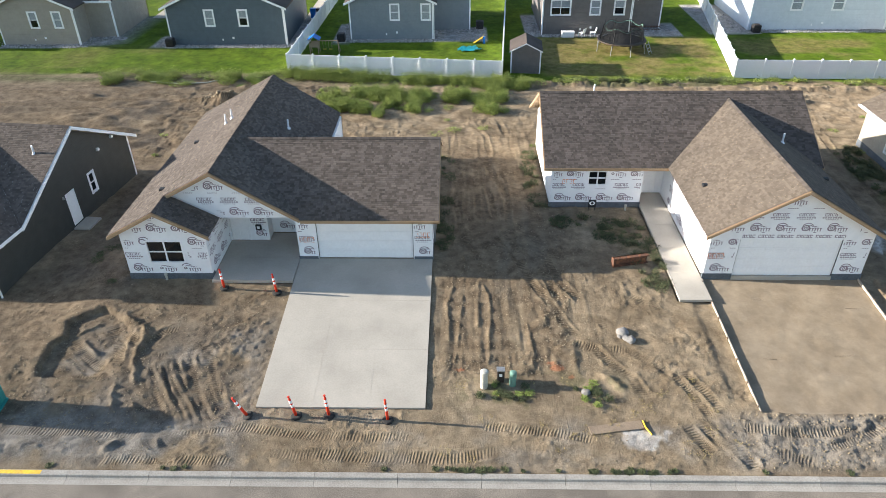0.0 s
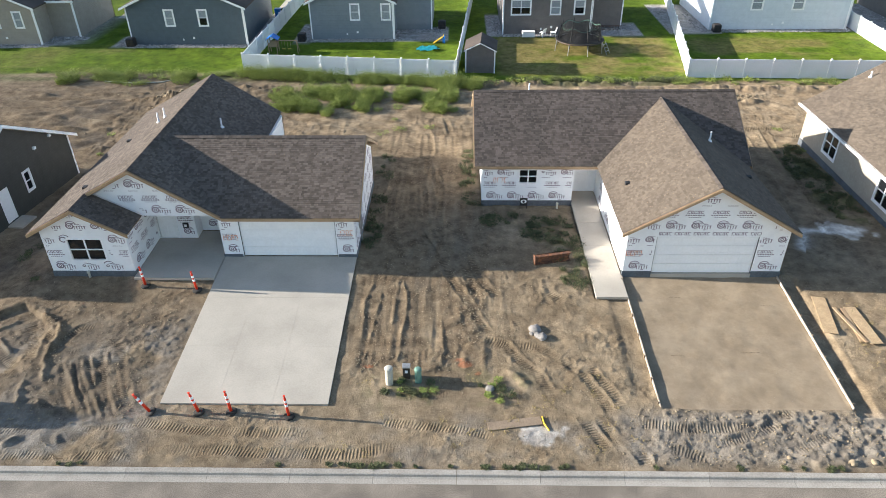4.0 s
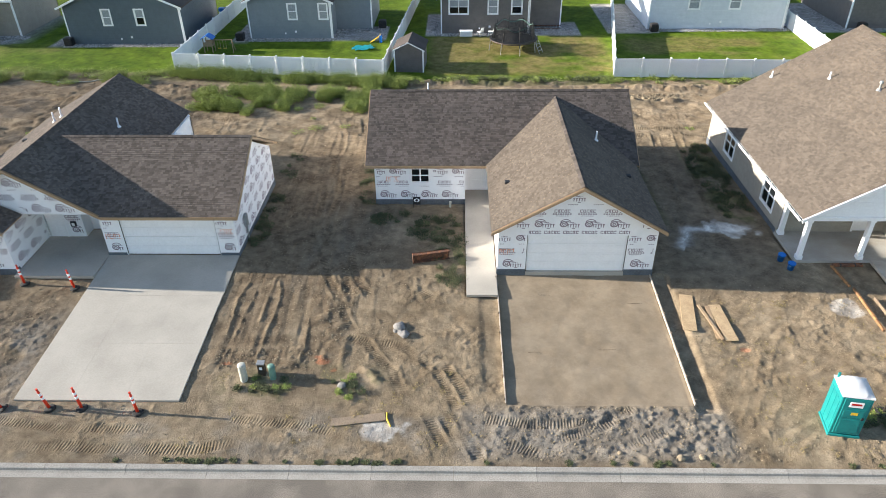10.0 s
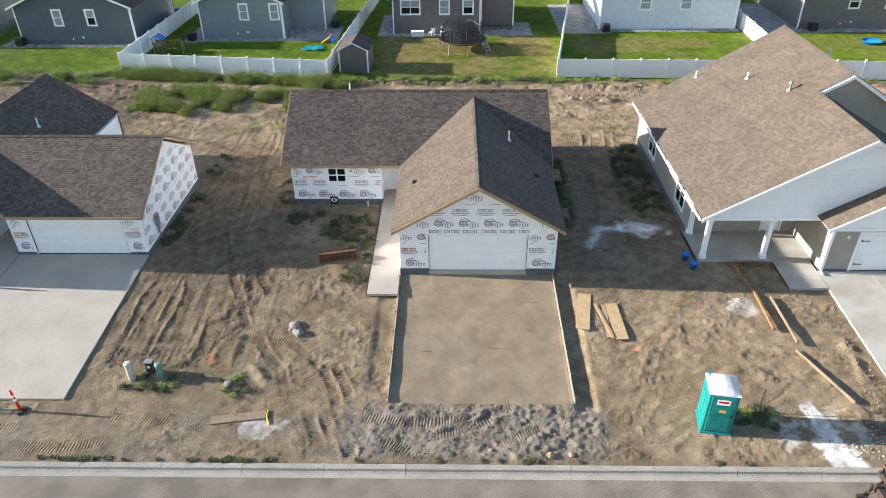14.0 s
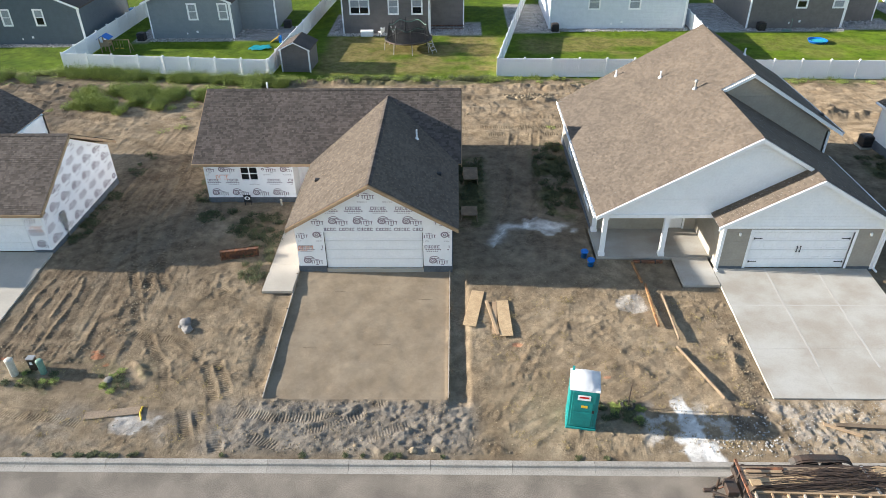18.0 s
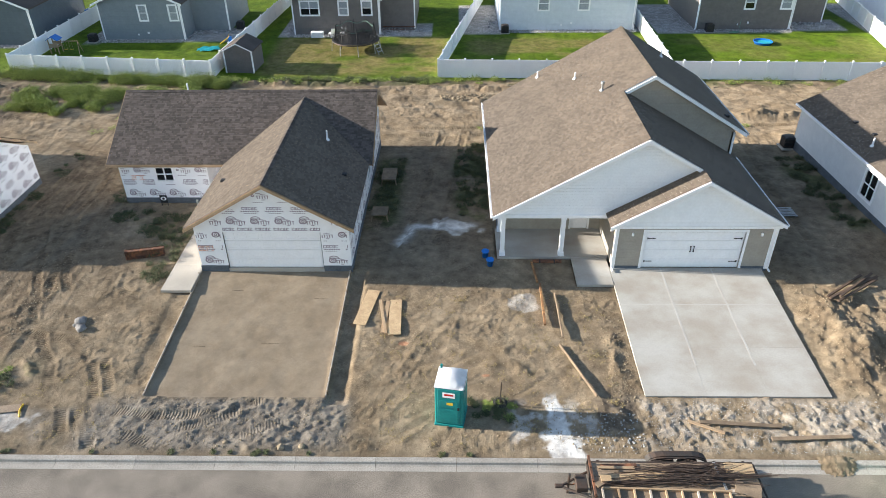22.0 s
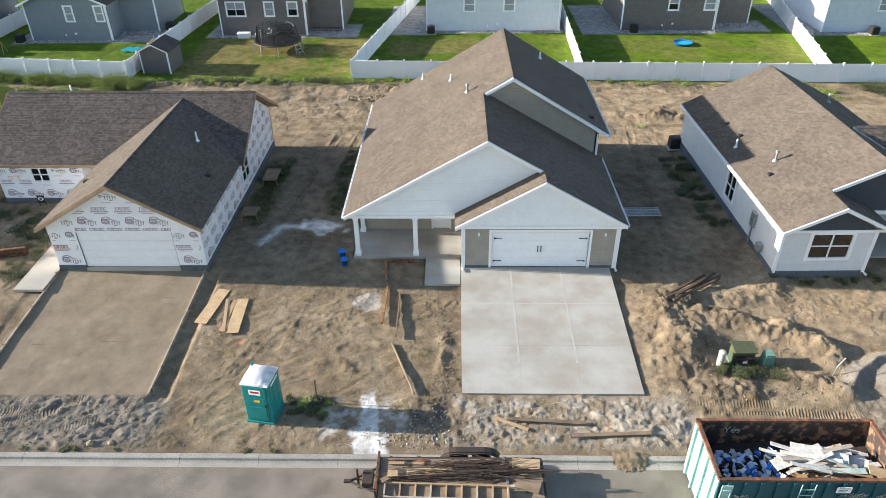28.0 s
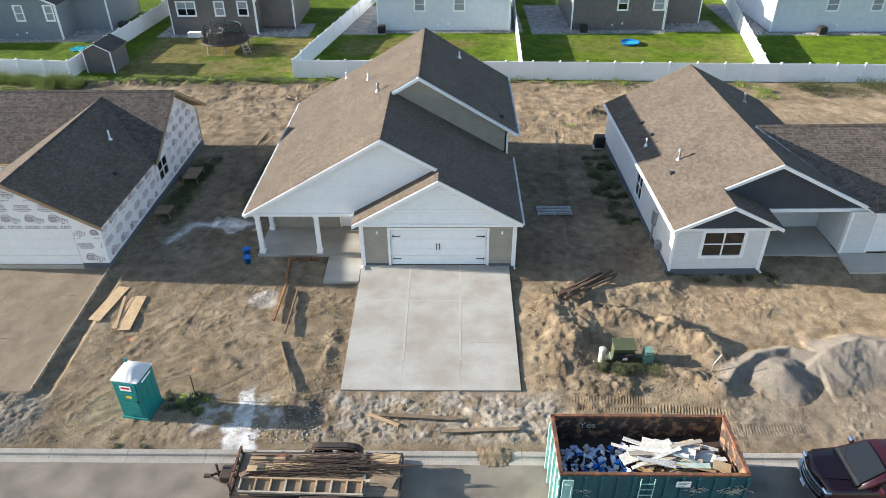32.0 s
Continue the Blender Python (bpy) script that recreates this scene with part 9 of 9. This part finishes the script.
pw = thing("hose_line", "thin white pipe lying along the edge of the lawn", "pipe", m=Matrix.Translation((0, 0.0, 0)))
bm = bmesh.new()
pts = [(-24.2, 40.6), (-21.2, 40.1), (-19.2, 40.4), (-17.8, 41.4)]
for (a, b), (c, d) in zip(pts, pts[1:]):
    tube(bm, (a, b, gz(a, b) + 0.06), (c, d, gz(c, d) + 0.06), 0.05, None, 6)
part("pipe", bm, PVC, pw)
# things left by the far houses
rl = thing("ladder", "red aluminium ladder lying on gravel against a house wall", "ladder", m=Matrix.Translation((21.3, 55.6, LAWN_Z + 0.05)) @ Matrix.Rotation(radians(35), 4, "X"))
for sy in (0.0, 0.42):
    part("rail", B(-1.7, 1.7, sy - 0.03, sy + 0.03, 0.0, 0.07), RUST, rl)
for k in range(11):
    part("rung", TUBE((-1.6 + k * 0.32, 0.0, 0.035), (-1.6 + k * 0.32, 0.42, 0.035), 0.018, None, 6), STEEL, rl)
bx = thing("deck_box", "white plastic storage box beside a house wall", "storage box", m=Matrix.Translation((13.2, 53.2, LAWN_Z + 0.04)))
part("body", B(-0.62, 0.62, -0.28, 0.28, 0, 0.48, None, 0.03), WHITE, bx)
part("lid", B(-0.65, 0.65, -0.31, 0.31, 0.485, 0.56, None, 0.03), WHITE, bx)
hz = thing("garden_hose", "coiled pale green garden hose on a gravel bed", "hose", m=Matrix.Translation((55.6, 54.1, LAWN_Z + 0.08)))
hb = bmesh.new()
for k in range(60):
    a, b = k * 0.42, (k + 1) * 0.42
    ra, rb_ = 0.55 - 0.004 * k + 0.05 * math.sin(k * 1.7), 0.55 - 0.004 * (k + 1) + 0.05 * math.sin((k + 1) * 1.7)
    tube(hb, (ra * math.cos(a), 0.5 * ra * math.sin(a), 0.002 * k), (rb_ * math.cos(b), 0.5 * rb_ * math.sin(b), 0.002 * (k + 1)), 0.025, None, 5, False)
part("coil", hb, GREENP, hz)
part("riser", TUBE((0.5, 0.2, 0.0), (0.95, 1.25, 0.95), 0.022, None, 5), GREENP, hz)
